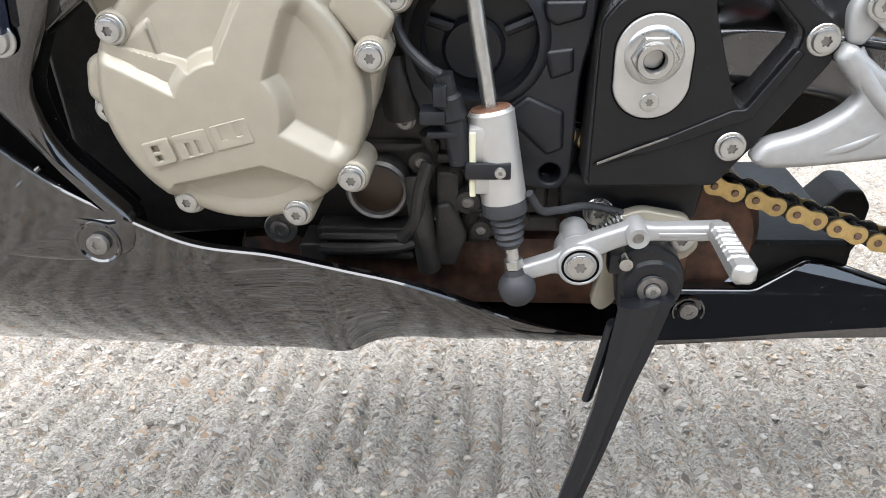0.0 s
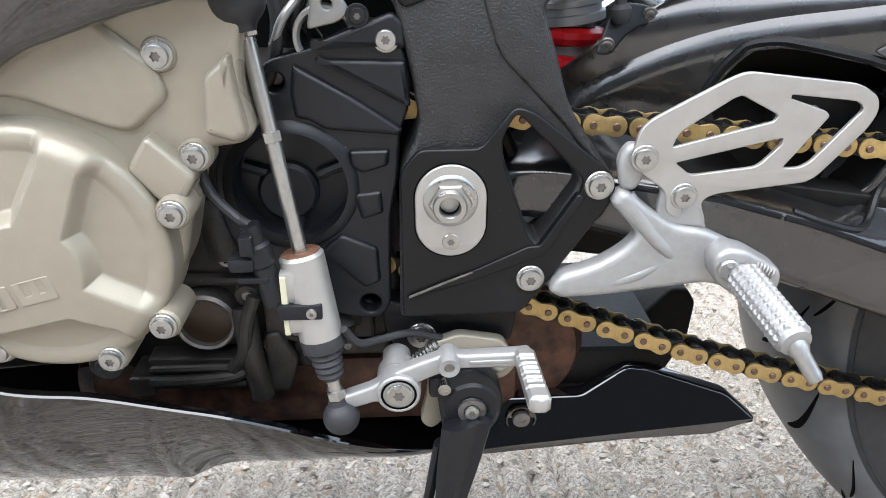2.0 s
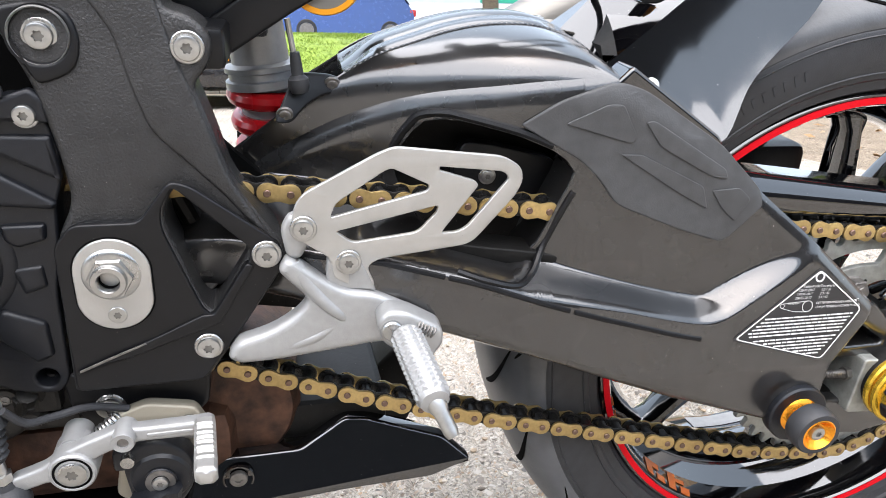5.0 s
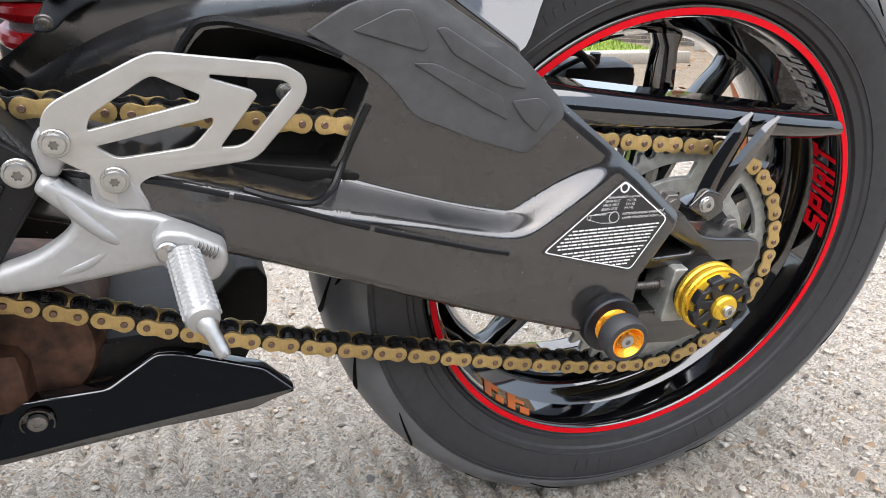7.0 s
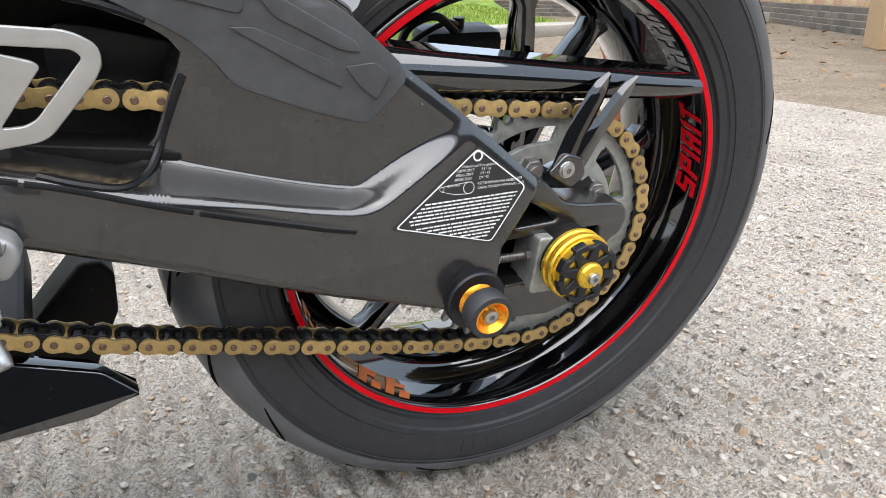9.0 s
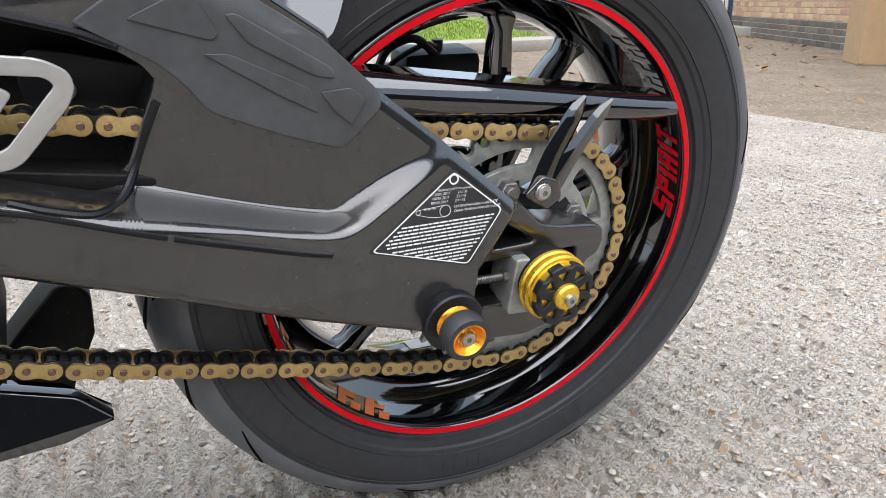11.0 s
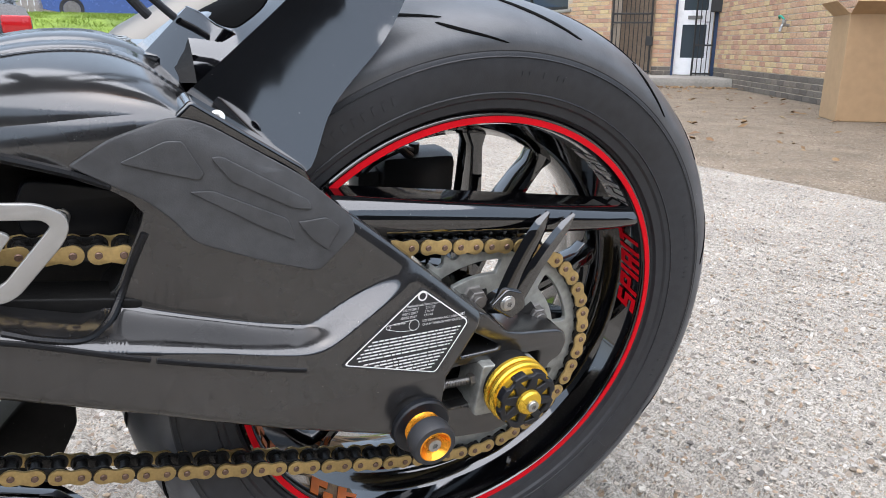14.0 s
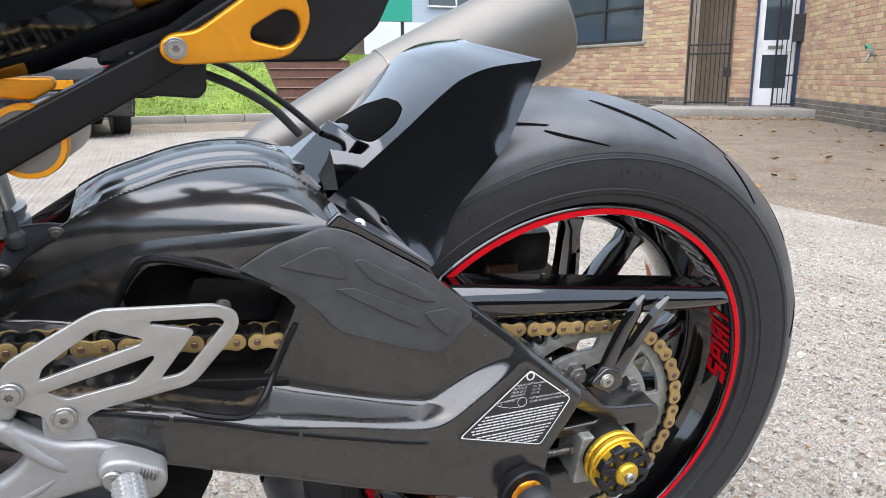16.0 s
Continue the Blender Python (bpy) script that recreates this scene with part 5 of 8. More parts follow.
def engine():
    # champagne generator cover: round dome with three raised arms
    cx, cz = -0.8480, 0.1165
    bm = bmesh.new()
    n_a, n_r = 320, 120
    side = lambda p, a, b: ((b[0] - a[0]) * (p[1] - a[1]) - (b[1] - a[1]) * (p[0] - a[0])) / math.hypot(b[0] - a[0], b[1] - a[1])

    def inside(a, r):
        """How far a spot lies in one of the three recessed fields, 0 to 1."""
        p = (r * math.cos(radians(a)), r * math.sin(radians(a)))
        hub_d = (math.hypot(p[0] - 0.001, p[1] + 0.005) - 0.0285) / 0.008
        right = min(-side(p, (0.0200, 0.0096), (0.0349, 0.0470)) / 0.008, side(p, (0.0268, -0.0169), (0.0607, -0.0377)) / 0.011, hub_d)
        left = min(side(p, (0.0001, 0.0254), (0.0158, 0.0522)) / 0.007, side(p, (-0.0549, 0.0286), (-0.0219, 0.0192)) / 0.005, hub_d)
        ledge = min(side(p, (0.0001, 0.0254), (0.0158, 0.0522)) / 0.007, side(p, (-0.0573, 0.0192), (-0.0325, 0.0070)) / 0.005, hub_d, 1.0) * 0.5
        left = max(left, ledge)
        below = min(-side(p, (-0.0474, -0.0500), (0.0158, -0.0346)) / 0.006, -side(p, (0.0158, -0.0346), (0.0463, -0.0470)) / 0.006)
        q = min(1.0, max(0.0, right, left, below))
        return q * q * (3 - 2 * q)
    rings = []
    for j in range(n_r + 1):
        ring = []
        for i in range(n_a):
            a = 360.0 * i / n_a
            if j <= 110:
                rr = 0.0630 * j / 110
                y = -0.2085 + 0.0035 * (rr / 0.063) ** 2 + 0.0105 * inside(a, rr)
            else:
                u = (j - 110) / 10
                rr = 0.0630 + 0.0140 * math.sin(u * math.pi / 2)
                y = -0.2050 + 0.0105 * inside(a, 0.063) * (1 - u) + 0.015 * (1 - math.cos(u * math.pi / 2))
            ring.append(bm.verts.new((cx + rr * math.cos(radians(a)), y, cz + rr * math.sin(radians(a)))))
        rings.append(ring)
    back = [bm.verts.new((cx + 0.0785 * math.cos(2 * math.pi * i / n_a), -0.160, cz + 0.0785 * math.sin(2 * math.pi * i / n_a))) for i in range(n_a)]
    rings.append(back)
    for p, q in zip(rings, rings[1:]):
        for i in range(n_a):
            k = (i + 1) % n_a
            f = list(dict.fromkeys((p[i], p[k], q[k], q[i])))
            bm.faces.new(f)
    bmesh.ops.remove_doubles(bm, verts=bm.verts, dist=1e-5)
    bmesh.ops.recalc_face_normals(bm, faces=bm.faces)
    cov = part("generator_cover", bm, M_COVER, bike, "champagne cast round generator cover with raised arms and bolts")
    # raised letter shapes, set along a rising line
    t = 0.25
    c, q = math.cos(t), math.sin(t)
    x, z = -0.8965, 0.0800
    for w, cuts in ((0.0165, ((0.30, 0.56, 0.56, 0.82), (0.30, 0.18, 0.56, 0.42))), (0.0205, ((0.28, 0.0, 0.42, 0.62), (0.58, 0.0, 0.72, 0.62))), (0.0225, ((0.22, 0.38, 0.38, 1.0), (0.62, 0.38, 0.78, 1.0)))):
        h = 0.0150
        at_ = lambda u, v: (x + u * w * c - v * h * q, z + u * w * q + v * h * c)
        box_ = [at_(0, 0), at_(1, 0), at_(1, 1), at_(0, 1)]
        holes_ = [[at_(u0, max(v0, 0.08)), at_(u1, max(v0, 0.08)), at_(u1, min(v1, 0.92)), at_(u0, min(v1, 0.92))] for u0, v0, u1, v1 in cuts]
        part("raised_badge", plate(fillet(box_, 0.0012), -0.2088, 0.003, [fillet(k, 0.0006) for k in holes_], 0.0005), M_COVER, cov)
        x, z = x + (w + 0.0028) * c, z + (w + 0.0028) * q
    # lug on the front edge with its stepped top
    part("cover_lug", plate(fillet([(-0.931, 0.120), (-0.927, 0.140), (-0.905, 0.150), (-0.885, 0.165), (-0.87, 0.10), (-0.90, 0.075), (-0.916, 0.103)], [0.004, 0.005, 0.005, 0.005, 0, 0, 0.01]), -0.198, 0.036, bevel=0.005, res=4), M_COVER, cov)
    # upper crankcase cover
    case = part("clutch_cover", plate(fillet([(-0.93, 0.165), (-0.93, 0.25), (-0.80, 0.285), (-0.758, 0.258), (-0.728, 0.258), (-0.716, 0.246), (-0.722, 0.232), (-0.7245, 0.205), (-0.719, 0.181), (-0.7265, 0.1745), (-0.747, 0.172), (-0.756, 0.154), (-0.770, 0.10), (-0.80, 0.05), (-0.90, 0.10)], [0, 0, 0, 0.006, 0.006, 0.006, 0.01, 0.008, 0.005, 0.005, 0.006, 0.008, 0.01, 0, 0]), -0.176, 0.04, bevel=0.006, res=4), M_COVER, bike, "champagne cast crankcase cover")
    part("case_panel", plate(fillet([(-0.860, 0.205), (-0.855, 0.250), (-0.80, 0.250), (-0.7675, 0.222), (-0.7625, 0.203), (-0.786, 0.183), (-0.800, 0.187), (-0.842, 0.2035)], 0.006), -0.1815, 0.012, bevel=0.005, res=3), M_COVER, case)
    part("case_panel", plate(fillet([(-0.7455, 0.183), (-0.7425, 0.215), (-0.7265, 0.228), (-0.7255, 0.205), (-0.7215, 0.182), (-0.728, 0.1775)], 0.004), -0.1845, 0.016, bevel=0.005, res=3), M_COVER, case)
    part("case_neck", plate(fillet([(-0.790, 0.165), (-0.776, 0.185), (-0.752, 0.160), (-0.766, 0.135)], 0.004), -0.190, 0.03, bevel=0.004, res=3), M_COVER, case)
    for x, z, y in ((-0.766, 0.141, -0.196), (-0.7815, 0.0705, -0.200), (-0.9065, 0.157, -0.198), (-0.8865, 0.0515, -0.192), (-0.8180, 0.0455, -0.196), (-0.9230, 0.1095, -0.190), (-0.7535, 0.1695, -0.180), (-0.765, 0.226, -0.178), (-0.8755, 0.206, -0.180)):
        boss = part("bolt_boss", lathe([(0.0102, -0.165), (0.0100, y + 0.002), (0.0090, y), (0.0, y)], 24, (x, 0, z)), M_COVER, cov)
        bolt((x, y, z), 0.0066, 0.0050, 0.0084, cov)
    # dark crankcase behind and below
    eng = part("crankcase", plate(fillet([(-1.00, -0.02), (-1.00, 0.205), (-0.66, 0.195), (-0.64, 0.05), (-0.650, 0.005), (-0.700, -0.010), (-0.722, -0.024), (-0.752, -0.028), (-0.83, -0.026), (-0.86, -0.010)], 0.006), -0.116, 0.18, bevel=0.004), M_ENGINE, bike, "grimy dark grey engine crankcase")
    rows = ((-0.825, -0.752, -0.020, 0.002, -0.134), (-0.822, -0.754, -0.006, 0.000, -0.142), (-0.822, -0.754, -0.022, -0.015, -0.139), (-0.836, -0.818, -0.022, -0.006, -0.146), (-0.738, -0.722, -0.026, 0.044, -0.130), (-0.716, -0.700, -0.014, 0.048, -0.127), (-0.70, -0.66, 0.010, 0.042, -0.126), (-0.80, -0.735, 0.055, 0.062, -0.124), (-0.705, -0.650, -0.006, 0.006, -0.124), (-0.745, -0.690, 0.046, 0.054, -0.123))
    for x0, x1, z0, z1, y in rows:
        part("case_rib", block(x0, x1, y, -0.10, z0, z1, 0.003), M_ENGINE, eng)
    part("case_rib", tube([(-0.752, -0.128, 0.040), (-0.748, -0.138, 0.008), (-0.744, -0.136, -0.030)], 0.0085, 14), M_ENGINE, eng)
    part("case_rib", tube([(-0.762, -0.120, 0.118), (-0.760, -0.128, 0.100), (-0.758, -0.126, 0.084)], 0.013, 16), M_ENGINE, eng)
    rnd = random.Random(3)
    for k in range(22):
        x, z = rnd.uniform(-0.740, -0.665), rnd.uniform(-0.010, 0.050)
        part("case_rib", tube([(x, -0.117, z), (x + rnd.uniform(-0.01, 0.01), -0.122 - rnd.random() * 0.008, z + rnd.uniform(0.01, 0.03))], rnd.uniform(0.004, 0.007), 10, False), M_ENGINE, eng)
    glass = part("oil_sight_glass", lathe([(0.0225, -0.14), (0.0225, -0.1615), (0.0205, -0.1640), (0.0185, -0.1630), (0.0180, -0.158)], 44, (-0.7790, 0.030, 0.0300)), M_DKSTEEL, eng, "round oil sight glass in a grey ring")
    part("sight_pane", lathe([(0.0182, -0.1585), (0.0120, -0.1600), (0.0, -0.1605)], 36, (-0.7790, 0.030, 0.0300)), M_SIGHT, glass)
    bolt((-0.757, -0.130, 0.0815), 0.0058, 0.006, 0.0072, eng, M_DKSTEEL)
    bolt((-0.845, -0.150, 0.010), 0.007, 0.005, 0.0115, eng, M_DKSTEEL)
    # black sprocket cover with ribs and a round opening
    sc = [(-0.752, 0.095), (-0.758, 0.140), (-0.745, 0.180), (-0.726, 0.2045), (-0.715, 0.2145), (-0.684, 0.2225), (-0.655, 0.2375), (-0.637, 0.232), (-0.630, 0.206), (-0.631, 0.186), (-0.637, 0.170), (-0.639, 0.140), (-0.645, 0.113), (-0.647, 0.046), (-0.654, 0.034), (-0.678, 0.036), (-0.715, 0.056)]
    hole = circle(-0.7080, 0.1345, 0.0365, 40)
    spc = part("sprocket_cover", plate(fillet(sc, [0.02, 0.02, 0.01, 0.006, 0.005, 0.01, 0.006, 0.006, 0.004, 0.006, 0.006, 0.01, 0.01, 0.006, 0.006, 0.01, 0.02]), -0.1385, 0.020, [hole, circle(-0.7125, 0.2015, 0.0062, 20), circle(-0.6610, 0.0465, 0.0072, 20)], 0.002, 3), M_PLASTIC, bike, "matt black plastic front sprocket cover with ribs")
    # wells coloured near-black for the shade down the screw holes
    part("screw_well", lathe([(0.0075, -0.137), (0.0070, -0.122), (0.0, -0.122)], 20, (-0.7125, 0, 0.2015)), M_SHADE_BLACK, spc)
    part("screw_well", lathe([(0.0085, -0.137), (0.0080, -0.122), (0.0, -0.122)], 20, (-0.6610, 0, 0.0465)), M_SHADE_BLACK, spc)
    bolt((-0.7125, -0.1225, 0.2015), 0.0045, 0.004, parent=spc, material=M_DKSTEEL)
    for poly, y in (([(-0.6909, 0.2230), (-0.6400, 0.2420), (-0.6335, 0.2364), (-0.6315, 0.2208)], -0.1420), ([(-0.6880, 0.2160), (-0.6325, 0.2140), (-0.6300, 0.1850)], -0.1420),
                    ([(-0.6838, 0.1725), (-0.6380, 0.1680), (-0.6350, 0.1720), (-0.6662, 0.1930), (-0.7000, 0.2130), (-0.7030, 0.1960), (-0.7010, 0.1800), (-0.6916, 0.1782)], -0.1430),
                    ([(-0.6700, 0.1590), (-0.6440, 0.1590), (-0.6450, 0.1480), (-0.6620, 0.1430), (-0.6690, 0.1480)], -0.1420), ([(-0.6690, 0.1290), (-0.6500, 0.1310), (-0.6490, 0.1150), (-0.6640, 0.1100)], -0.1405),
                    ([(-0.6780, 0.1010), (-0.6540, 0.0900), (-0.6530, 0.0650), (-0.6640, 0.0600), (-0.6930, 0.0880)], -0.1420)):
        part("cover_field", plate(fillet(poly, 0.0025), y, 0.008, bevel=0.0034, res=3), M_PLASTIC, spc)
    part("cover_ring", lathe([(0.0355, -0.1375), (0.0365, -0.1425), (0.0410, -0.1410), (0.0440, -0.1383)], 48, (-0.7080, 0, 0.1345)), M_PLASTIC, spc)
    part("cover_cup", lathe([(0.0362, -0.137), (0.0355, -0.1225), (0.0, -0.1225)], 40, (-0.7080, 0, 0.1345)), M_PLASTIC, spc)
    part("cover_boss", lathe([(0.0205, -0.120), (0.0200, -0.1280), (0.0175, -0.1305), (0.0, -0.1310)], 36, (-0.7120, 0, 0.1270)), M_PLASTIC, spc)
    for a in (20, 160, 270):
        ca, sa = math.cos(radians(a)), math.sin(radians(a))
        part("cover_fin", tube([(-0.705 + 0.014 * ca, -0.1255, 0.133 + 0.014 * sa), (-0.707 + 0.035 * ca, -0.1255, 0.133 + 0.035 * sa)], 0.004, 8, False), M_PLASTIC, spc)
    bolt((-0.644, -0.140, 0.2265), 0.0062, 0.005, 0.0080, spc)
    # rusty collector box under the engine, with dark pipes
    # near-black sheet added behind the engine as the shade of its gaps
    part("inner_shield", plate([(-1.0, -0.04), (-1.0, 0.36), (-0.56, 0.36), (-0.56, 0.30), (-0.60, 0.22), (-0.575, 0.10), (-0.60, -0.02)], 0.0, 0.02), M_SHADE_BLACK, eng)
    part("exhaust_box", merge(block(-0.90, -0.545, -0.108, 0.12, -0.088, -0.018, 0.02), lathe([(0.0, -0.11), (0.055, -0.11), (0.062, -0.10), (0.062, 0.10), (0.0, 0.10)], 40, (-0.555, 0.02, -0.03))), M_RUST, bike, "rusty brown exhaust collector box under the engine")
    part("heat_shield", merge(block(-0.540, -0.42, -0.085, 0.08, -0.070, -0.035, 0.006), plate(fillet([(-0.46, -0.14), (-0.412, -0.082), (-0.379, -0.044), (-0.362, -0.045), (-0.352, -0.060), (-0.354, -0.101), (-0.379, -0.154), (-0.385, -0.19), (-0.46, -0.19)], 0.004), 0.03, 0.05, bevel=0.004)), M_DARK, bike, "black exhaust bracket under the swingarm")
    # catch on the gearbox end: small triangular bracket
    part("shaft_bracket", plate(fillet([(-0.690, 0.232), (-0.6845, 0.260), (-0.680, 0.264), (-0.6755, 0.262), (-0.664, 0.242), (-0.672, 0.236)], 0.003), -0.140, 0.006, [circle(-0.6800, 0.2565, 0.0034, 16), circle(-0.6775, 0.2465, 0.0032, 16)], 0.0015), M_SILVER, eng)
    bolt((-0.6600, -0.140, 0.2400), 0.005, 0.004, 0.0070, eng, M_PLASTIC)
    part("seal_ring", lathe([(0.0150, -0.134), (0.0165, -0.1375), (0.0185, -0.1375), (0.0195, -0.134)], 40, (-0.6800, 0, 0.2270)), M_SILVER, eng)
    part("breather_pipe", tube([(-0.712, -0.128, 0.262), (-0.708, -0.130, 0.235), (-0.716, -0.128, 0.205), (-0.735, -0.126, 0.175)], 0.0045, 10), M_RUBBER, eng)
    for k in range(3):
        part("case_rib", tube([(-0.704 + 0.009 * k, -0.120, 0.224), (-0.706 + 0.008 * k, -0.128, 0.236), (-0.702 + 0.009 * k, -0.124, 0.252)], 0.0035, 10), M_ENGINE, eng)
    part("case_rib", tube([(-0.694, -0.126, 0.250), (-0.704, -0.134, 0.238), (-0.712, -0.130, 0.222)], 0.0028, 10), M_SILVER, eng)
    # cast flanges, bosses and screws low on the crankcase
    for x, z, r in ((-0.7335, 0.0085, 0.0075), (-0.7160, 0.0200, 0.0085), (-0.7065, -0.0020, 0.0070), (-0.6930, 0.0260, 0.0080), (-0.6800, 0.0060, 0.0065), (-0.7480, 0.0500, 0.0080)):
        part("case_boss", lathe([(r * 1.25, -0.112), (r * 1.15, -0.126), (r, -0.130), (r * 0.55, -0.1305), (r * 0.5, -0.127), (0.0, -0.127)], 20, (x, 0, z)), M_ENGINE, eng)
        bolt((x, -0.1275, z), r * 0.45, 0.003, r * 0.6, eng, M_DKSTEEL)
    part("case_flange", tube([(-0.835, -0.140, -0.011), (-0.800, -0.144, -0.010), (-0.765, -0.142, -0.009), (-0.752, -0.138, -0.006)], 0.0045, 10), M_ENGINE, eng)
    part("case_flange", tube([(-0.762, -0.140, -0.004), (-0.752, -0.142, 0.012), (-0.748, -0.140, 0.034), (-0.742, -0.134, 0.052)], 0.0050, 10), M_ENGINE, eng)
    part("hanging_bracket", plate(fillet([(-0.742, -0.030), (-0.738, 0.020), (-0.728, 0.022), (-0.716, -0.004), (-0.724, -0.030)], 0.004), -0.134, 0.010, bevel=0.003), M_ENGINE, eng)
    part("hanging_bracket", plate(fillet([(-0.712, -0.012), (-0.706, 0.036), (-0.690, 0.040), (-0.672, 0.030), (-0.676, 0.004), (-0.696, -0.010)], 0.005), -0.128, 0.012, bevel=0.004), M_ENGINE, eng)


engine()


# ---- side stand ----
def side_stand():
    stand = part("side_stand", plate(fillet([(-0.6165, -0.008), (-0.612, 0.005), (-0.595, 0.012), (-0.580, 0.005), (-0.570, -0.010), (-0.572, -0.032), (-0.585, -0.050), (-0.612, -0.046)], 0.008), -0.172, 0.020, bevel=0.003), M_PLASTIC, bike, "black side stand propping the motorcycle on the ground")
    part("stand_washer", lathe([(0.0, -0.1765), (0.0095, -0.1765), (0.0105, -0.1755), (0.0105, -0.1745), (0.0185, -0.1740), (0.0205, -0.172), (0.0205, -0.160)], 40, (-0.5925, 0, -0.020)), M_PLASTIC, stand)
    part("stand_ring", lathe([(0.0058, -0.1772), (0.0098, -0.1772), (0.0098, -0.1755)], 32, (-0.5925, 0, -0.020)), M_DKSTEEL, stand)
    bolt((-0.5925, -0.1768, -0.020), 0.0052, 0.003, parent=stand)
    leg_dir = Vector((-0.1438, 0.1262, -0.9815))
    foot = Vector((-0.6021, -0.1804, -0.040)) + leg_dir * 0.262
    top = Vector((-0.5960, -0.1790, -0.026))
    rows = []
    for u in np.linspace(0, 1, 16):
        c = top.lerp(foot, u) + Vector((0.003 * math.sin(math.pi * u), 0, 0))
        w = lerp_curve([(0, 0.0180), (0.16, 0.0160), (0.30, 0.0120), (0.6, 0.0108), (1, 0.0090)], u)
        t = 0.0095 - 0.0030 * u
        rows.append([c + Vector((w * p, t * q, 0.2 * w * p)) for p, q in ((-1, -0.35), (-0.62, -0.95), (0.0, -1), (0.42, -0.62), (0.86, -0.8), (1, -0.2), (0.85, 0.75), (0, 1), (-0.85, 0.75))])
    part("stand_leg", loft(rows), M_PLASTIC, stand, "black cast stand leg")
    part("spring_bar", tube([(-0.6150, -0.172, -0.050), (-0.6205, -0.168, -0.090), (-0.6255, -0.163, -0.126)], 0.0060, 10, flat=0.6), M_PLASTIC, stand)
    part("stand_foot", block(foot.x - 0.022, foot.x + 0.018, foot.y - 0.020, foot.y + 0.016, foot.z - 0.006, foot.z + 0.006, 0.003), M_PLASTIC, stand)
    part("stand_bracket", plate(fillet([(-0.6285, -0.050), (-0.6225, -0.020), (-0.622, 0.018), (-0.600, 0.026), (-0.568, 0.020), (-0.558, -0.002), (-0.566, -0.012), (-0.600, -0.02), (-0.612, -0.05), (-0.620, -0.057)], 0.005), -0.150, 0.010, bevel=0.002), M_COVER, bike, "champagne stand bracket plate")
    bolt((-0.5725, -0.152, 0.006), 0.0080, 0.005, 0.0100, stand)
    part("return_spring", merge(*[lathe([(0.0036, -0.0009), (0.0048, 0), (0.0036, 0.0009)], 12, (-0.6300 + 0.0022 * i, -0.163, 0.015 + 0.0020 * i), (0.74, 0, 0.67)) for i in range(7)]), M_STEEL, stand)
    part("switch_knob", lathe([(0.0, -0.178), (0.0045, -0.177), (0.0050, -0.170), (0.0050, -0.16)], 20, (-0.6115, 0, -0.001)), M_STEEL, stand)
    part("switch_body", block(-0.622, -0.604, -0.172, -0.158, -0.012, 0.004, 0.003), M_PLASTIC, stand)


side_stand()


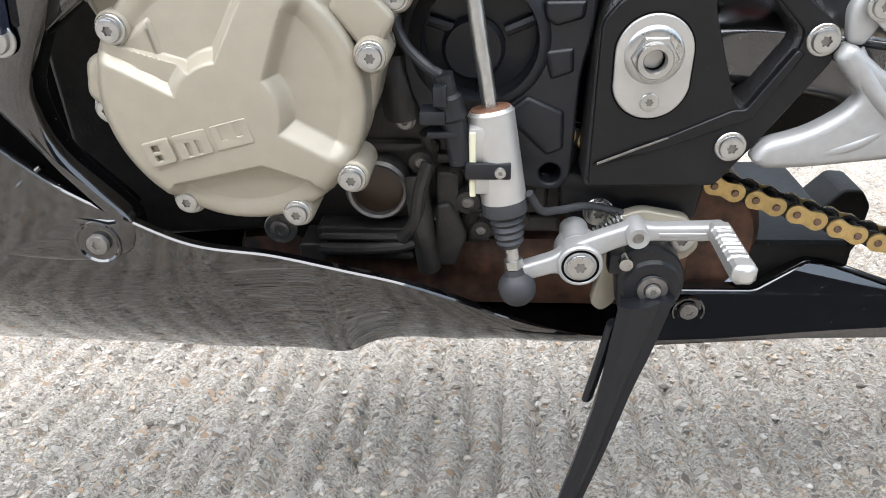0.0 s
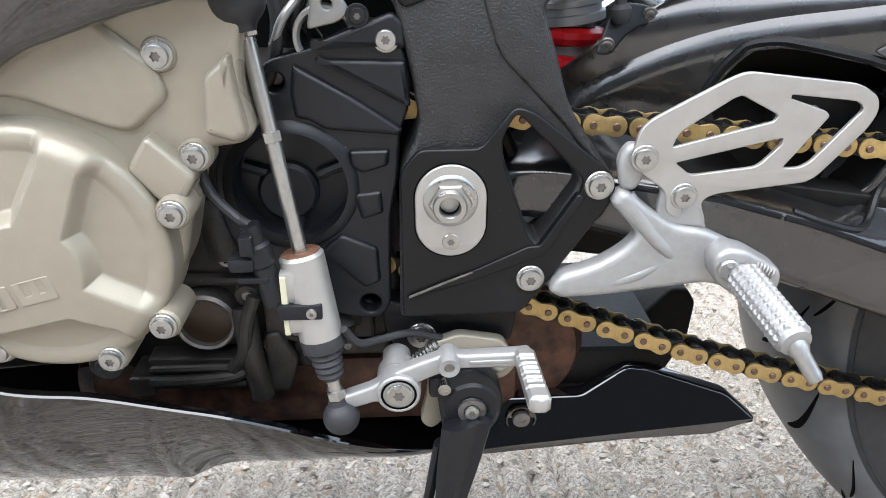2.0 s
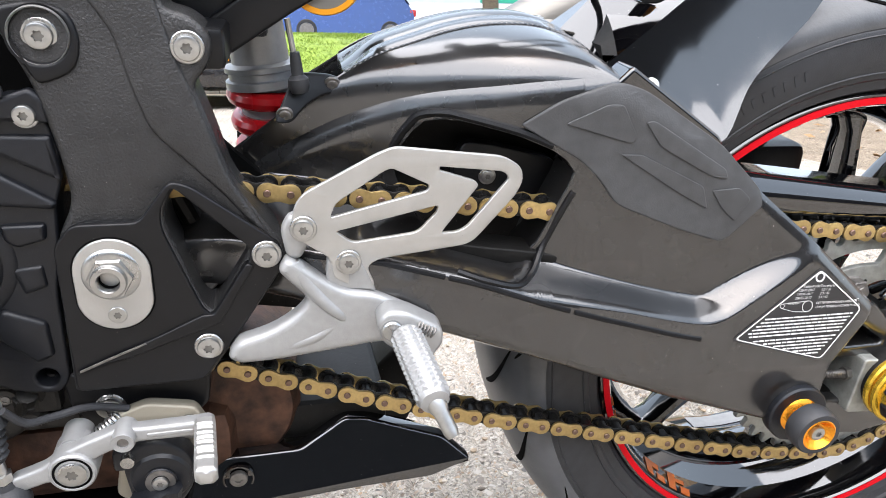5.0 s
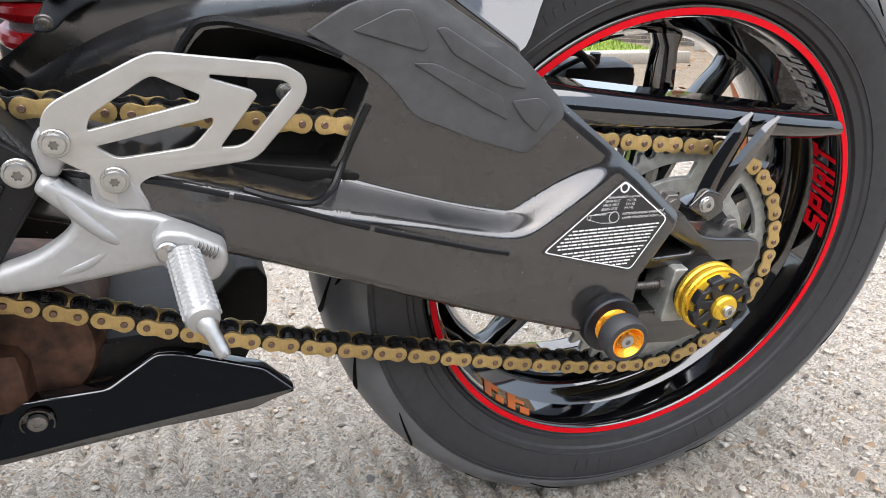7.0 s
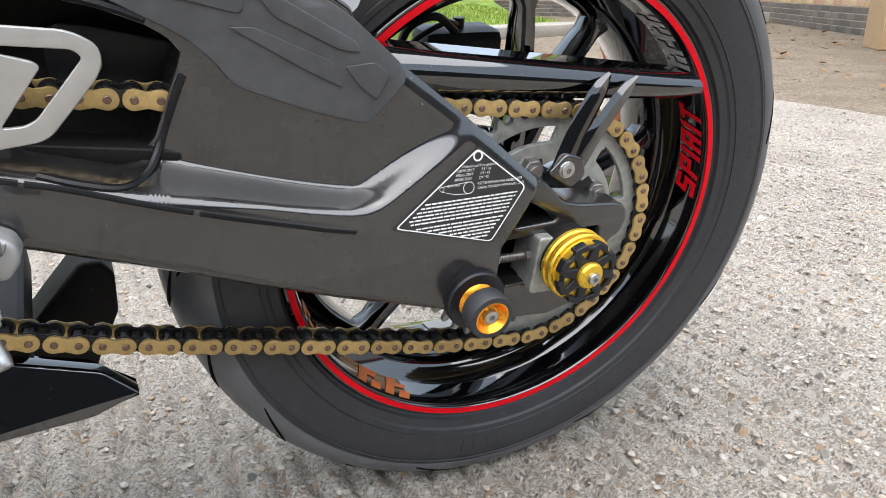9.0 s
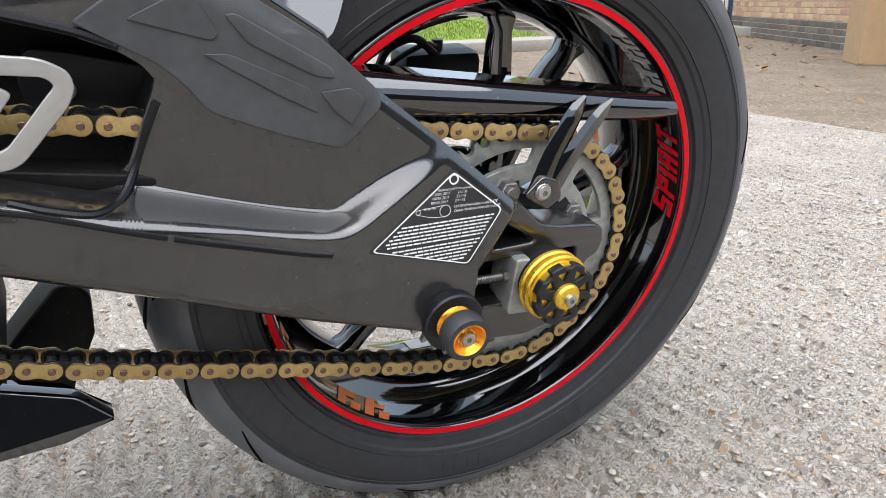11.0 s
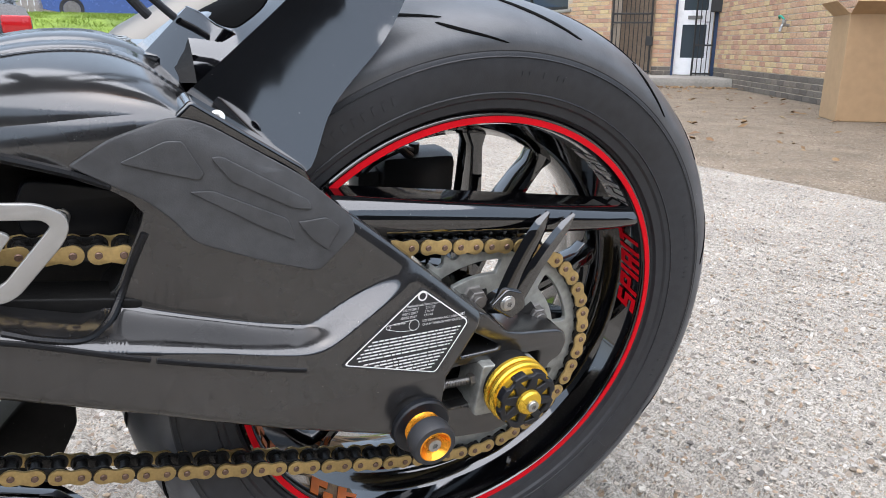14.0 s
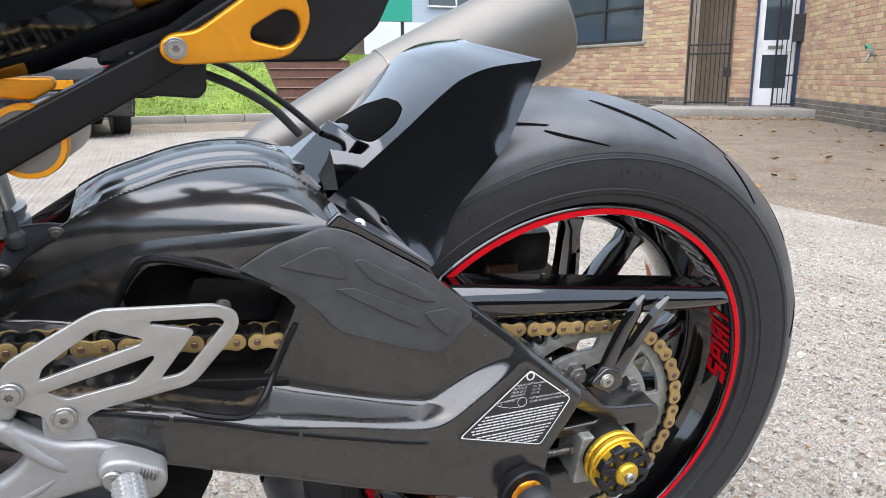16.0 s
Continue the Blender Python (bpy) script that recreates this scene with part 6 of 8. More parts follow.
# ---- fairing ----
def fairing():
    top = easy([(-1.25, 0.31), (-1.10, 0.20), (-0.997, 0.105), (-0.962, 0.068), (-0.927, 0.043), (-0.895, 0.023), (-0.838, 0.008), (-0.794, -0.004), (-0.759, -0.014), (-0.728, -0.028), (-0.693, -0.048), (-0.661, -0.067), (-0.619, -0.088), (-0.595, -0.0965)])
    low = lambda x: lerp_curve([(-1.25, -0.085), (-1.10, -0.093), (-1.015, -0.099), (-0.905, -0.109), (-0.820, -0.1125), (-0.809, -0.1105), (-0.797, -0.103), (-0.787, -0.097), (-0.775, -0.0925), (-0.755, -0.0890), (-0.692, -0.0885), (-0.618, -0.0985), (-0.595, -0.1035)], x)
    lip = easy([(-1.25, -0.2010), (-0.96, -0.2010), (-0.90, -0.1960), (-0.85, -0.1890), (-0.80, -0.1865), (-0.75, -0.183), (-0.70, -0.172), (-0.65, -0.152), (-0.60, -0.128), (-0.595, -0.126)])
    inset = easy([(-1.25, 0.053), (-0.80, 0.053), (-0.70, 0.030), (-0.60, 0.006), (-0.595, 0.006)])
    rows = []
    for x in np.linspace(-1.25, -0.595, 130):
        a, b = low(x), top(x)
        h = max(b - a, 0.004)
        sec = []
        for v in np.linspace(0, 1, 17):
            z = a + h * v
            w = min(1.0, max(0.0, (min(b, 0.004) - z) / max(0.004, min(b, 0.004) - a)))
            sec.append((x, lip(x) + inset(x) * w ** 1.6 - 0.10 * min(0.0, 0.004 - max(z, 0.004)) * -1, z))
        y1 = sec[-1][1]
        k = min(1.0, inset(x) / 0.035) ** 1.5
        sec += [(x, y1 + 0.0012 * k, b + 0.0012 * k), (x, y1 + 0.0060 * k, b + 0.0016 * k), (x, y1 + 0.0072 * k, b - 0.002 * k), (x, y1 + 0.0080 * k, b - 0.022 * k)]
        sec = [(x, 0.02, a - 0.004), (x, sec[0][1] + 0.03, a - 0.002), (x, sec[0][1] + 0.006, a - 0.0012)] + sec
        rows.append(sec)
    fair = part("belly_fairing", loft(rows, ring_closed=False), M_GLOSS, bike, "gloss black belly fairing mirroring the concrete")
    # near-black sheet that paints the dark inside the fairing opening
    part("engine_bay_lining", plate([(-1.25, 0.34), (-1.25, -0.06), (-0.95, -0.09), (-0.60, -0.08), (-0.60, 0.02), (-0.9, 0.05), (-0.93, 0.34)], -0.06, 0.01), M_SHADE_BLACK, fair)
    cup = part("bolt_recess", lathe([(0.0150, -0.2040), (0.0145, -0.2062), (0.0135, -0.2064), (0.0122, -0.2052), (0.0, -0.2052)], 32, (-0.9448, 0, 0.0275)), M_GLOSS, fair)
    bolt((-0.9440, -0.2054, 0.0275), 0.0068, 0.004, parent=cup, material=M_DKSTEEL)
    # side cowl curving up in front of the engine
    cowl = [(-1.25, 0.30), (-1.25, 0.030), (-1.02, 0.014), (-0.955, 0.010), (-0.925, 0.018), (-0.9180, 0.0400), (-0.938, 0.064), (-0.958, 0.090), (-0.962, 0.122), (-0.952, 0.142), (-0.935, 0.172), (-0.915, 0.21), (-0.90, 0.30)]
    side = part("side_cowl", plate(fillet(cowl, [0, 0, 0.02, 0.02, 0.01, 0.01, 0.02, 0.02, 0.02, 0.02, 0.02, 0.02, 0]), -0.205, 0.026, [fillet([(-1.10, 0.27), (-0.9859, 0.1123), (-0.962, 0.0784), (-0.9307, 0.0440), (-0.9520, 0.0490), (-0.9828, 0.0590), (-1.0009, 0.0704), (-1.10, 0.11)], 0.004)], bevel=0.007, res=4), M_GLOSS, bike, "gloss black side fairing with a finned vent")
    # near-black sheet close behind the vent in place of its shaded depth
    part("vent_lining", plate([(-1.10, 0.28), (-0.975, 0.105), (-0.925, 0.040), (-0.985, 0.050), (-1.10, 0.08)], -0.186, 0.004, bevel=0.0), M_SHADE_BLACK, side)
    part("vent_fin", tube([(-0.9905, -0.203, 0.0600), (-0.9800, -0.206, 0.0690), (-0.9670, -0.203, 0.0780)], 0.0034, 10, flat=0.6), M_GLOSS, side)
    bolt((-0.9661, -0.207, 0.1545), 0.008, 0.005, 0.0105, side)
    part("cowl_insert", loft([[(-0.985, -0.214, 0.205), (-0.952, -0.214, 0.205), (-0.952, -0.206, 0.205), (-0.985, -0.206, 0.205)], [(-0.985, -0.214, 0.158), (-0.958, -0.214, 0.158), (-0.958, -0.206, 0.158), (-0.985, -0.206, 0.158)]]), M_BLUEGLOSS, side, "glossy dark blue panel strip")
    # rear end of the belly pan
    tail = [(-0.600, -0.068), (-0.570, -0.066), (-0.496, -0.0655), (-0.470, -0.052), (-0.457, -0.0455), (-0.440, -0.0475), (-0.374, -0.068), (-0.350, -0.0885), (-0.386, -0.098), (-0.46, -0.100), (-0.577, -0.1085), (-0.600, -0.108)]
    tail_bm = plate(fillet(tail, 0.004), -0.122, 0.012, bevel=0.0018)
    for v in tail_bm.verts:
        v.co.y += max(0.0, v.co.z + 0.104) * 0.49
    t = part("pan_tail", tail_bm, M_GLOSS, bike, "black pointed tail of the belly pan")
    part("tail_floor", loft([[(-0.60, -0.118, -0.104), (-0.60, 0.05, -0.118)], [(-0.50, -0.118, -0.102), (-0.50, 0.05, -0.118)], [(-0.386, -0.116, -0.097), (-0.386, -0.02, -0.112)], [(-0.352, -0.114, -0.090), (-0.352, -0.09, -0.092)]], ring_closed=False), M_GLOSS, t)
    cup = part("bolt_recess", lathe([(0.0128, -0.1112), (0.0125, -0.1136), (0.0112, -0.1136), (0.0105, -0.1106), (0.0, -0.1106)], 28, (-0.546, 0, -0.0805)), M_GLOSS, t)
    bolt((-0.546, -0.1116, -0.0800), 0.0072, 0.004, parent=cup, material=M_DKSTEEL)
    # seat side above the engine
    seat = part("frame_cowl", plate(fillet([(-0.95, 0.150), (-0.87, 0.207), (-0.826, 0.232), (-0.770, 0.250), (-0.737, 0.258), (-0.704, 0.274), (-0.685, 0.287), (-0.683, 0.296), (-0.698, 0.304), (-0.745, 0.325), (-0.95, 0.36)], 0.005), -0.198, 0.02, bevel=0.005), M_GLOSS, bike, "gloss black tank side cowl")


fairing()


# ---- hugger, chain guard, exhaust, shock, subframe ----
def rear_body():
    # chain guard: a channel over the chain, with a forked brace
    rows = []
    for u in np.linspace(0, 1, 14):
        x = -0.150 + 0.316 * u
        zt, zb = 0.1735 - 0.0405 * u, 0.1360 - 0.0250 * u + 0.012 * max(0, u - 0.9) * 10 * 0.3
        y = -0.112 + 0.004 * u
        hh = zt - zb
        rows.append([(x, y + 0.002, zb), (x, y - 0.0025, zb + hh * 0.15), (x, y - 0.0048, zb + hh * 0.34), (x - 0.001, y - 0.0050, zb + hh * 0.52), (x - 0.001, y - 0.0028, zb + hh * 0.70), (x - 0.002, y + 0.0020, zb + hh * 0.86), (x - 0.002, y + 0.0085, zt - 0.0005), (x - 0.002, y + 0.010, zt), (x - 0.002, y + 0.034, zt + 0.001), (x - 0.002, y + 0.034, zt - 0.002), (x - 0.001, y + 0.006, zt - 0.004), (x, y + 0.003, zb)])
    guard = part("chain_guard", loft(rows), M_GLOSS, bike, "gloss black chain guard with a forked brace")
    def blade(a, b, w0, w1, y0, y1):
        rows = []
        for u in np.linspace(0, 1, 9):
            cxz = (a[0] + (b[0] - a[0]) * u - 0.004 * math.sin(math.pi * u), a[1] + (b[1] - a[1]) * u)
            d = Vector((b[0] - a[0], b[1] - a[1])).normalized()
            n = Vector((-d.y, d.x)) * (w0 + (w1 - w0) * u) * (1.0 if u < 0.85 else (1.0 - u) / 0.15 * 0.8 + 0.2)
            y = y0 + (y1 - y0) * u
            rows.append([(cxz[0] + n.x, y + 0.002, cxz[1] + n.y), (cxz[0] + n.x * 0.3, y - 0.0008, cxz[1] + n.y * 0.3), (cxz[0] - n.x, y + 0.001, cxz[1] - n.y), (cxz[0], y + 0.006, cxz[1])])
        return loft(rows)
    part("brace", blade((-0.006, 0.072), (0.052, 0.1450), 0.0125, 0.0085, -0.150, -0.119), M_GLOSS, guard)
    part("brace", blade((0.006, 0.068), (0.080, 0.1410), 0.0100, 0.0070, -0.147, -0.121), M_GLOSS, guard)
    part("brace_foot", plate(fillet([(-0.020, 0.074), (-0.004, 0.090), (0.014, 0.084), (0.018, 0.068), (0.004, 0.058)], 0.004), -0.151, 0.007, bevel=0.002), M_GLOSS, guard)
    bolt((-0.003, -0.151, 0.0765), 0.0062, 0.004, 0.0075, guard)
    # rear hugger: wraps the tyre in front and above
    uu = [0, 0.15, 0.3, 0.45, 0.65, 0.85, 1.0]
    curve2 = lambda pts: (easy([(u, p[0]) for u, p in zip(uu, pts)]), easy([(u, p[1]) for u, p in zip(uu, pts)]))
    low_x, low_z = curve2([(-0.257, 0.255), (-0.217, 0.229), (-0.180, 0.200), (-0.156, 0.246), (-0.113, 0.299), (-0.088, 0.342), (-0.074, 0.368)])
    near_z = easy([(-0.275, 0.2255), (-0.2542, 0.2456), (-0.2216, 0.2775), (-0.1875, 0.3108), (-0.158, 0.3405), (-0.1465, 0.3505), (-0.134, 0.3570), (-0.0759, 0.3693)])
    crown = easy([(-0.275, 0.046), (-0.255, 0.039), (-0.235, 0.030), (-0.200, 0.013), (-0.160, 0.006), (-0.07, 0.003)])
    half_w = lambda x: lerp_curve([(-0.275, 0.054), (-0.2216, 0.0675), (-0.15, 0.081), (-0.075, 0.090)], x)
    top_of = lambda x, y: near_z(x) + crown(x) * (1 - abs(y / half_w(x)) ** 2.4)
    rows = []
    for x in np.linspace(-0.244, -0.074, 44):
        rows.append([(x + 0.030 * max(0.0, (x + 0.15) / 0.076) * (1 - abs(v) ** 1.5) * -1, v * half_w(x), top_of(x, v * half_w(x))) for v in np.linspace(-1, 1, 25)])
    hug = part("rear_hugger", loft(rows, ring_closed=False), M_GLOSS, bike, "gloss black rear wheel hugger with a pocket on top")
    for s in (1, -1):
        rows_s = []
        for u in np.linspace(0, 1, 40):
            cx = -0.262 + 0.1861 * u
            c = Vector((cx, near_z(cx)))
            l = Vector((-0.262, 0.2390)).lerp(Vector((-0.183, 0.1985)), u / 0.3) if u < 0.3 else Vector((low_x(0.3 + 0.68 * (u - 0.3) / 0.7), low_z(0.3 + 0.68 * (u - 0.3) / 0.7)))
            ring = []
            for t, off in [(k / 14, 0.0) for k in range(15)] + [(1 - k / 14, 0.0028) for k in range(15)]:
                p = c.lerp(l, t)
                drop = (p - c).length
                out = half_w(cx) + 0.36 * drop + (2.0 - 1.2 * u) * drop * drop
                ring.append((p.x, s * (-out + off), p.y))
            rows_s.append(ring)
        part("side_panel", loft(rows_s), M_GLOSS, hug)

    def on_top(outline, lift, thick):
        """A piece lying on the hugger's back, its outline seen from above."""
        ring = fillet(outline, 0.005)
        c = (sum(p[0] for p in ring) / len(ring), sum(p[1] for p in ring) / len(ring))
        rows = [[(x, y, top_of(x, y) - thick) for x, y in ring]]
        for k in (1.0, 0.97, 0.7, 0.4, 0.1):
            rows.append([(c[0] + (x - c[0]) * k, c[1] + (y - c[1]) * k, top_of(c[0] + (x - c[0]) * k, c[1] + (y - c[1]) * k) + lift) for x, y in ring])
        return loft(rows)
    # no recess here: a near-black patch on top gives the pocket's shade
    part("hugger_pocket", on_top([(-0.2292, 0.020), (-0.2012, 0.0233), (-0.1859, -0.0032), (-0.1826, -0.0323), (-0.1838, -0.0464), (-0.1932, -0.0578), (-0.2126, -0.0548), (-0.2274, -0.0316)], 0.0010, 0.002), M_SHADE_BLACK, hug, "black patch painted for the shade of a pocket")
    # raised ramp in front of the pocket: a long face, a side facet, its top edge sharp
    lift = lambda x, y, d: (x, y, top_of(x, min(y, half_w(x))) + d)
    mouth = [lift(-0.2370, 0.020, 0.0), (-0.2405, -0.0060, 0.3030), (-0.2340, -0.0260, 0.3015), (-0.2250, -0.0430, 0.2950), (-0.2160, -0.0570, 0.2925), lift(-0.2120, -0.0610, -0.002)]
    throat = [(-0.2780, 0.012, 0.2700), (-0.2740, -0.0060, 0.2680), (-0.2680, -0.0260, 0.2570), (-0.2610, -0.0430, 0.2480), (-0.2575, -0.0500, 0.2470), (-0.2530, -0.0550, 0.2450)]
    part("pocket_ramp", loft([throat, mouth, [(x + 0.005, y + 0.001, z - 0.012) for x, y, z in mouth]], ring_closed=False), M_GLOSS, hug)
    part("ramp_edge", tube(mouth[1:5], 0.0008, 6, False), M_GLOSS, hug)
    part("hugger_foot", merge(plate(fillet([(-0.270, 0.246), (-0.258, 0.258), (-0.180, 0.206), (-0.172, 0.190), (-0.184, 0.189), (-0.262, 0.240)], 0.003), -0.124, 0.03, bevel=0.003)), M_GLOSS, hug)
    bolt((-0.240, -0.118, 0.2440), 0.0040, 0.0025, 0.0052, hug, None, (-40, 0, 0))
    part("hugger_front", loft([rows[0], [(x - 0.012, y * 0.97, min(z, 0.262)) for x, y, z in rows[0]], [(x - 0.004, y * 0.95, 0.236) for x, y, z in rows[0]]], ring_closed=False), M_DARK, hug)
    tab = part("hugger_tab", loft([[(-0.300, 0.030, 0.2680), (-0.300, 0.030, 0.2715), (-0.296, -0.020, 0.2725), (-0.296, -0.020, 0.2690)], [(-0.270, 0.028, 0.2690), (-0.270, 0.028, 0.2725), (-0.266, -0.020, 0.2675), (-0.266, -0.020, 0.2640)], [(-0.252, 0.020, 0.2580), (-0.252, 0.020, 0.2620), (-0.256, -0.026, 0.2575), (-0.256, -0.026, 0.2535)]]), M_GLOSS, hug)
    bolt((-0.289, 0.014, 0.2735), 0.0055, 0.003, 0.0075, tab, None, (-90, 0, 0))
    part("bowden_cable", tube([(-0.455, -0.06, 0.372), (-0.40, -0.055, 0.366), (-0.345, -0.05, 0.352), (-0.300, -0.045, 0.328), (-0.272, -0.04, 0.300)], 0.0036, 10), M_RUBBER, bike, "black cable running to the rear wheel hugger")
    part("brake_hose", tube([(-0.455, -0.04, 0.378), (-0.39, -0.03, 0.372), (-0.33, -0.02, 0.355), (-0.285, -0.015, 0.325), (-0.25, -0.01, 0.295)], 0.0030, 10), M_RUBBER, bike, "black hose running to the rear wheel hugger")
    # silencer on the far side
    rows = []
    p0, p1 = Vector((-0.30, 0.155, 0.20)), Vector((0.085, 0.180, 0.385))
    d = (p1 - p0).normalized()
    w = d.cross(Vector((0, 1, 0))).normalized()
    q = w.cross(d)
    for u, s in ((0, 0.6), (0.10, 0.8), (0.45, 0.98), (0.47, 1.0), (0.95, 1.02), (0.985, 0.98), (1.0, 0.86), (1.0, 0.6)):
        c = p0.lerp(p1, u)
        rows.append([c + (w * math.cos(t) * 0.062 + q * math.sin(t) * 0.050) * s for t in np.linspace(0, 2 * math.pi, 33)[:-1]])
    sil = part("silencer", loft(rows), M_TITAN, bike, "matt titanium silencer on the far side")
    part("silencer_band", loft([[c + (w * math.cos(t) * 0.0628 + q * math.sin(t) * 0.0508) for t in np.linspace(0, 2 * math.pi, 33)[:-1]] for c in (p0.lerp(p1, 0.465), p0.lerp(p1, 0.472))]), M_DKSTEEL, sil)
    # shock absorber with red spring
    ax = Vector((-0.10, 0, 0.95)).normalized()
    c0 = Vector((-0.517, -0.004, 0.2190))
    shock = part("shock_absorber", lathe([(0.0, -0.06), (0.021, -0.06), (0.021, 0.0), (0.0295, 0.002), (0.0295, 0.008), (0.0265, 0.009), (0.0265, 0.014), (0.0290, 0.015), (0.0290, 0.019), (0.0225, 0.021), (0.0215, 0.075), (0.018, 0.08), (0.0, 0.08)], 40, c0, ax), M_SILVER, bike, "shock absorber with a red coil spring")
    turns = []
    s1 = ax.cross(Vector((0, 1, 0))).normalized()
    s2 = ax.cross(s1)
    for i in range(140):
        t = i / 139
        ang = t * 2 * math.pi * 4.5
        turns.append(c0 - ax * (0.002 + 0.098 * t) + (s1 * math.cos(ang) + s2 * math.sin(ang)) * 0.0235)
    part("coil_spring", tube(turns, 0.0075, 10, False), M_REDSPRING, shock, "red coil spring")
    # reservoir with its gold cap ring
    res = part("shock_reservoir", lathe([(0.0, -0.075), (0.0235, -0.075), (0.0235, -0.060), (0.024, -0.02), (0.024, 0.02), (0.0, 0.02)], 40, (-0.462, 0, 0.302), (0.12, 1, -0.1)), M_TITAN, bike, "silver shock reservoir with a gold ring")
    part("gold_ring", lathe([(0.0225, -0.0755), (0.0262, -0.0755), (0.0268, -0.074), (0.0268, -0.066), (0.024, -0.065)], 44, (-0.462, 0, 0.302), (0.12, 1, -0.1)), M_YELLOW, res)
    # ride height sensor rod on the arm
    rod = part("sensor_rod", tube([(-0.4968, -0.062, 0.2790), (-0.4915, -0.062, 0.2440)], 0.0022, 10, False), M_STEEL, bike, "thin steel sensor rod with a black ball joint")
    part("rod_boot", lathe([(0.0, 0.0), (0.0036, 0.0), (0.0042, 0.008), (0.0044, 0.016), (0.0075, 0.019), (0.0080, 0.024), (0.0060, 0.029), (0.0, 0.030)], 20, (-0.4925, -0.064, 0.2560), (0.10, 0, -1)), M_RUBBER, rod)
    def tri_plate(bm):
        for v in bm.verts:
            v.co.y += 0.010 * (v.co.x + 0.483) / 0.018 + 0.45 * (v.co.z - 0.222)
        return bm
    part("rod_bracket", tri_plate(plate(fillet([(-0.5090, 0.2080), (-0.5000, 0.2265), (-0.4935, 0.2400), (-0.4830, 0.2390), (-0.4690, 0.2370), (-0.4580, 0.2330), (-0.4600, 0.2240), (-0.4740, 0.2225), (-0.4850, 0.2175), (-0.4970, 0.2065)], 0.004), -0.060, 0.006, bevel=0.002)), M_SATIN, rod)
    for x, z, y in ((-0.5011, 0.2139, -0.0735), (-0.4655, 0.2306, -0.0470)):
        bolt((x, y, z), 0.0042, 0.0035, 0.0060, rod, M_DKSTEEL, (24, 0, 0))
    # subframe rail and seat undertray
    rail = part("subframe_rail", plate(fillet([(-0.560, 0.262), (-0.553, 0.277), (-0.486, 0.322), (-0.378, 0.379), (-0.20, 0.49), (-0.165, 0.49), (-0.308, 0.407), (-0.359, 0.363), (-0.400, 0.338), (-0.492, 0.285), (-0.536, 0.256)], 0.003), -0.080, 0.020, bevel=0.003), M_SATIN, bike, "satin black subframe rail")
    part("rail_clamp", block(-0.566, -0.535, -0.128, -0.07, 0.254, 0.280, 0.004), M_SATIN, rail)
    tray = part("seat_tray", plate(fillet([(-0.42, 0.36), (-0.345, 0.362), (-0.243, 0.363), (-0.211, 0.390), (-0.195, 0.425), (-0.18, 0.50), (-0.42, 0.50)], 0.004), -0.062, 0.022, bevel=0.004), M_PLASTIC, bike, "black seat undertray")
    part("tray_box", plate(fillet([(-0.40, 0.340), (-0.352, 0.336), (-0.346, 0.342), (-0.345, 0.368), (-0.40, 0.372)], 0.003), -0.066, 0.03, bevel=0.003), M_PLASTIC, tray)
    part("tray_boss", lathe([(0.0, -0.005), (0.010, -0.004), (0.012, 0.0), (0.012, 0.006)], 20, (-0.392, -0.03, 0.3365), (0, 0, 1)), M_PLASTIC, tray)
    seat = part("seat_cowl", loft([[(-0.75, -0.062, 0.300), (-0.75, -0.096, 0.36), (-0.75, -0.09, 0.46)], [(-0.52, -0.062, 0.345), (-0.52, -0.096, 0.385), (-0.52, -0.08, 0.47)], [(-0.455, -0.062, 0.356), (-0.455, -0.096, 0.395), (-0.455, -0.08, 0.47)], [(-0.37, -0.062, 0.389), (-0.37, -0.088, 0.43), (-0.37, -0.08, 0.49)], [(-0.28, -0.062, 0.452), (-0.28, -0.075, 0.49), (-0.28, -0.07, 0.52)]]), M_GLOSS, bike, "gloss black seat cowl")
    part("cowl_underside", loft([[(-0.60, -0.055, 0.33), (-0.60, -0.035, 0.33), (-0.60, -0.025, 0.42), (-0.60, -0.055, 0.42)], [(-0.44, -0.055, 0.372), (-0.44, -0.035, 0.372), (-0.44, -0.025, 0.43), (-0.44, -0.055, 0.43)], [(-0.40, -0.055, 0.380), (-0.40, -0.035, 0.380), (-0.40, -0.025, 0.44), (-0.40, -0.055, 0.44)]]), M_PLASTIC, seat)
    part("yellow_tab", plate(fillet([(-0.50, 0.339), (-0.465, 0.3355), (-0.448, 0.345), (-0.450, 0.352), (-0.50, 0.352)], 0.003), -0.060, 0.01, bevel=0.002), M_YELLOW, seat, "yellow plastic tab under the seat")
    hook = part("tie_down_bracket", plate(fillet([(-0.3775, 0.373), (-0.3765, 0.381), (-0.369, 0.3865), (-0.352, 0.3885), (-0.320, 0.411), (-0.306, 0.422), (-0.285, 0.424), (-0.273, 0.413), (-0.2705, 0.398), (-0.276, 0.384), (-0.288, 0.3705), (-0.316, 0.3675), (-0.360, 0.3652), (-0.371, 0.366)], [0.005, 0.005, 0.005, 0.006, 0.01, 0.006, 0.008, 0.008, 0.01, 0.01, 0.008, 0.01, 0.005, 0.005]), -0.092, 0.012,
                                         [fillet([(-0.315, 0.383), (-0.314, 0.392), (-0.292, 0.4055), (-0.281, 0.403), (-0.2775, 0.391), (-0.283, 0.381), (-0.292, 0.3775)], 0.005)], 0.0025, 3), M_YELLOW, bike, "gold anodised tie-down bracket")
    bolt((-0.3665, -0.092, 0.377), 0.0062, 0.003, 0.0078, hook)
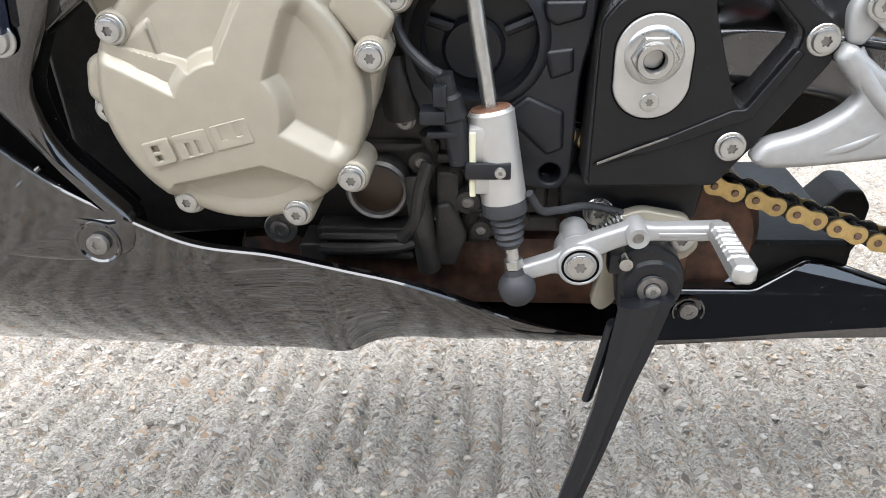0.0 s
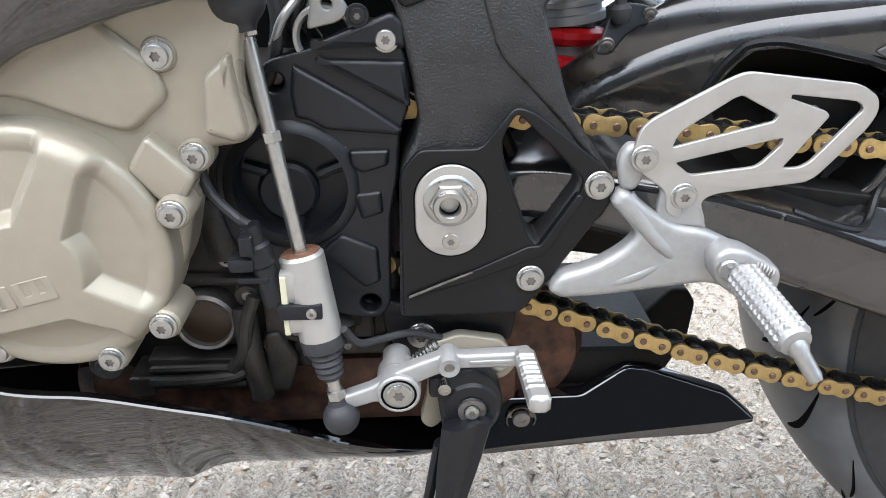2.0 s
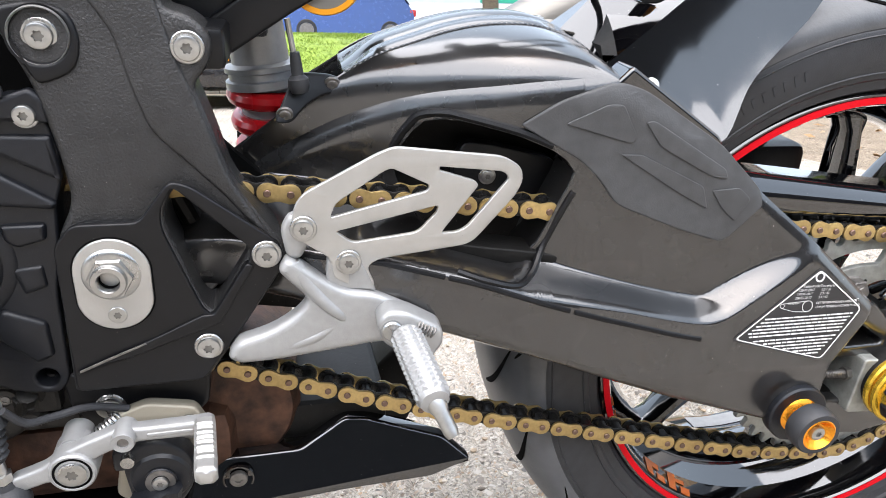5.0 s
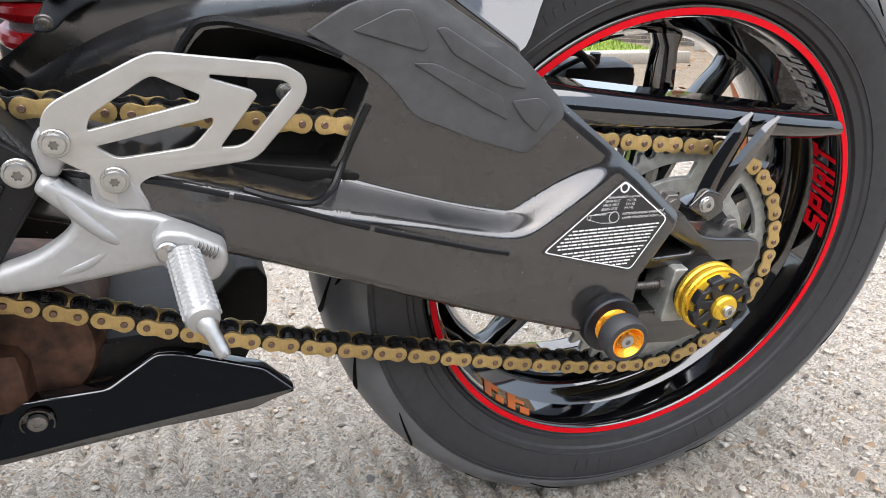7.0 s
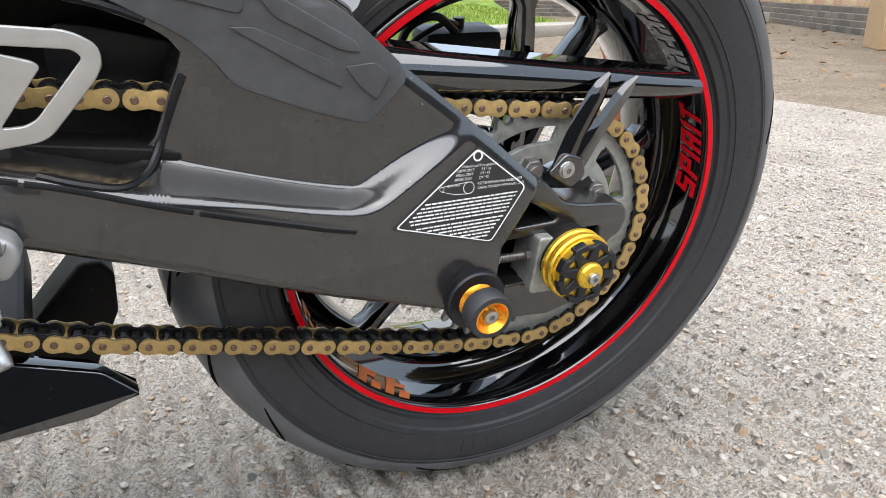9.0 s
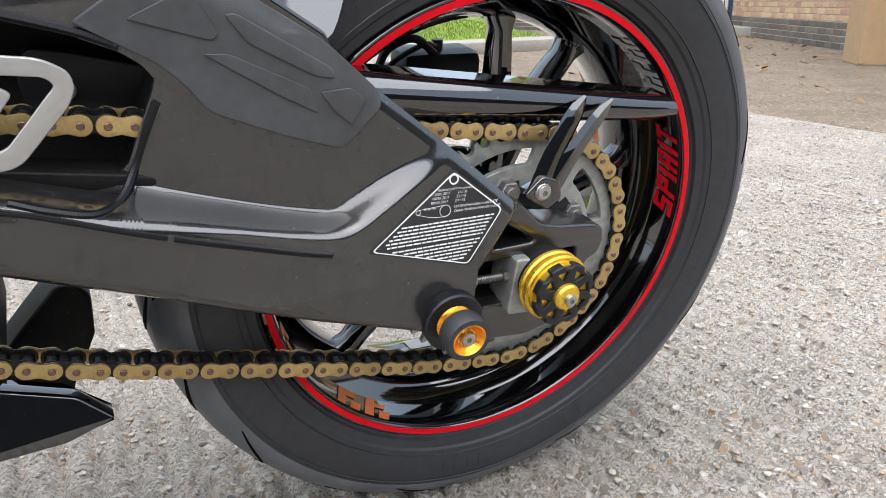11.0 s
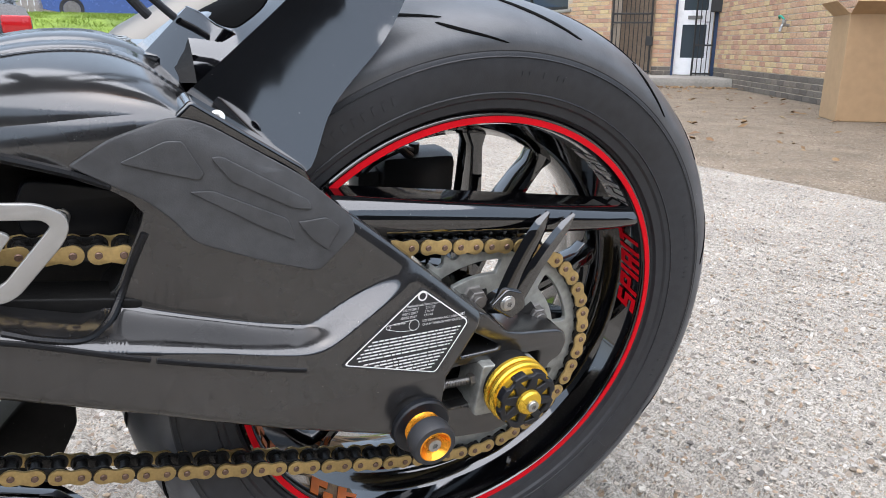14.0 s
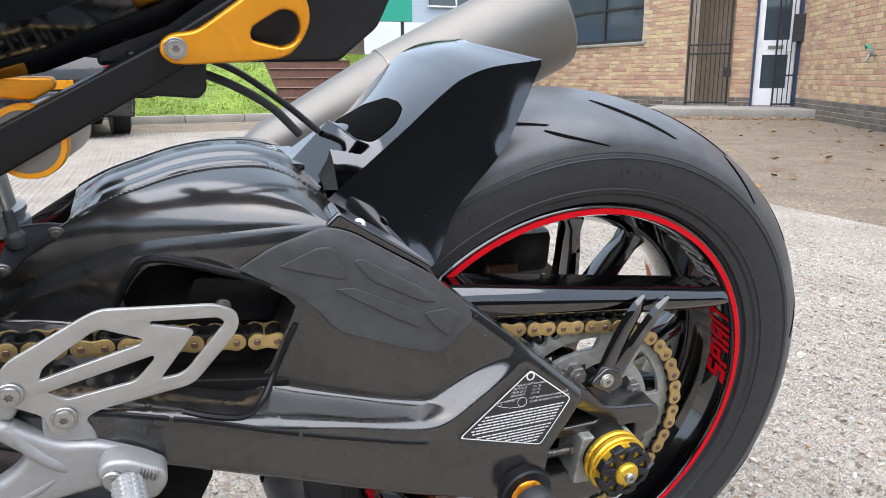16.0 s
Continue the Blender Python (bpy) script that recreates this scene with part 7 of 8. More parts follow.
    ecu = part("electronics_box", merge(block(-0.600, -0.505, -0.075, -0.03, 0.262, 0.296, 0.003), block(-0.600, -0.500, -0.092, -0.04, 0.296, 0.330, 0.004)), M_PLASTIC, bike, "black plastic electronics box behind the subframe")
    for x, y, z in ((-0.555, -0.0925, 0.3055), (-0.5585, -0.0755, 0.2925)):
        bolt((x, y, z), 0.0050, 0.0035, 0.0068, ecu)
    for k in range(4):
        part("box_rib", block(-0.540 + k * 0.012, -0.538 + k * 0.012, -0.096, -0.09, 0.297, 0.318, 0.001), M_PLASTIC, ecu)
    # rear brake caliper seen through the wheel
    cal = part("brake_caliper", merge(block(-0.035, 0.058, 0.075, 0.125, 0.085, 0.142, 0.012), block(-0.060, -0.015, 0.085, 0.12, 0.080, 0.125, 0.008), tube([(-0.060, 0.09, 0.12), (-0.052, 0.08, 0.146), (-0.028, 0.07, 0.158), (0.000, 0.08, 0.140)], 0.0045, 10), tube([(-0.055, 0.10, 0.10), (-0.045, 0.085, 0.130), (-0.015, 0.075, 0.150), (0.004, 0.085, 0.146)], 0.003, 8)), M_PLASTIC, bike, "black rear brake caliper behind the wheel")
    part("bleed_nipple", lathe([(0.0, -0.002), (0.006, 0.0), (0.006, 0.012), (0.0, 0.012)], 12, (0.008, 0.09, 0.140), (0, 0, 1)), M_RUBBER, cal)
    part("brake_pad", block(-0.030, 0.010, 0.070, 0.090, 0.080, 0.104, 0.003), M_COPPER, cal)


rear_body()


# the front half of the motorcycle is laid out on axes of its own, turned a little towards the walk
FRONT = Matrix.Translation((0.0058, 0.0327, -0.0068)) @ pose(0, 0, 0, 0.329, 0.364, 2.487) @ Matrix.Scale(1.0327, 4)
for ob in bike.children:
    if ob.name.split(".")[0] in ("main_frame", "shift_rod", "cable_plug", "shift_lever", "shaft_lever", "generator_cover", "clutch_cover", "crankcase", "sprocket_cover", "exhaust_box", "heat_shield",
                                 "side_stand", "stand_bracket", "belly_fairing", "side_cowl", "pan_tail", "frame_cowl", "electronics_box"):
        ob.matrix_basis = FRONT @ ob.matrix_basis


# ---- ground ----
def ground_material(name, stone, paste, scale, dirt):
    m = bpy.data.materials.new(name)
    m.use_nodes = True
    nd, lk = m.node_tree.nodes, m.node_tree.links
    b = nd["Principled BSDF"]
    co = nd.new("ShaderNodeTexCoord")
    warp = nd.new("ShaderNodeTexNoise")
    warp.inputs["Scale"].default_value = scale * 0.7
    lk.new(co.outputs["Object"], warp.inputs["Vector"])
    vadd = nd.new("ShaderNodeMixRGB")
    vadd.inputs[0].default_value = 0.012
    lk.new(co.outputs["Object"], vadd.inputs[1])
    lk.new(warp.outputs["Color"], vadd.inputs[2])
    def stones_at(size, offset, chance):
        """Round stones strewn in the paste: how far each point lies inside one, and its own random colour."""
        move = nd.new("ShaderNodeVectorMath")
        move.inputs[1].default_value = (offset, offset * 0.7, 0)
        lk.new(vadd.outputs[0], move.inputs[0])
        cells = nd.new("ShaderNodeTexVoronoi")
        cells.voronoi_dimensions = "2D"
        cells.inputs["Scale"].default_value = size
        lk.new(move.outputs[0], cells.inputs["Vector"])
        sep = nd.new("ShaderNodeSeparateColor")
        lk.new(cells.outputs["Color"], sep.inputs[0])
        rad = nd.new("ShaderNodeMapRange")
        rad.inputs[1].default_value, rad.inputs[2].default_value = 1 - chance, 1.0
        rad.inputs[3].default_value, rad.inputs[4].default_value = 0.10, 0.62
        lk.new(sep.outputs[1], rad.inputs[0])
        inside = nd.new("ShaderNodeMath")
        inside.operation = "SUBTRACT"
        lk.new(rad.outputs[0], inside.inputs[0])
        lk.new(cells.outputs["Distance"], inside.inputs[1])
        soft = nd.new("ShaderNodeMapRange")
        soft.inputs[1].default_value, soft.inputs[2].default_value = 0.0, 0.10
        lk.new(inside.outputs[0], soft.inputs[0])
        return soft.outputs[0], sep.outputs[0]
    mask_a, tone_a = stones_at(scale * 0.9, 0.0, 0.50)
    mask_b, tone_b = stones_at(scale * 2.2, 3.7, 0.75)
    ramp = nd.new("ShaderNodeValToRGB")
    el = ramp.color_ramp.elements
    el[0].position, el[0].color = 0.0, (*stone[0], 1)
    el[1].position, el[1].color = 1.0, (*stone[-1], 1)
    for i, c in enumerate(stone[1:-1]):
        e = el.new((i + 1) / (len(stone) - 1))
        e.color = (*c, 1)
    tone = nd.new("ShaderNodeMix")
    lk.new(mask_a, tone.inputs[0])
    lk.new(tone_b, tone.inputs[2])
    lk.new(tone_a, tone.inputs[3])
    lk.new(tone.outputs[0], ramp.inputs[0])
    show = nd.new("ShaderNodeMath")
    show.operation = "MAXIMUM"
    lk.new(mask_a, show.inputs[0])
    lk.new(mask_b, show.inputs[1])
    grain = nd.new("ShaderNodeTexNoise")
    grain.inputs["Scale"].default_value, grain.inputs["Detail"].default_value = scale * 2.4, 8
    grain.inputs["Roughness"].default_value = 0.72
    lk.new(co.outputs["Object"], grain.inputs["Vector"])
    pr = nd.new("ShaderNodeValToRGB")
    pr.color_ramp.elements[0].color, pr.color_ramp.elements[1].color = (*[c * 0.22 for c in paste], 1), (*[min(1, c * 1.42) for c in paste], 1)
    pr.color_ramp.elements[0].position, pr.color_ramp.elements[1].position = 0.34, 0.64
    lk.new(grain.outputs[0], pr.inputs[0])
    mix = nd.new("ShaderNodeMix")
    mix.data_type = "RGBA"
    lk.new(show.outputs[0], mix.inputs[0])
    lk.new(pr.outputs[0], mix.inputs[6])
    lk.new(ramp.outputs[0], mix.inputs[7])
    big = nd.new("ShaderNodeTexNoise")
    big.inputs["Scale"].default_value, big.inputs["Detail"].default_value = 3.0, 5
    lk.new(co.outputs["Object"], big.inputs["Vector"])
    br = nd.new("ShaderNodeMapRange")
    br.inputs[1].default_value, br.inputs[2].default_value = 0.35, 0.7
    br.inputs[3].default_value, br.inputs[4].default_value = 1.0, dirt
    lk.new(big.outputs[0], br.inputs[0])
    hs = nd.new("ShaderNodeHueSaturation")
    lk.new(br.outputs[0], hs.inputs["Value"])
    lk.new(mix.outputs[2], hs.inputs["Color"])
    lk.new(hs.outputs[0], b.inputs["Base Color"])
    b.inputs["Roughness"].default_value = 0.85
    b.inputs["Specular IOR Level"].default_value = 0.3
    hsum = nd.new("ShaderNodeMath")
    hsum.operation = "MULTIPLY_ADD"
    hsum.inputs[1].default_value = 0.6
    lk.new(show.outputs[0], hsum.inputs[0])
    lk.new(grain.outputs[0], hsum.inputs[2])
    bp = nd.new("ShaderNodeBump")
    bp.inputs["Strength"].default_value, bp.inputs["Distance"].default_value = 1.0, 0.004
    lk.new(hsum.outputs[0], bp.inputs["Height"])
    lk.new(bp.outputs[0], b.inputs["Normal"])
    return m


STONES = [(0.30, 0.24, 0.175), (0.50, 0.46, 0.41), (0.25, 0.22, 0.19), (0.60, 0.57, 0.52), (0.40, 0.28, 0.18), (0.14, 0.135, 0.13), (0.48, 0.41, 0.33)]
M_CONCRETE = ground_material("exposed_aggregate_concrete", STONES, (0.448, 0.410, 0.353), 105, 0.80)
M_TARMAC = ground_material("worn_gravel_tarmac", [(0.10, 0.08, 0.06), (0.36, 0.30, 0.23), (0.17, 0.14, 0.105), (0.50, 0.43, 0.34), (0.26, 0.18, 0.11)], (0.255, 0.203, 0.145), 75, 0.72)


def ground():
    s = 400.0
    bm = bmesh.new()
    # one sheet to the horizon, sunk under the slab
    for p in ((-s, -s), (s, -s), (s, s), (-s, s)):
        bm.verts.new((p[0], p[1], -0.035))
    bm.faces.new(list(bm.verts))
    g = part("ground", bm, M_TARMAC)
    tagged(g, "brown gravelly tarmac yard reaching into the distance", "ground", kind="structure")
    # concrete slab, its surface raked into uneven ridges
    nrm = np.random.RandomState(5)
    table = nrm.rand(512, 512)

    def vnoise(x, y):
        xi, yi = np.floor(x).astype(int), np.floor(y).astype(int)
        fx, fy = x - xi, y - yi
        fx, fy = fx * fx * (3 - 2 * fx), fy * fy * (3 - 2 * fy)
        t = lambda i, j: table[i % 512, j % 512]
        return (t(xi, yi) * (1 - fx) + t(xi + 1, yi) * fx) * (1 - fy) + (t(xi, yi + 1) * (1 - fx) + t(xi + 1, yi + 1) * fx) * fy

    def axis(lo, hi, fine_lo, fine_hi, fine, growth):
        a = list(np.arange(fine_lo, fine_hi, fine))
        st, v = fine, a[-1]
        while v < hi:
            st *= growth
            v += st
            a.append(min(v, hi))
        st, v, left = fine, a[0], []
        while v > lo:
            st *= growth
            v -= st
            left.append(max(v, lo))
        return np.array(left[::-1] + a)
    xs, ys = axis(-14.0, 2.55, -1.35, 2.50, 0.0056, 1.06), axis(-12.0, 9.0, -0.75, 1.0, 0.0070, 1.05)
    X, Y = np.meshgrid(xs, ys)
    xw = X + 0.03 * Y + 0.022 * (vnoise(X * 3, Y * 1.2) - 0.5) + 0.010 * (vnoise(X * 34, Y * 14) - 0.5)
    wave = np.abs(np.sin(xw * math.pi / 0.039)) ** 0.5 * 2 - 1.55
    amp = 0.0042 + 0.0088 * vnoise(X * 9 + 9, Y * 6)
    Z = amp * wave + 0.0062 * (vnoise(X * 150, Y * 130) - 0.5) + 0.0040 * (vnoise(X * 70 + 7, Y * 48) - 0.5) + 0.004 * (vnoise(X * 2, Y * 2) - 0.5)
    ny, nx = Z.shape
    verts = np.column_stack([X.ravel(), Y.ravel(), Z.ravel() - 0.002])
    idx = np.arange(ny * nx).reshape(ny, nx)
    faces = np.column_stack([idx[:-1, :-1].ravel(), idx[:-1, 1:].ravel(), idx[1:, 1:].ravel(), idx[1:, :-1].ravel()])
    me = bpy.data.meshes.new("concrete_slab")
    me.from_pydata(verts.tolist(), [], faces.tolist())
    me.materials.append(M_CONCRETE)
    for p in me.polygons:
        p.use_smooth = True
    slab = new("pavement", me)
    tagged(slab, "rough exposed aggregate concrete raked into ridges", "pavement", kind="structure")
    look_up = lambda x, y: Z[min(max(int(np.searchsorted(ys, y)), 0), ny - 1), min(max(int(np.searchsorted(xs, x)), 0), nx - 1)] - 0.002
    part("slab_edge", block(2.548, 2.556, -12, 9, -0.06, 0.0, 0), M_CONCRETE, slab)
    return look_up


slab_height = ground()


# ---- loose stones standing out of the concrete ----
def island_material(name, stops, rough=0.8, bump=0.3, piece=False, bump_scale=200.0):
    """Colours picked piece by piece from a ramp, with a little grain."""
    m = bpy.data.materials.new(name)
    m.use_nodes = True
    nd, lk = m.node_tree.nodes, m.node_tree.links
    b = nd["Principled BSDF"]
    ramp = nd.new("ShaderNodeValToRGB")
    el = ramp.color_ramp.elements
    el[0].position, el[0].color = 0.0, (*stops[0], 1)
    el[1].position, el[1].color = 1.0, (*stops[-1], 1)
    for i, c in enumerate(stops[1:-1]):
        e = el.new((i + 1) / (len(stops) - 1))
        e.color = (*c, 1)
    src = nd.new("ShaderNodeObjectInfo").outputs["Random"] if piece else nd.new("ShaderNodeNewGeometry").outputs["Random Per Island"]
    lk.new(src, ramp.inputs[0])
    co, nz = nd.new("ShaderNodeTexCoord"), nd.new("ShaderNodeTexNoise")
    nz.inputs["Scale"].default_value, nz.inputs["Detail"].default_value = bump_scale, 5
    lk.new(co.outputs["Object"], nz.inputs["Vector"])
    mr = nd.new("ShaderNodeMapRange")
    mr.inputs[1].default_value, mr.inputs[2].default_value = 0.3, 0.7
    mr.inputs[3].default_value, mr.inputs[4].default_value = 0.72, 1.22
    lk.new(nz.outputs[0], mr.inputs[0])
    hs = nd.new("ShaderNodeHueSaturation")
    lk.new(mr.outputs[0], hs.inputs["Value"])
    lk.new(ramp.outputs[0], hs.inputs["Color"])
    lk.new(hs.outputs[0], b.inputs["Base Color"])
    b.inputs["Roughness"].default_value = rough
    b.inputs["Specular IOR Level"].default_value = 0.3
    bp = nd.new("ShaderNodeBump")
    bp.inputs["Strength"].default_value, bp.inputs["Distance"].default_value = bump, 0.002
    lk.new(nz.outputs[0], bp.inputs["Height"])
    lk.new(bp.outputs[0], b.inputs["Normal"])
    return m


M_PEBBLE = island_material("loose_pebbles", [(0.352, 0.312, 0.256), (0.416, 0.384, 0.336), (0.192, 0.168, 0.144), (0.48, 0.452, 0.408), (0.376, 0.344, 0.296), (0.30, 0.215, 0.140), (0.4, 0.368, 0.32), (0.112, 0.1, 0.088), (0.37, 0.285, 0.195), (0.432, 0.4, 0.344), (0.288, 0.264, 0.224)], 0.7)
M_GRIT = island_material("brown_grit", [(0.16, 0.13, 0.10), (0.24, 0.20, 0.155), (0.30, 0.26, 0.21), (0.20, 0.165, 0.13)], 0.8)
BRICK_TONES = [(0.494, 0.297, 0.198), (0.533, 0.357, 0.234), (0.559, 0.428, 0.246), (0.455, 0.262, 0.18), (0.598, 0.464, 0.258), (0.507, 0.309, 0.21), (0.403, 0.238, 0.174), (0.546, 0.375, 0.246)]
M_BRICK = island_material("stock_brick", BRICK_TONES, 0.85, 0.5, False, 60)
M_BRICK_P = island_material("stock_brick_single", BRICK_TONES, 0.85, 0.5, True, 60)
DARK_TONES = [(0.13, 0.115, 0.10), (0.17, 0.15, 0.125), (0.10, 0.09, 0.08), (0.20, 0.17, 0.14)]
M_PLINTH = island_material("dark_plinth_brick", DARK_TONES, 0.85, 0.5, False, 60)
M_PLINTH_P = island_material("dark_plinth_brick_single", DARK_TONES, 0.85, 0.5, True, 60)
M_MORTAR = surface("grey_mortar", (0.42, 0.36, 0.29), 0.9, vary=0.2, scale=20, bump=0.4)
M_KERB = surface("kerb_concrete", (0.28, 0.265, 0.235), 0.85, vary=0.2, scale=12, bump=0.4, bump_scale=80)
M_GRASS = surface("grass_turf", (0.12, 0.19, 0.02), 0.9, vary=0.35, scale=6, tint=(0.17, 0.24, 0.035), bump=1.0, bump_scale=40)
M_BLADE = island_material("grass_blades", [(0.10, 0.16, 0.015), (0.14, 0.22, 0.022), (0.19, 0.27, 0.035), (0.22, 0.25, 0.05)], 0.7, 0.0)
M_STEPBRICK = surface("red_brick_steps", (0.16, 0.085, 0.06), 0.85, vary=0.3, scale=10, bump=0.3)
M_STEPNOSE = surface("worn_step_edge", (0.26, 0.19, 0.15), 0.85, vary=0.3, scale=10, bump=0.3)
M_DARKWALL = surface("dark_grey_render", (0.05, 0.052, 0.055), 0.9, vary=0.2, scale=2)
M_PORCH = surface("tan_porch_render", (0.34, 0.26, 0.19), 0.85, vary=0.25, scale=8, bump=0.2)
M_WHITEPAINT = surface("white_door_paint", (0.78, 0.79, 0.80), 0.35, vary=0.04)
M_BLUEPAINT = surface("dark_blue_paint", (0.02, 0.045, 0.11), 0.4, vary=0.1)
M_IRON = surface("black_iron", (0.02, 0.02, 0.02), 0.5, vary=0.2)
M_CARD = surface("brown_cardboard", (0.42, 0.28, 0.155), 0.8, vary=0.08, scale=5, bump=0.1)
M_CLAD = surface("grey_blue_cladding", (0.38, 0.44, 0.50), 0.5, vary=0.06, scale=1)
M_PALE = surface("white_render", (0.70, 0.72, 0.74), 0.7, vary=0.05, scale=1)
M_BARK = surface("tree_bark", (0.11, 0.085, 0.06), 0.9, vary=0.4, scale=10, bump=0.8, bump_scale=40)
M_LEAF = island_material("tree_leaves", [(0.04, 0.09, 0.012), (0.07, 0.13, 0.02), (0.10, 0.16, 0.025)], 0.6, 0.0)
M_DRYLEAF = island_material("fallen_leaves", [(0.20, 0.12, 0.06), (0.28, 0.18, 0.09), (0.16, 0.09, 0.05), (0.34, 0.26, 0.16)], 0.8, 0.0)
M_FENCE = surface("weathered_fence_wood", (0.36, 0.33, 0.29), 0.85, vary=0.25, scale=4)
M_BLUECAR = surface("blue_car_paint", (0.02, 0.06, 0.22), 0.2, metal=0.2, vary=0.06, coat=0.8)
M_GREYCAR = surface("grey_car_paint", (0.018, 0.017, 0.018), 0.25, metal=0.2, vary=0.06, coat=0.8)
M_TAIL = surface("red_lamp_lens", (0.42, 0.01, 0.012), 0.2, vary=0.05, coat=0.5)
M_GREENSIGN = surface("green_sign", (0.02, 0.32, 0.22), 0.5, vary=0.04)


def glass_material():
    m = bpy.data.materials.new("dark_window_glass")
    m.use_nodes = True
    b = m.node_tree.nodes["Principled BSDF"]
    b.inputs["Base Color"].default_value = (0.05, 0.065, 0.075, 1)
    b.inputs["Roughness"].default_value = 0.04
    b.inputs["Specular IOR Level"].default_value = 0.9
    return m


M_GLASS = glass_material()


def scatter(name, count, box, sizes, material, seed, z=0.0, keep=None, squash=0.5, label="", category="", height=None):
    rnd = np.random.RandomState(seed)
    ico = bmesh.new()
    bmesh.ops.create_icosphere(ico, subdivisions=1, radius=1.0)
    base = np.array([v.co[:] for v in ico.verts])
    tris = np.array([[v.index for v in f.verts] for f in ico.faces])
    ico.free()
    vs, fs, off = [], [], 0
    for _ in range(count):
        x, y = rnd.uniform(box[0], box[1]), rnd.uniform(box[2], box[3])
        if keep and not keep(x, y):
            continue
        s = sizes[0] + (sizes[1] - sizes[0]) * rnd.rand() ** 2.6
        d = base * (1 + rnd.uniform(-0.22, 0.22, (len(base), 1))) * s * np.array([1, rnd.uniform(0.55, 1.0), squash * rnd.uniform(0.7, 1.2)])
        a = rnd.uniform(0, 2 * math.pi)
        c, q = math.cos(a), math.sin(a)
        d = d @ np.array([[c, q, 0], [-q, c, 0], [0, 0, 1]])
        vs.append(d + (x, y, (height(x, y) if height else 0.0) + z + s * 0.06))
        fs.append(tris + off)
        off += len(base)
    me = bpy.data.meshes.new(name)
    me.from_pydata(np.concatenate(vs).tolist(), [], np.concatenate(fs).tolist())
    me.materials.append(material)
    return tagged(new(name, me), label, category, kind="stuff")


scatter("pebbles", 17000, (-1.3, 1.6, -0.35, 0.95), (0.0016, 0.0066), M_PEBBLE, 11, 0.0, None, 0.42, "small brown and grey stones set in the concrete", "pebbles", slab_height)
scatter("pebbles", 7000, (0.6, 2.5, 0.2, 4.0), (0.003, 0.008), M_PEBBLE, 12, 0.0, None, 0.36, "small brown and grey stones set in the concrete", "pebbles", slab_height)
scatter("gravel", 9000, (2.6, 7.5, 0.0, 8.0), (0.003, 0.011), M_GRIT, 13, -0.034, None, 0.5, "loose grit on brown tarmac", "gravel")


# ---- brick building on the far side of the yard ----
def brick_mesh(w=0.215, h=0.065, d=0.02):
    bm = block(0, w, -0.006, d, 0, h, 0.0)
    bmesh.ops.bevel(bm, geom=[e for e in bm.edges if all(v.co.y < 0 for v in e.verts)], offset=0.004, segments=1, affect="EDGES")
    return bm


def wall(name, a, b, height, openings, label, singles=None):
    """A brick wall from a to b; openings are (from, to, low, high) along it. singles: a stretch whose bricks are pieces of their own."""
    a, b = Vector((*a, 0)), Vector((*b, 0))
    length = (b - a).length
    ang = math.atan2(b.y - a.y, b.x - a.x)
    m = Matrix.Translation(a + Vector((0, 0, -0.035))) @ Matrix.Rotation(ang, 4, "Z")
    cuts = sorted({0.0, length, *[o[0] for o in openings], *[o[1] for o in openings]})
    bms = []
    for p, q in zip(cuts, cuts[1:]):
        mid = (p + q) / 2
        gaps = sorted((o[2], o[3]) for o in openings if o[0] < mid < o[1])
        z = 0.0
        for lo, hi in gaps + [(height, height)]:
            if lo - z > 0.01:
                bms.append(block(p, q, 0.0, 0.24, z, lo, 0.0))
            z = hi
    w = part(name, merge(*bms), M_MORTAR)
    w.matrix_basis = m
    tagged(w, label, "wall", kind="structure")
    bm0 = brick_mesh()
    base = np.array([v.co[:] for v in bm0.verts])
    polys = [[v.index for v in f.verts] for f in bm0.faces]
    shared = bpy.data.meshes.new("brick")
    bm0.to_mesh(shared)
    shared_dark = shared.copy()
    shared.materials.append(M_BRICK_P)
    shared_dark.materials.append(M_PLINTH_P)
    bm0.free()
    rest = {False: ([], [], [0]), True: ([], [], [0])}
    rnd = random.Random(len(name) + int(length * 10))
    made = 0
    for row in range(int(height / 0.075)):
        z = row * 0.075 + 0.005
        x = -0.1125 if row % 2 else 0.0
        while x < length:
            x0, x1 = max(x, 0.0), min(x + 0.215, length)
            inside = any(o[0] - 0.10 < (x0 + x1) / 2 < o[1] + 0.10 and o[2] - 0.05 < z + 0.03 < o[3] + 0.05 for o in openings)
            if not inside and x1 - x0 > 0.05:
                dark = row < 4
                jig = rnd.uniform(-0.0015, 0.0015)
                if singles and singles[0] < x0 < singles[1] and singles[2] < z < singles[3] and made < 290 and x1 - x0 > 0.2:
                    ob = new("brick", shared_dark if dark else shared)
                    ob.parent = w
                    ob.matrix_basis = Matrix.Translation((x0, jig, z))
                    made += 1
                else:
                    vs, fs, off = rest[dark]
                    vs.append(base * ((x1 - x0) / 0.215, 1, 1) + (x0, jig, z))
                    fs.extend([[i + off[0] for i in p] for p in polys])
                    off[0] += len(base)
            x += 0.225
    for dark, (vs, fs, _) in rest.items():
        if vs:
            mm = bpy.data.meshes.new("brickwork")
            mm.from_pydata(np.concatenate(vs).tolist(), [], fs)
            mm.materials.append(M_PLINTH if dark else M_BRICK)
            ob = new("brickwork", mm)
            ob.parent = w
            tagged(ob, kind="stuff")
    return w


GATE, DOOR = Vector((8.46, 10.15, 0)), Vector((9.72, 8.86, 0))


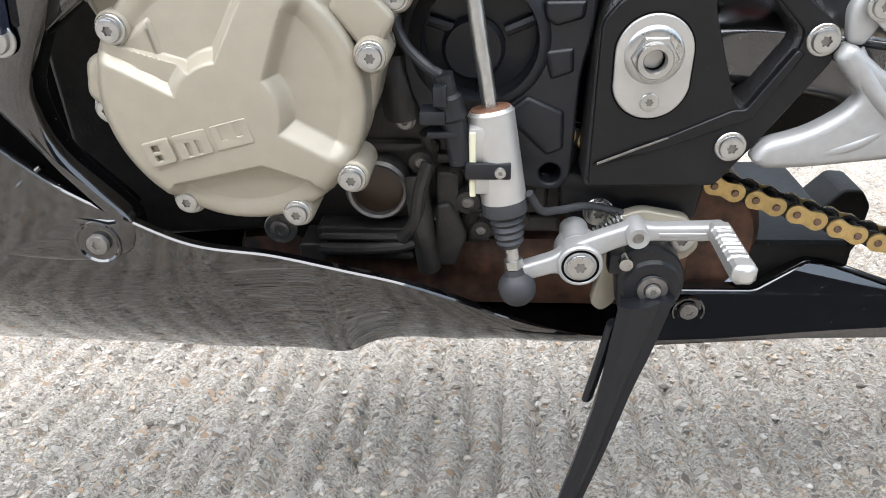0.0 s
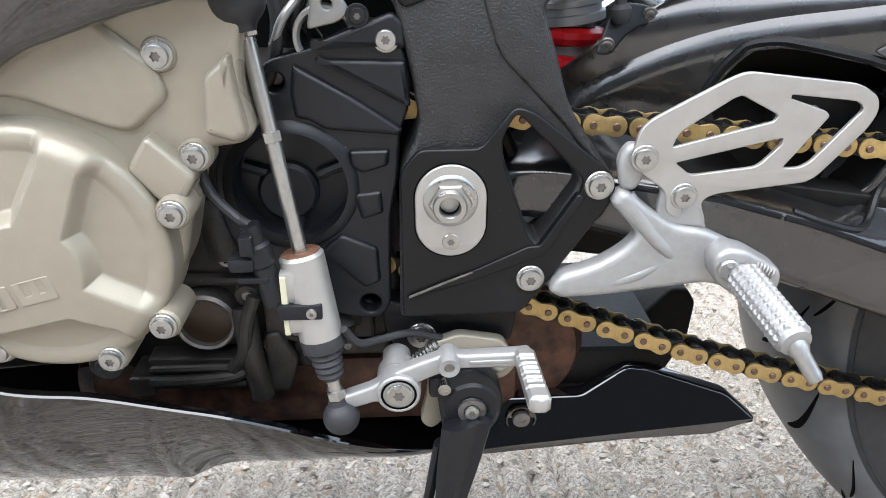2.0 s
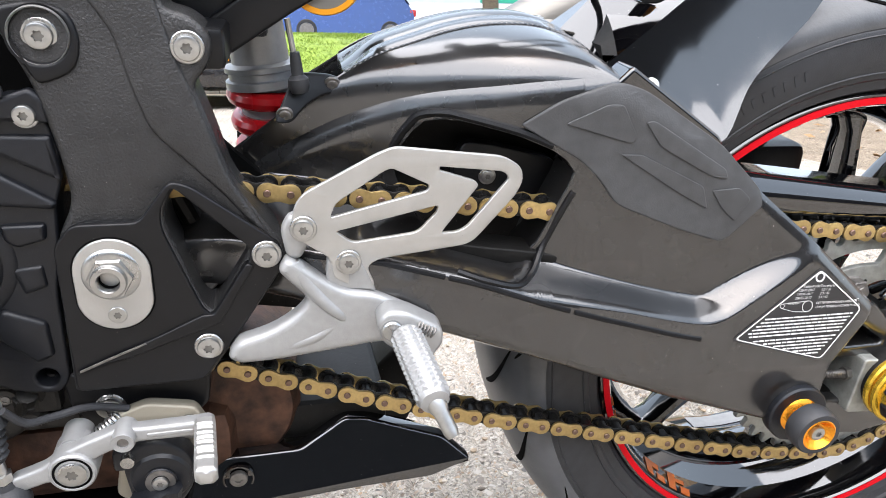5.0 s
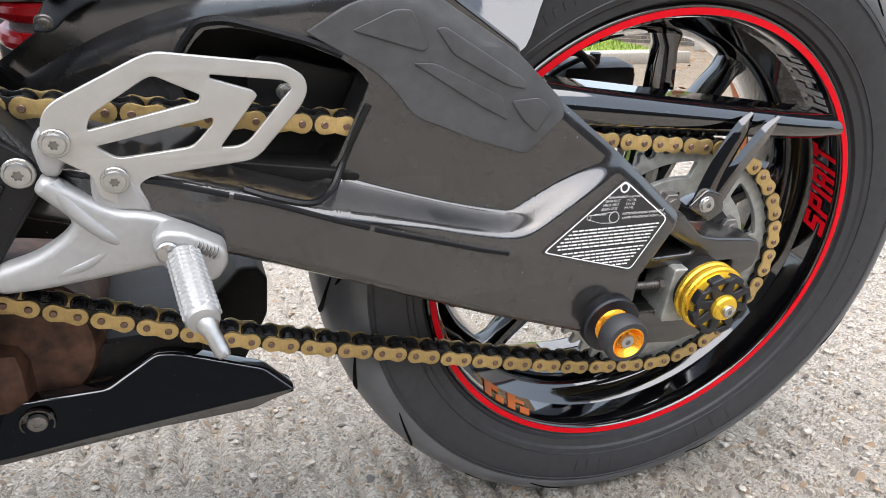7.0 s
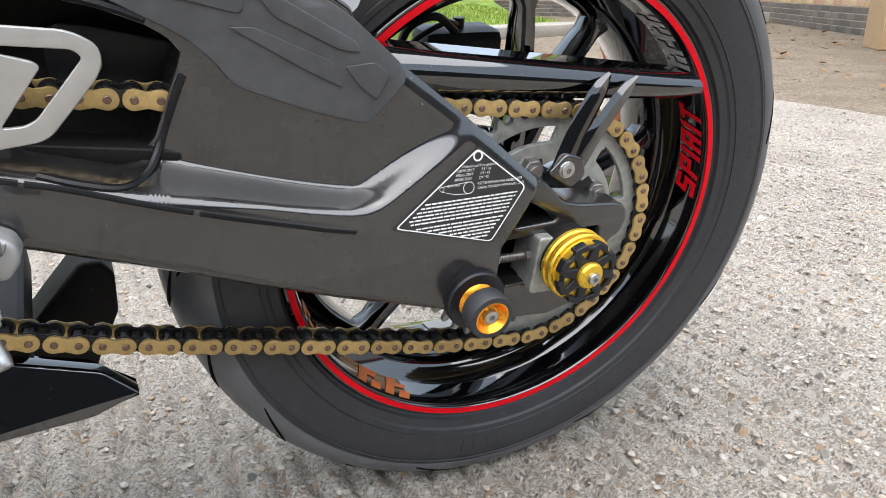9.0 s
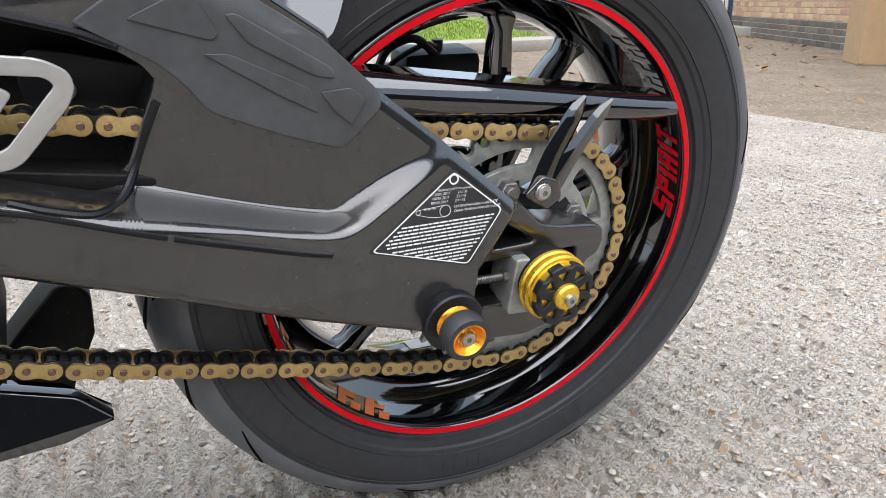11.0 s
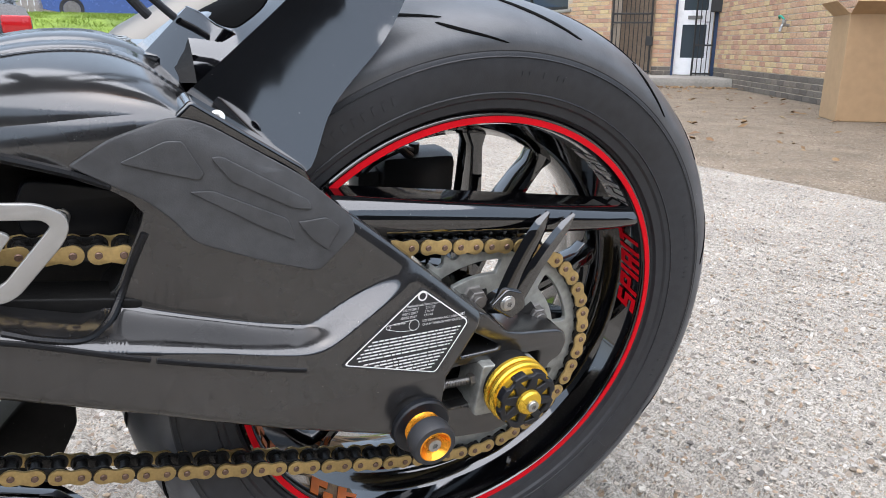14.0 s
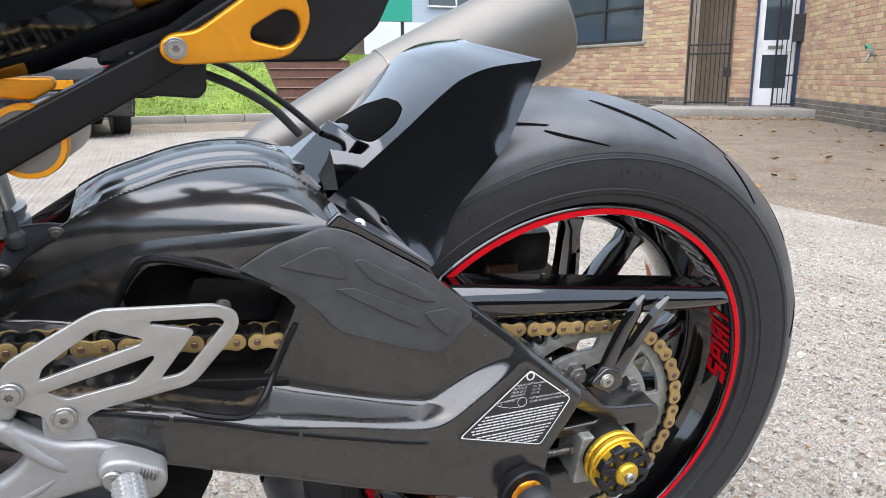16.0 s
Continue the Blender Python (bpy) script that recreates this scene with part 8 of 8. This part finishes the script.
def building():
    # bricks face -y of the wall's own axes, so walls run with the yard on their right hand
    r_dir = Vector((7.79 - 9.72, 5.68 - 8.86, 0)).normalized()
    end = DOOR + r_dir * 11.0
    wall("wall_east", (DOOR.x, DOOR.y), (end.x, end.y), 3.3, [], "mottled yellow brown stock brick wall with a dark plinth", (1.2, 5.2, 0.05, 1.2))
    wall("wall_north", (8.0, 16.5), (GATE.x - 0.02, GATE.y), 3.3, [(2.2, 5.15, 1.32, 2.9)], "brown brick wall with a wide metal framed window")
    # window in the north wall
    n_dir = (GATE - Vector((8.0, 16.5, 0))).normalized()
    m = Matrix.Translation(Vector((8.0, 16.5, -0.035))) @ Matrix.Rotation(math.atan2(n_dir.y, n_dir.x), 4, "Z")
    win = part("window_1", merge(block(2.2, 5.15, 0.06, 0.12, 1.32, 1.38), block(2.2, 5.15, 0.06, 0.12, 2.84, 2.9), block(2.2, 2.26, 0.06, 0.12, 1.32, 2.9), block(5.09, 5.15, 0.06, 0.12, 1.32, 2.9)), M_IRON)
    win.matrix_basis = m
    tagged(win, "wide window in a dark metal frame", "window", kind="structure")
    part("mullion", block(3.85, 3.90, 0.05, 0.12, 1.38, 2.84), M_IRON, win)
    part("transom", block(2.26, 5.09, 0.06, 0.11, 1.95, 2.0), M_IRON, win)
    for x0, x1 in ((2.26, 3.85), (3.90, 5.09)):
        for z0, z1 in ((1.38, 1.95), (2.0, 2.84)):
            part("pane", block(x0, x1, 0.085, 0.095, z0, z1, 0.0), M_GLASS, win)
    part("window_sill", block(2.1, 5.25, -0.05, 0.10, 1.26, 1.318, 0.008), M_KERB, win)
    # porch front: gate, brick pier, white door
    d = (DOOR - GATE)
    L = d.length
    pm = Matrix.Translation(GATE) @ Matrix.Rotation(math.atan2(d.y, d.x), 4, "Z")
    pier = part("wall_porch", merge(block(-0.6, L + 0.4, 1.3, 1.5, -0.03, 3.2, 0.0), block(-0.1, L, 0.0, 1.4, 3.0, 3.3, 0.0)), M_PORCH)
    pier.matrix_basis = pm
    tagged(pier, "rendered back wall of a shaded porch", "wall", kind="structure")
    u_dir = d.normalized()
    n_off = Vector((-u_dir.y, u_dir.x, 0)) * 0.08
    p0, p1 = GATE + u_dir * 0.74 + n_off, GATE + u_dir * 1.08 + n_off
    wall("wall_pier", (p0.x, p0.y), (p1.x, p1.y), 3.2, [], "narrow brick pier between the gate and the door")
    gate = new("metal_gate")
    gate.matrix_basis = pm
    tagged(gate, "black iron bar gate standing open beside the porch", "gate")
    for i in range(10):
        part("bar", tube([(0.02 + i * 0.075, 0, 0.14), (0.02 + i * 0.075, 0, 2.2)], 0.008 if i not in (0, 9) else 0.018, 8, False), M_IRON, gate)
    for z in (0.16, 1.0, 1.15, 2.1):
        part("rail", block(0.0, 0.72, -0.008, 0.008, z, z + 0.03, 0.003), M_IRON, gate)
    part("lock_box", block(0.62, 0.74, -0.03, 0.03, 0.62, 0.78, 0.005), M_IRON, gate)
    door = part("door_1", merge(block(1.12, 1.22, 0.05, 0.10, 0.13, 2.2), block(1.62, 1.72, 0.05, 0.10, 0.13, 2.2), block(1.22, 1.62, 0.05, 0.10, 0.13, 0.42), block(1.22, 1.62, 0.05, 0.10, 0.98, 1.22), block(1.22, 1.62, 0.05, 0.10, 2.05, 2.2)), M_WHITEPAINT)
    door.matrix_basis = pm
    tagged(door, "white half glazed door with a letter box", "door", kind="structure")
    part("pane", block(1.22, 1.62, 0.07, 0.08, 0.42, 0.98, 0.0), M_GLASS, door)
    part("pane", block(1.22, 1.62, 0.07, 0.08, 1.22, 2.05, 0.0), M_GLASS, door)
    part("letter_box", block(1.30, 1.54, 0.035, 0.06, 1.07, 1.13, 0.004), M_DKSTEEL, door)
    part("door_handle", tube([(1.67, 0.05, 1.02), (1.67, 0.0, 1.02), (1.60, 0.0, 1.02)], 0.01, 8, False), M_STEEL, door)
    part("door_frame", merge(block(1.74, 1.80, -0.02, 0.14, 0.10, 2.3), block(1.08, 1.115, 0.0, 0.14, 0.10, 2.3), block(1.08, 1.80, 0.0, 0.14, 2.22, 2.3)), M_BLUEPAINT, door)
    grille = new("door_grille")
    grille.matrix_basis = pm
    tagged(grille, "black iron bar grille folded open over the white door", "grille")
    for i in range(5):
        part("bar", tube([(1.44 + i * 0.075, -0.05, 0.12), (1.44 + i * 0.075, -0.05, 2.2)], 0.008 if i else 0.016, 8, False), M_IRON, grille)
    for z in (0.14, 0.62, 2.0):
        part("rail", block(1.42, 1.76, -0.058, -0.042, z, z + 0.03, 0.003), M_IRON, grille)
    box = part("post_box", block(1.66, 1.86, -0.16, -0.04, 1.18, 1.62, 0.01), M_IRON)
    box.matrix_basis = pm
    tagged(box, "black metal post box fixed beside the door", "post box")
    land = part("landing", block(-0.5, 2.1, -1.15, 1.3, -0.05, 0.115, 0.015), M_KERB)
    land.matrix_basis = pm
    tagged(land, "low concrete landing in front of the porch", "landing", kind="structure")
    # tap on the wall
    tm = Matrix.Translation(DOOR) @ Matrix.Rotation(math.atan2(r_dir.y, r_dir.x), 4, "Z")
    tap = part("garden_tap", merge(tube([(3.35, -0.02, 0.88), (3.35, -0.10, 0.88), (3.36, -0.13, 0.80)], 0.018, 10), block(3.32, 3.39, -0.11, -0.07, 0.89, 0.95, 0.01)), M_SILVER)
    tap.matrix_basis = tm
    tagged(tap, "dull metal garden tap on the brick wall", "tap")
    part("hose", tube([(3.35, -0.09, 0.95), (3.28, -0.10, 0.99), (3.16, -0.09, 1.0), (3.10, -0.06, 0.97)], 0.014, 8), M_GREENSIGN, tap)


building()
# unseen wall added behind the camera to darken reflections in the black lacquer
south = part("wall_south", block(-22, 22, -10.3, -10.0, -0.04, 4.0, 0.0), M_DARKWALL)
tagged(south, "plain dark grey wall, unseen, added to darken reflections", "wall", kind="structure")


def cardboard_box():
    c = new("cardboard_box")
    tagged(c, "tall brown cardboard box standing on the tarmac", "box")
    c.matrix_basis = pose(6.15, 3.62, -0.035, 0, 0, -38)
    part("body", block(-0.30, 0.30, -0.25, 0.25, 0.002, 0.92, 0.006), M_CARD, c)
    part("flap", loft([[(-0.30, -0.25, 0.918), (0.30, -0.25, 0.918), (0.30, -0.244, 0.922), (-0.30, -0.244, 0.922)], [(-0.30, -0.40, 1.02), (0.30, -0.40, 1.02), (0.30, -0.394, 1.026), (-0.30, -0.394, 1.026)]]), M_CARD, c)
    part("flap", loft([[(-0.30, -0.24, 0.92), (-0.30, 0.24, 0.92), (-0.295, 0.24, 0.925), (-0.295, -0.24, 0.925)], [(-0.42, -0.24, 1.03), (-0.42, 0.24, 1.03), (-0.415, 0.24, 1.035), (-0.415, -0.24, 1.035)]]), M_CARD, c)


cardboard_box()


def leaves():
    rnd = random.Random(6)
    vs, fs = [], []
    d = (DOOR - GATE).normalized()
    n = Vector((d.y, -d.x, 0))
    n = n if n.dot(Vector((-1, -1, 0))) > 0 else -n
    for _ in range(480):
        if rnd.random() < 0.60:
            p = GATE + d * rnd.uniform(-0.4, 2.4) + n * (1.2 + abs(rnd.gauss(0, 0.25)))
        else:
            p = Vector((rnd.uniform(3, 8), rnd.uniform(1.5, 8), 0))
        s, a = rnd.uniform(0.02, 0.05), rnd.uniform(0, 6.3)
        u, v = Vector((math.cos(a), math.sin(a), rnd.uniform(-0.4, 0.4))) * s, Vector((-math.sin(a), math.cos(a), rnd.uniform(-0.3, 0.3))) * s * 0.6
        p.z = -0.025 + rnd.random() * 0.012
        k = len(vs)
        vs += [tuple(p - u), tuple(p + v), tuple(p + u), tuple(p - v), tuple(p + Vector((0, 0, s * 0.35)))]
        fs += [(k, k + 1, k + 4), (k + 1, k + 2, k + 4), (k + 2, k + 3, k + 4), (k + 3, k, k + 4)]
    me = bpy.data.meshes.new("fallen_leaves")
    me.from_pydata(vs, [], fs)
    me.materials.append(M_DRYLEAF)
    tagged(new("fallen_leaves", me), "dry brown leaves blown against the landing", "leaves", kind="stuff")


leaves()


# ---- grass bank with brick steps, cars and buildings behind ----
def bank():
    kerb_y = 11.6
    prof = [(kerb_y + 0.12, 0.06), (kerb_y + 0.7, 0.22), (kerb_y + 1.7, 0.60), (kerb_y + 2.9, 0.98), (kerb_y + 3.8, 1.10), (kerb_y + 6.0, 1.14), (kerb_y + 60, 1.3)]
    gz = easy(prof)
    rnd = np.random.RandomState(8)
    rows = []
    ys = list(np.linspace(kerb_y + 0.12, kerb_y + 4.5, 26)) + [kerb_y + 6]
    # the kerb steps back round a parking bay
    back = lambda x, y: 1.7 * min(1.0, max(0.0, (-0.85 - x) / 0.25)) * max(0.0, 1 - (y - kerb_y) / 6.0)
    for y in ys:
        rows.append([(x, y + back(x, y), gz(y) + rnd.uniform(-0.02, 0.02) - (0.45 if 1.62 < x < 3.28 and y < kerb_y + 3.5 else 0.0)) for x in sorted(list(np.linspace(-26, 6.8, 100)) + [-1.1, -0.975, -0.85, 1.6, 1.63, 3.27, 3.3])])
    g = part("grass_bank", loft(rows, ring_closed=False), M_GRASS)
    tagged(g, "bright green mown grass bank above the kerb", "grass", kind="structure")
    vs, fs = [], []
    rr = random.Random(2)
    for _ in range(60000):
        x, y = rr.uniform(-6, 4.5), kerb_y + 0.12 + rr.random() * 4.6
        if 1.55 < x < 3.35 and y < kerb_y + 3.6:
            continue
        y0, y = y, y + back(x, y)
        z, h, a = gz(y0) - 0.01, rr.uniform(0.025, 0.060), rr.uniform(0, 6.3)
        k = len(vs)
        c, s = math.cos(a) * 0.007, math.sin(a) * 0.007
        vs += [(x - c, y - s, z), (x + c, y + s, z), (x + rr.uniform(-0.04, 0.04), y + rr.uniform(-0.04, 0.04), z + h)]
        fs.append((k, k + 1, k + 2))
    me = bpy.data.meshes.new("grass")
    me.from_pydata(vs, [], fs)
    me.materials.append(M_BLADE)
    tagged(new("grass", me), "bright green grass blades on the bank", "grass", kind="stuff")
    k = new("kerb")
    tagged(k, "grey concrete kerb stones along the grass", "kerb", kind="structure")
    stone = part("kerb_stone", block(0, 0.905, -0.06, 0.06, -0.05, 0.085, 0.014), M_KERB, k)
    stone.matrix_basis = pose(-9.18, kerb_y + 1.7, 0)
    for i in range(1, 17):
        again(stone, pose(-9.18 + i * 0.915, kerb_y + (1.7 if i < 9 else 0.0), 0), k)
    for i in range(2):
        again(stone, pose(-0.98, kerb_y + 0.06 + i * 0.86, 0, 0, 0, 90), k)
    st = new("brick_steps")
    tagged(st, "red brown brick steps climbing the grass bank", "steps", kind="structure")
    for i in range(6):
        part("tread", block(1.6, 3.3, kerb_y + 0.15 + i * 0.48, kerb_y + 3.6, -0.05 + 0.17 * i, 0.13 + 0.17 * i, 0.012), M_STEPBRICK, st)
        part("nosing", block(1.58, 3.32, kerb_y + 0.12 + i * 0.48, kerb_y + 0.22 + i * 0.48, 0.1305 + 0.17 * i, 0.145 + 0.17 * i, 0.004), M_STEPNOSE, st)
    road = part("road", block(-40, 12, kerb_y + 6, kerb_y + 17, 1.0, 1.10, 0), M_TARMAC)
    tagged(road, "grey road above the grass bank", "road", kind="structure")


bank()


def verge():
    """Raised grass verge with a broad concrete edge, nearer than the bank."""
    m = pose(4.20, 6.95, 0, 0, 0, 8)
    edge = part("kerb", block(-1.15, 1.15, 0.0, 0.60, -0.04, 0.10, 0.02), M_KERB)
    edge.matrix_basis = m
    tagged(edge, "broad grey concrete edge of a grass verge", "kerb", kind="structure")
    rows = [[(x, y, 0.098 + 0.10 * max(0.0, y - 0.6)) for x in np.linspace(-1.1, 1.1, 12)] for y in (0.598, 1.2, 2.0, 2.6)]
    turf = part("grass_verge", merge(loft(rows, ring_closed=False), block(-1.1, 1.1, 0.61, 2.6, -0.04, 0.095, 0.0)), M_GRASS)
    turf.matrix_basis = m
    tagged(turf, "green grass verge behind its concrete edge", "grass", kind="structure")
    rr = random.Random(21)
    vs, fs = [], []
    for _ in range(5000):
        x, y, a, h = rr.uniform(-1.1, 1.1), rr.uniform(0.6, 2.6), rr.uniform(0, 6.3), rr.uniform(0.02, 0.06)
        z, k = 0.09 + 0.10 * (y - 0.6), len(vs)
        c, s = math.cos(a) * 0.008, math.sin(a) * 0.008
        p = [m @ Vector(q) for q in ((x - c, y - s, z), (x + c, y + s, z), (x + rr.uniform(-0.03, 0.03), y + rr.uniform(-0.03, 0.03), z + h))]
        vs += [tuple(q) for q in p]
        fs.append((k, k + 1, k + 2))
    me = bpy.data.meshes.new("grass")
    me.from_pydata(vs, [], fs)
    me.materials.append(M_BLADE)
    tagged(new("grass", me), "short green grass blades on the verge", "grass", kind="stuff")


verge()


def car(name, m, paint, label, length=4.0, width=1.72, high=1.45, hatch=True):
    """A parked car along x, its nose at +x, on z = 0."""
    c = new("car")
    c.matrix_basis = m
    tagged(c, label, "car")
    h = high
    out = [(-0.5, 0.30), (-0.505, 0.52), (-0.495, 0.62), (-0.485, 0.66)]
    tail = [(-0.47, 0.72), (-0.40, 0.97), (-0.36, 1.0)] if hatch else [(-0.47, 0.72), (-0.36, 0.75), (-0.26, 0.97), (-0.22, 1.0)]
    roof = [(0.02, 1.0), (0.08, 0.985), (0.24, 0.72), (0.30, 0.69), (0.44, 0.60), (0.49, 0.50), (0.50, 0.36), (0.49, 0.20)]
    line = [(x * length, z * h) for x, z in out + tail + roof]
    low = [(0.40, 0.15), (0.30, 0.15), (-0.30, 0.15), (-0.46, 0.18)]
    ring = line + [(x * length, z * h) for x, z in low]
    rows = []
    for v in np.linspace(-1, 1, 13):
        s = abs(v)
        rows.append([(x * (1 - 0.03 * s ** 4), v * width / 2 * (1 - 0.16 * max(0, (z / h - 0.62) / 0.38)), 0.14 * h + (z - 0.14 * h) * (1 - 0.05 * s ** 6)) for x, z in ring])
    part("body", loft(rows), paint, c)
    glz = [(x * length, z * h) for x, z in (tail[0], *tail[1:], roof[0], roof[1], roof[2])]
    for side in (-1, 1):
        inner = [(x * 0.93 - 0.03, 0.70 * h + (z - 0.70 * h) * 0.80 + 0.03) for x, z in glz]
        y = side * width / 2 * 0.93
        part("side_window", loft([[(x, y - side * 0.02 - side * 0.10 * max(0, (z / h - 0.66)), z) for x, z in inner], [(x, y + side * 0.012 - side * 0.30 * max(0, (z / h - 0.66)), z) for x, z in inner]]), M_GLASS, c)
    t0, t1 = tail[0], tail[1]
    part("rear_window", loft([[(t0[0] * length - 0.012, -0.62, t0[1] * h + 0.03), (t0[0] * length - 0.012, 0.62, t0[1] * h + 0.03)], [(t1[0] * length - 0.012, -0.55, t1[1] * h - 0.03), (t1[0] * length - 0.012, 0.55, t1[1] * h - 0.03)]], ring_closed=False), M_GLASS, c)
    for side in (-1, 1):
        part("tail_lamp", block(-0.507 * length, -0.46 * length, side * (width / 2 - 0.02), side * (width / 2 - 0.30), 0.50 * h, 0.63 * h, 0.02), M_TAIL, c)
        part("headlamp", block(0.44 * length, 0.485 * length, side * (width / 2 - 0.06), side * (width / 2 - 0.40), 0.42 * h, 0.50 * h, 0.02), M_WHITEPAINT, c)
    part("bumper", block(-0.512 * length, -0.48 * length, -width / 2 + 0.05, width / 2 - 0.05, 0.20 * h, 0.40 * h, 0.03), paint, c)
    part("number_plate", block(-0.514 * length, -0.508 * length, -0.26, 0.26, 0.41 * h, 0.48 * h, 0.004), M_YELLOW, c)
    for x in (-0.31 * length, 0.31 * length):
        for side in (-1, 1):
            y = side * (width / 2 - 0.09)
            w = part("wheel", lathe([(0.0, -0.10), (0.20, -0.10), (0.21, -0.06), (0.21, 0.06), (0.20, 0.10), (0.0, 0.10)], 24, (x, y, 0.30)), M_DKSTEEL, c)
            part("tyre", lathe([(0.21, -0.095), (0.28, -0.10), (0.30, -0.08), (0.30, 0.08), (0.28, 0.10), (0.21, 0.095)], 28, (x, y, 0.30), None, True), M_RUBBER, w)
    return c


def far_side():
    car("car", pose(1.0, 22.0, 1.11, 0, 0, 184), M_BLUECAR, "blue hatchback parked on the road above the bank", 3.9, 1.68, 1.46, True)
    car("car", pose(-1.90, 10.50, -0.033, 0, 0, 100), M_GREYCAR, "dark grey saloon car parked beside the yard", 4.5, 1.78, 1.42, False)
    # long cladded unit with window bands
    u = part("industrial_building", block(-45, 22.0, 34, 46, -0.04, 11.0, 0.05), M_CLAD)
    tagged(u, "long pale blue grey industrial unit", "building")
    part("roof", block(-45.5, 22.5, 33.5, 46.5, 11.0, 11.5, 0.1), M_PALE, u)
    part("base_course", block(-45.1, 22.05, 33.9, 34.0, 1.0, 3.2, 0.0), M_PALE, u)
    for i in range(14):
        w = part("window", block(-43 + i * 4.6, -40.2 + i * 4.6, 33.86, 33.96, 4.0, 5.6, 0.02), M_GLASS, u)
        part("frame", merge(block(-43.08 + i * 4.6, -40.12 + i * 4.6, 33.82, 33.9, 3.92, 4.0, 0.01), block(-41.64 + i * 4.6, -41.56 + i * 4.6, 33.82, 33.9, 4.0, 5.6, 0.01)), M_PALE, w)
    sign = part("sign_board", block(6.0, 8.5, 25.5, 25.6, 2.6, 4.6, 0.02), M_GREENSIGN)
    part("post", merge(block(6.3, 6.4, 25.6, 25.7, 1.1, 2.7, 0), block(8.1, 8.2, 25.6, 25.7, 1.1, 2.7, 0)), M_IRON, sign)
    tagged(sign, "plain green sign board on two posts", "sign")
    f = new("fence")
    tagged(f, "grey weathered slatted wooden fence", "fence")
    slat = part("slat", block(0, 0.14, -0.012, 0.012, 0, 1.5, 0.004), M_FENCE, f)
    slat.matrix_basis = pose(-4.2, 24.0, 1.15)
    for i in range(1, 36):
        again(slat, pose(-4.2 + i * 0.165, 24.0, 1.15), f)
    for z in (1.5, 2.4):
        part("rail", block(-4.3, 1.7, 24.012, 24.06, z, z + 0.09, 0.005), M_FENCE, f)
    # street tree: trunk, limbs and leaf clumps
    def tree(x, y, z, s, seed):
        rnd = random.Random(seed)
        t = new("tree")
        t.matrix_basis = pose(x, y, z)
        tagged(t, "street tree with a ridged brown trunk and green leaves", "tree", "trees along the road")
        part("trunk", tube([(0, 0, -0.1), (0.03, 0.02, 0.8), (-0.05, 0.03, 2.0), (0.02, -0.02, 3.2 * s)], lambda u: 0.26 - 0.10 * u + 0.10 * max(0, 0.15 - u), 14), M_BARK, t)
        tips = []
        for i in range(7):
            a = i * 0.9 + rnd.random()
            p = Vector((math.cos(a) * rnd.uniform(1.0, 1.8), math.sin(a) * rnd.uniform(1.0, 1.8), rnd.uniform(4.0, 5.6) * s))
            part("limb", tube([(0, 0, rnd.uniform(2.2, 3.1) * s), tuple(p * 0.5 + Vector((0, 0, 0.9 * s))), tuple(p)], lambda u: 0.09 - 0.06 * u, 8), M_BARK, t)
            tips.append(p)
        vs, fs = [], []
        for _ in range(4200):
            c = rnd.choice(tips) + Vector((rnd.gauss(0, 0.6), rnd.gauss(0, 0.6), rnd.gauss(0, 0.5)))
            a, b = rnd.uniform(0, 6.3), rnd.uniform(-1, 1)
            u = Vector((math.cos(a), math.sin(a), b)) * 0.09
            v = Vector((-math.sin(a), math.cos(a), rnd.uniform(-0.6, 0.6))) * 0.05
            k = len(vs)
            vs += [tuple(c - u), tuple(c + v), tuple(c + u), tuple(c - v)]
            fs.append((k, k + 1, k + 2, k + 3))
        me = bpy.data.meshes.new("crown")
        me.from_pydata(vs, [], fs)
        me.materials.append(M_LEAF)
        ob = new("crown", me)
        ob.parent = t
    tree(4.7, 19.2, 1.1, 1.0, 3)
    tree(-3.4, 22.5, 1.1, 1.1, 5)
    tree(-13.0, 23.5, 1.1, 1.1, 6)


far_side()
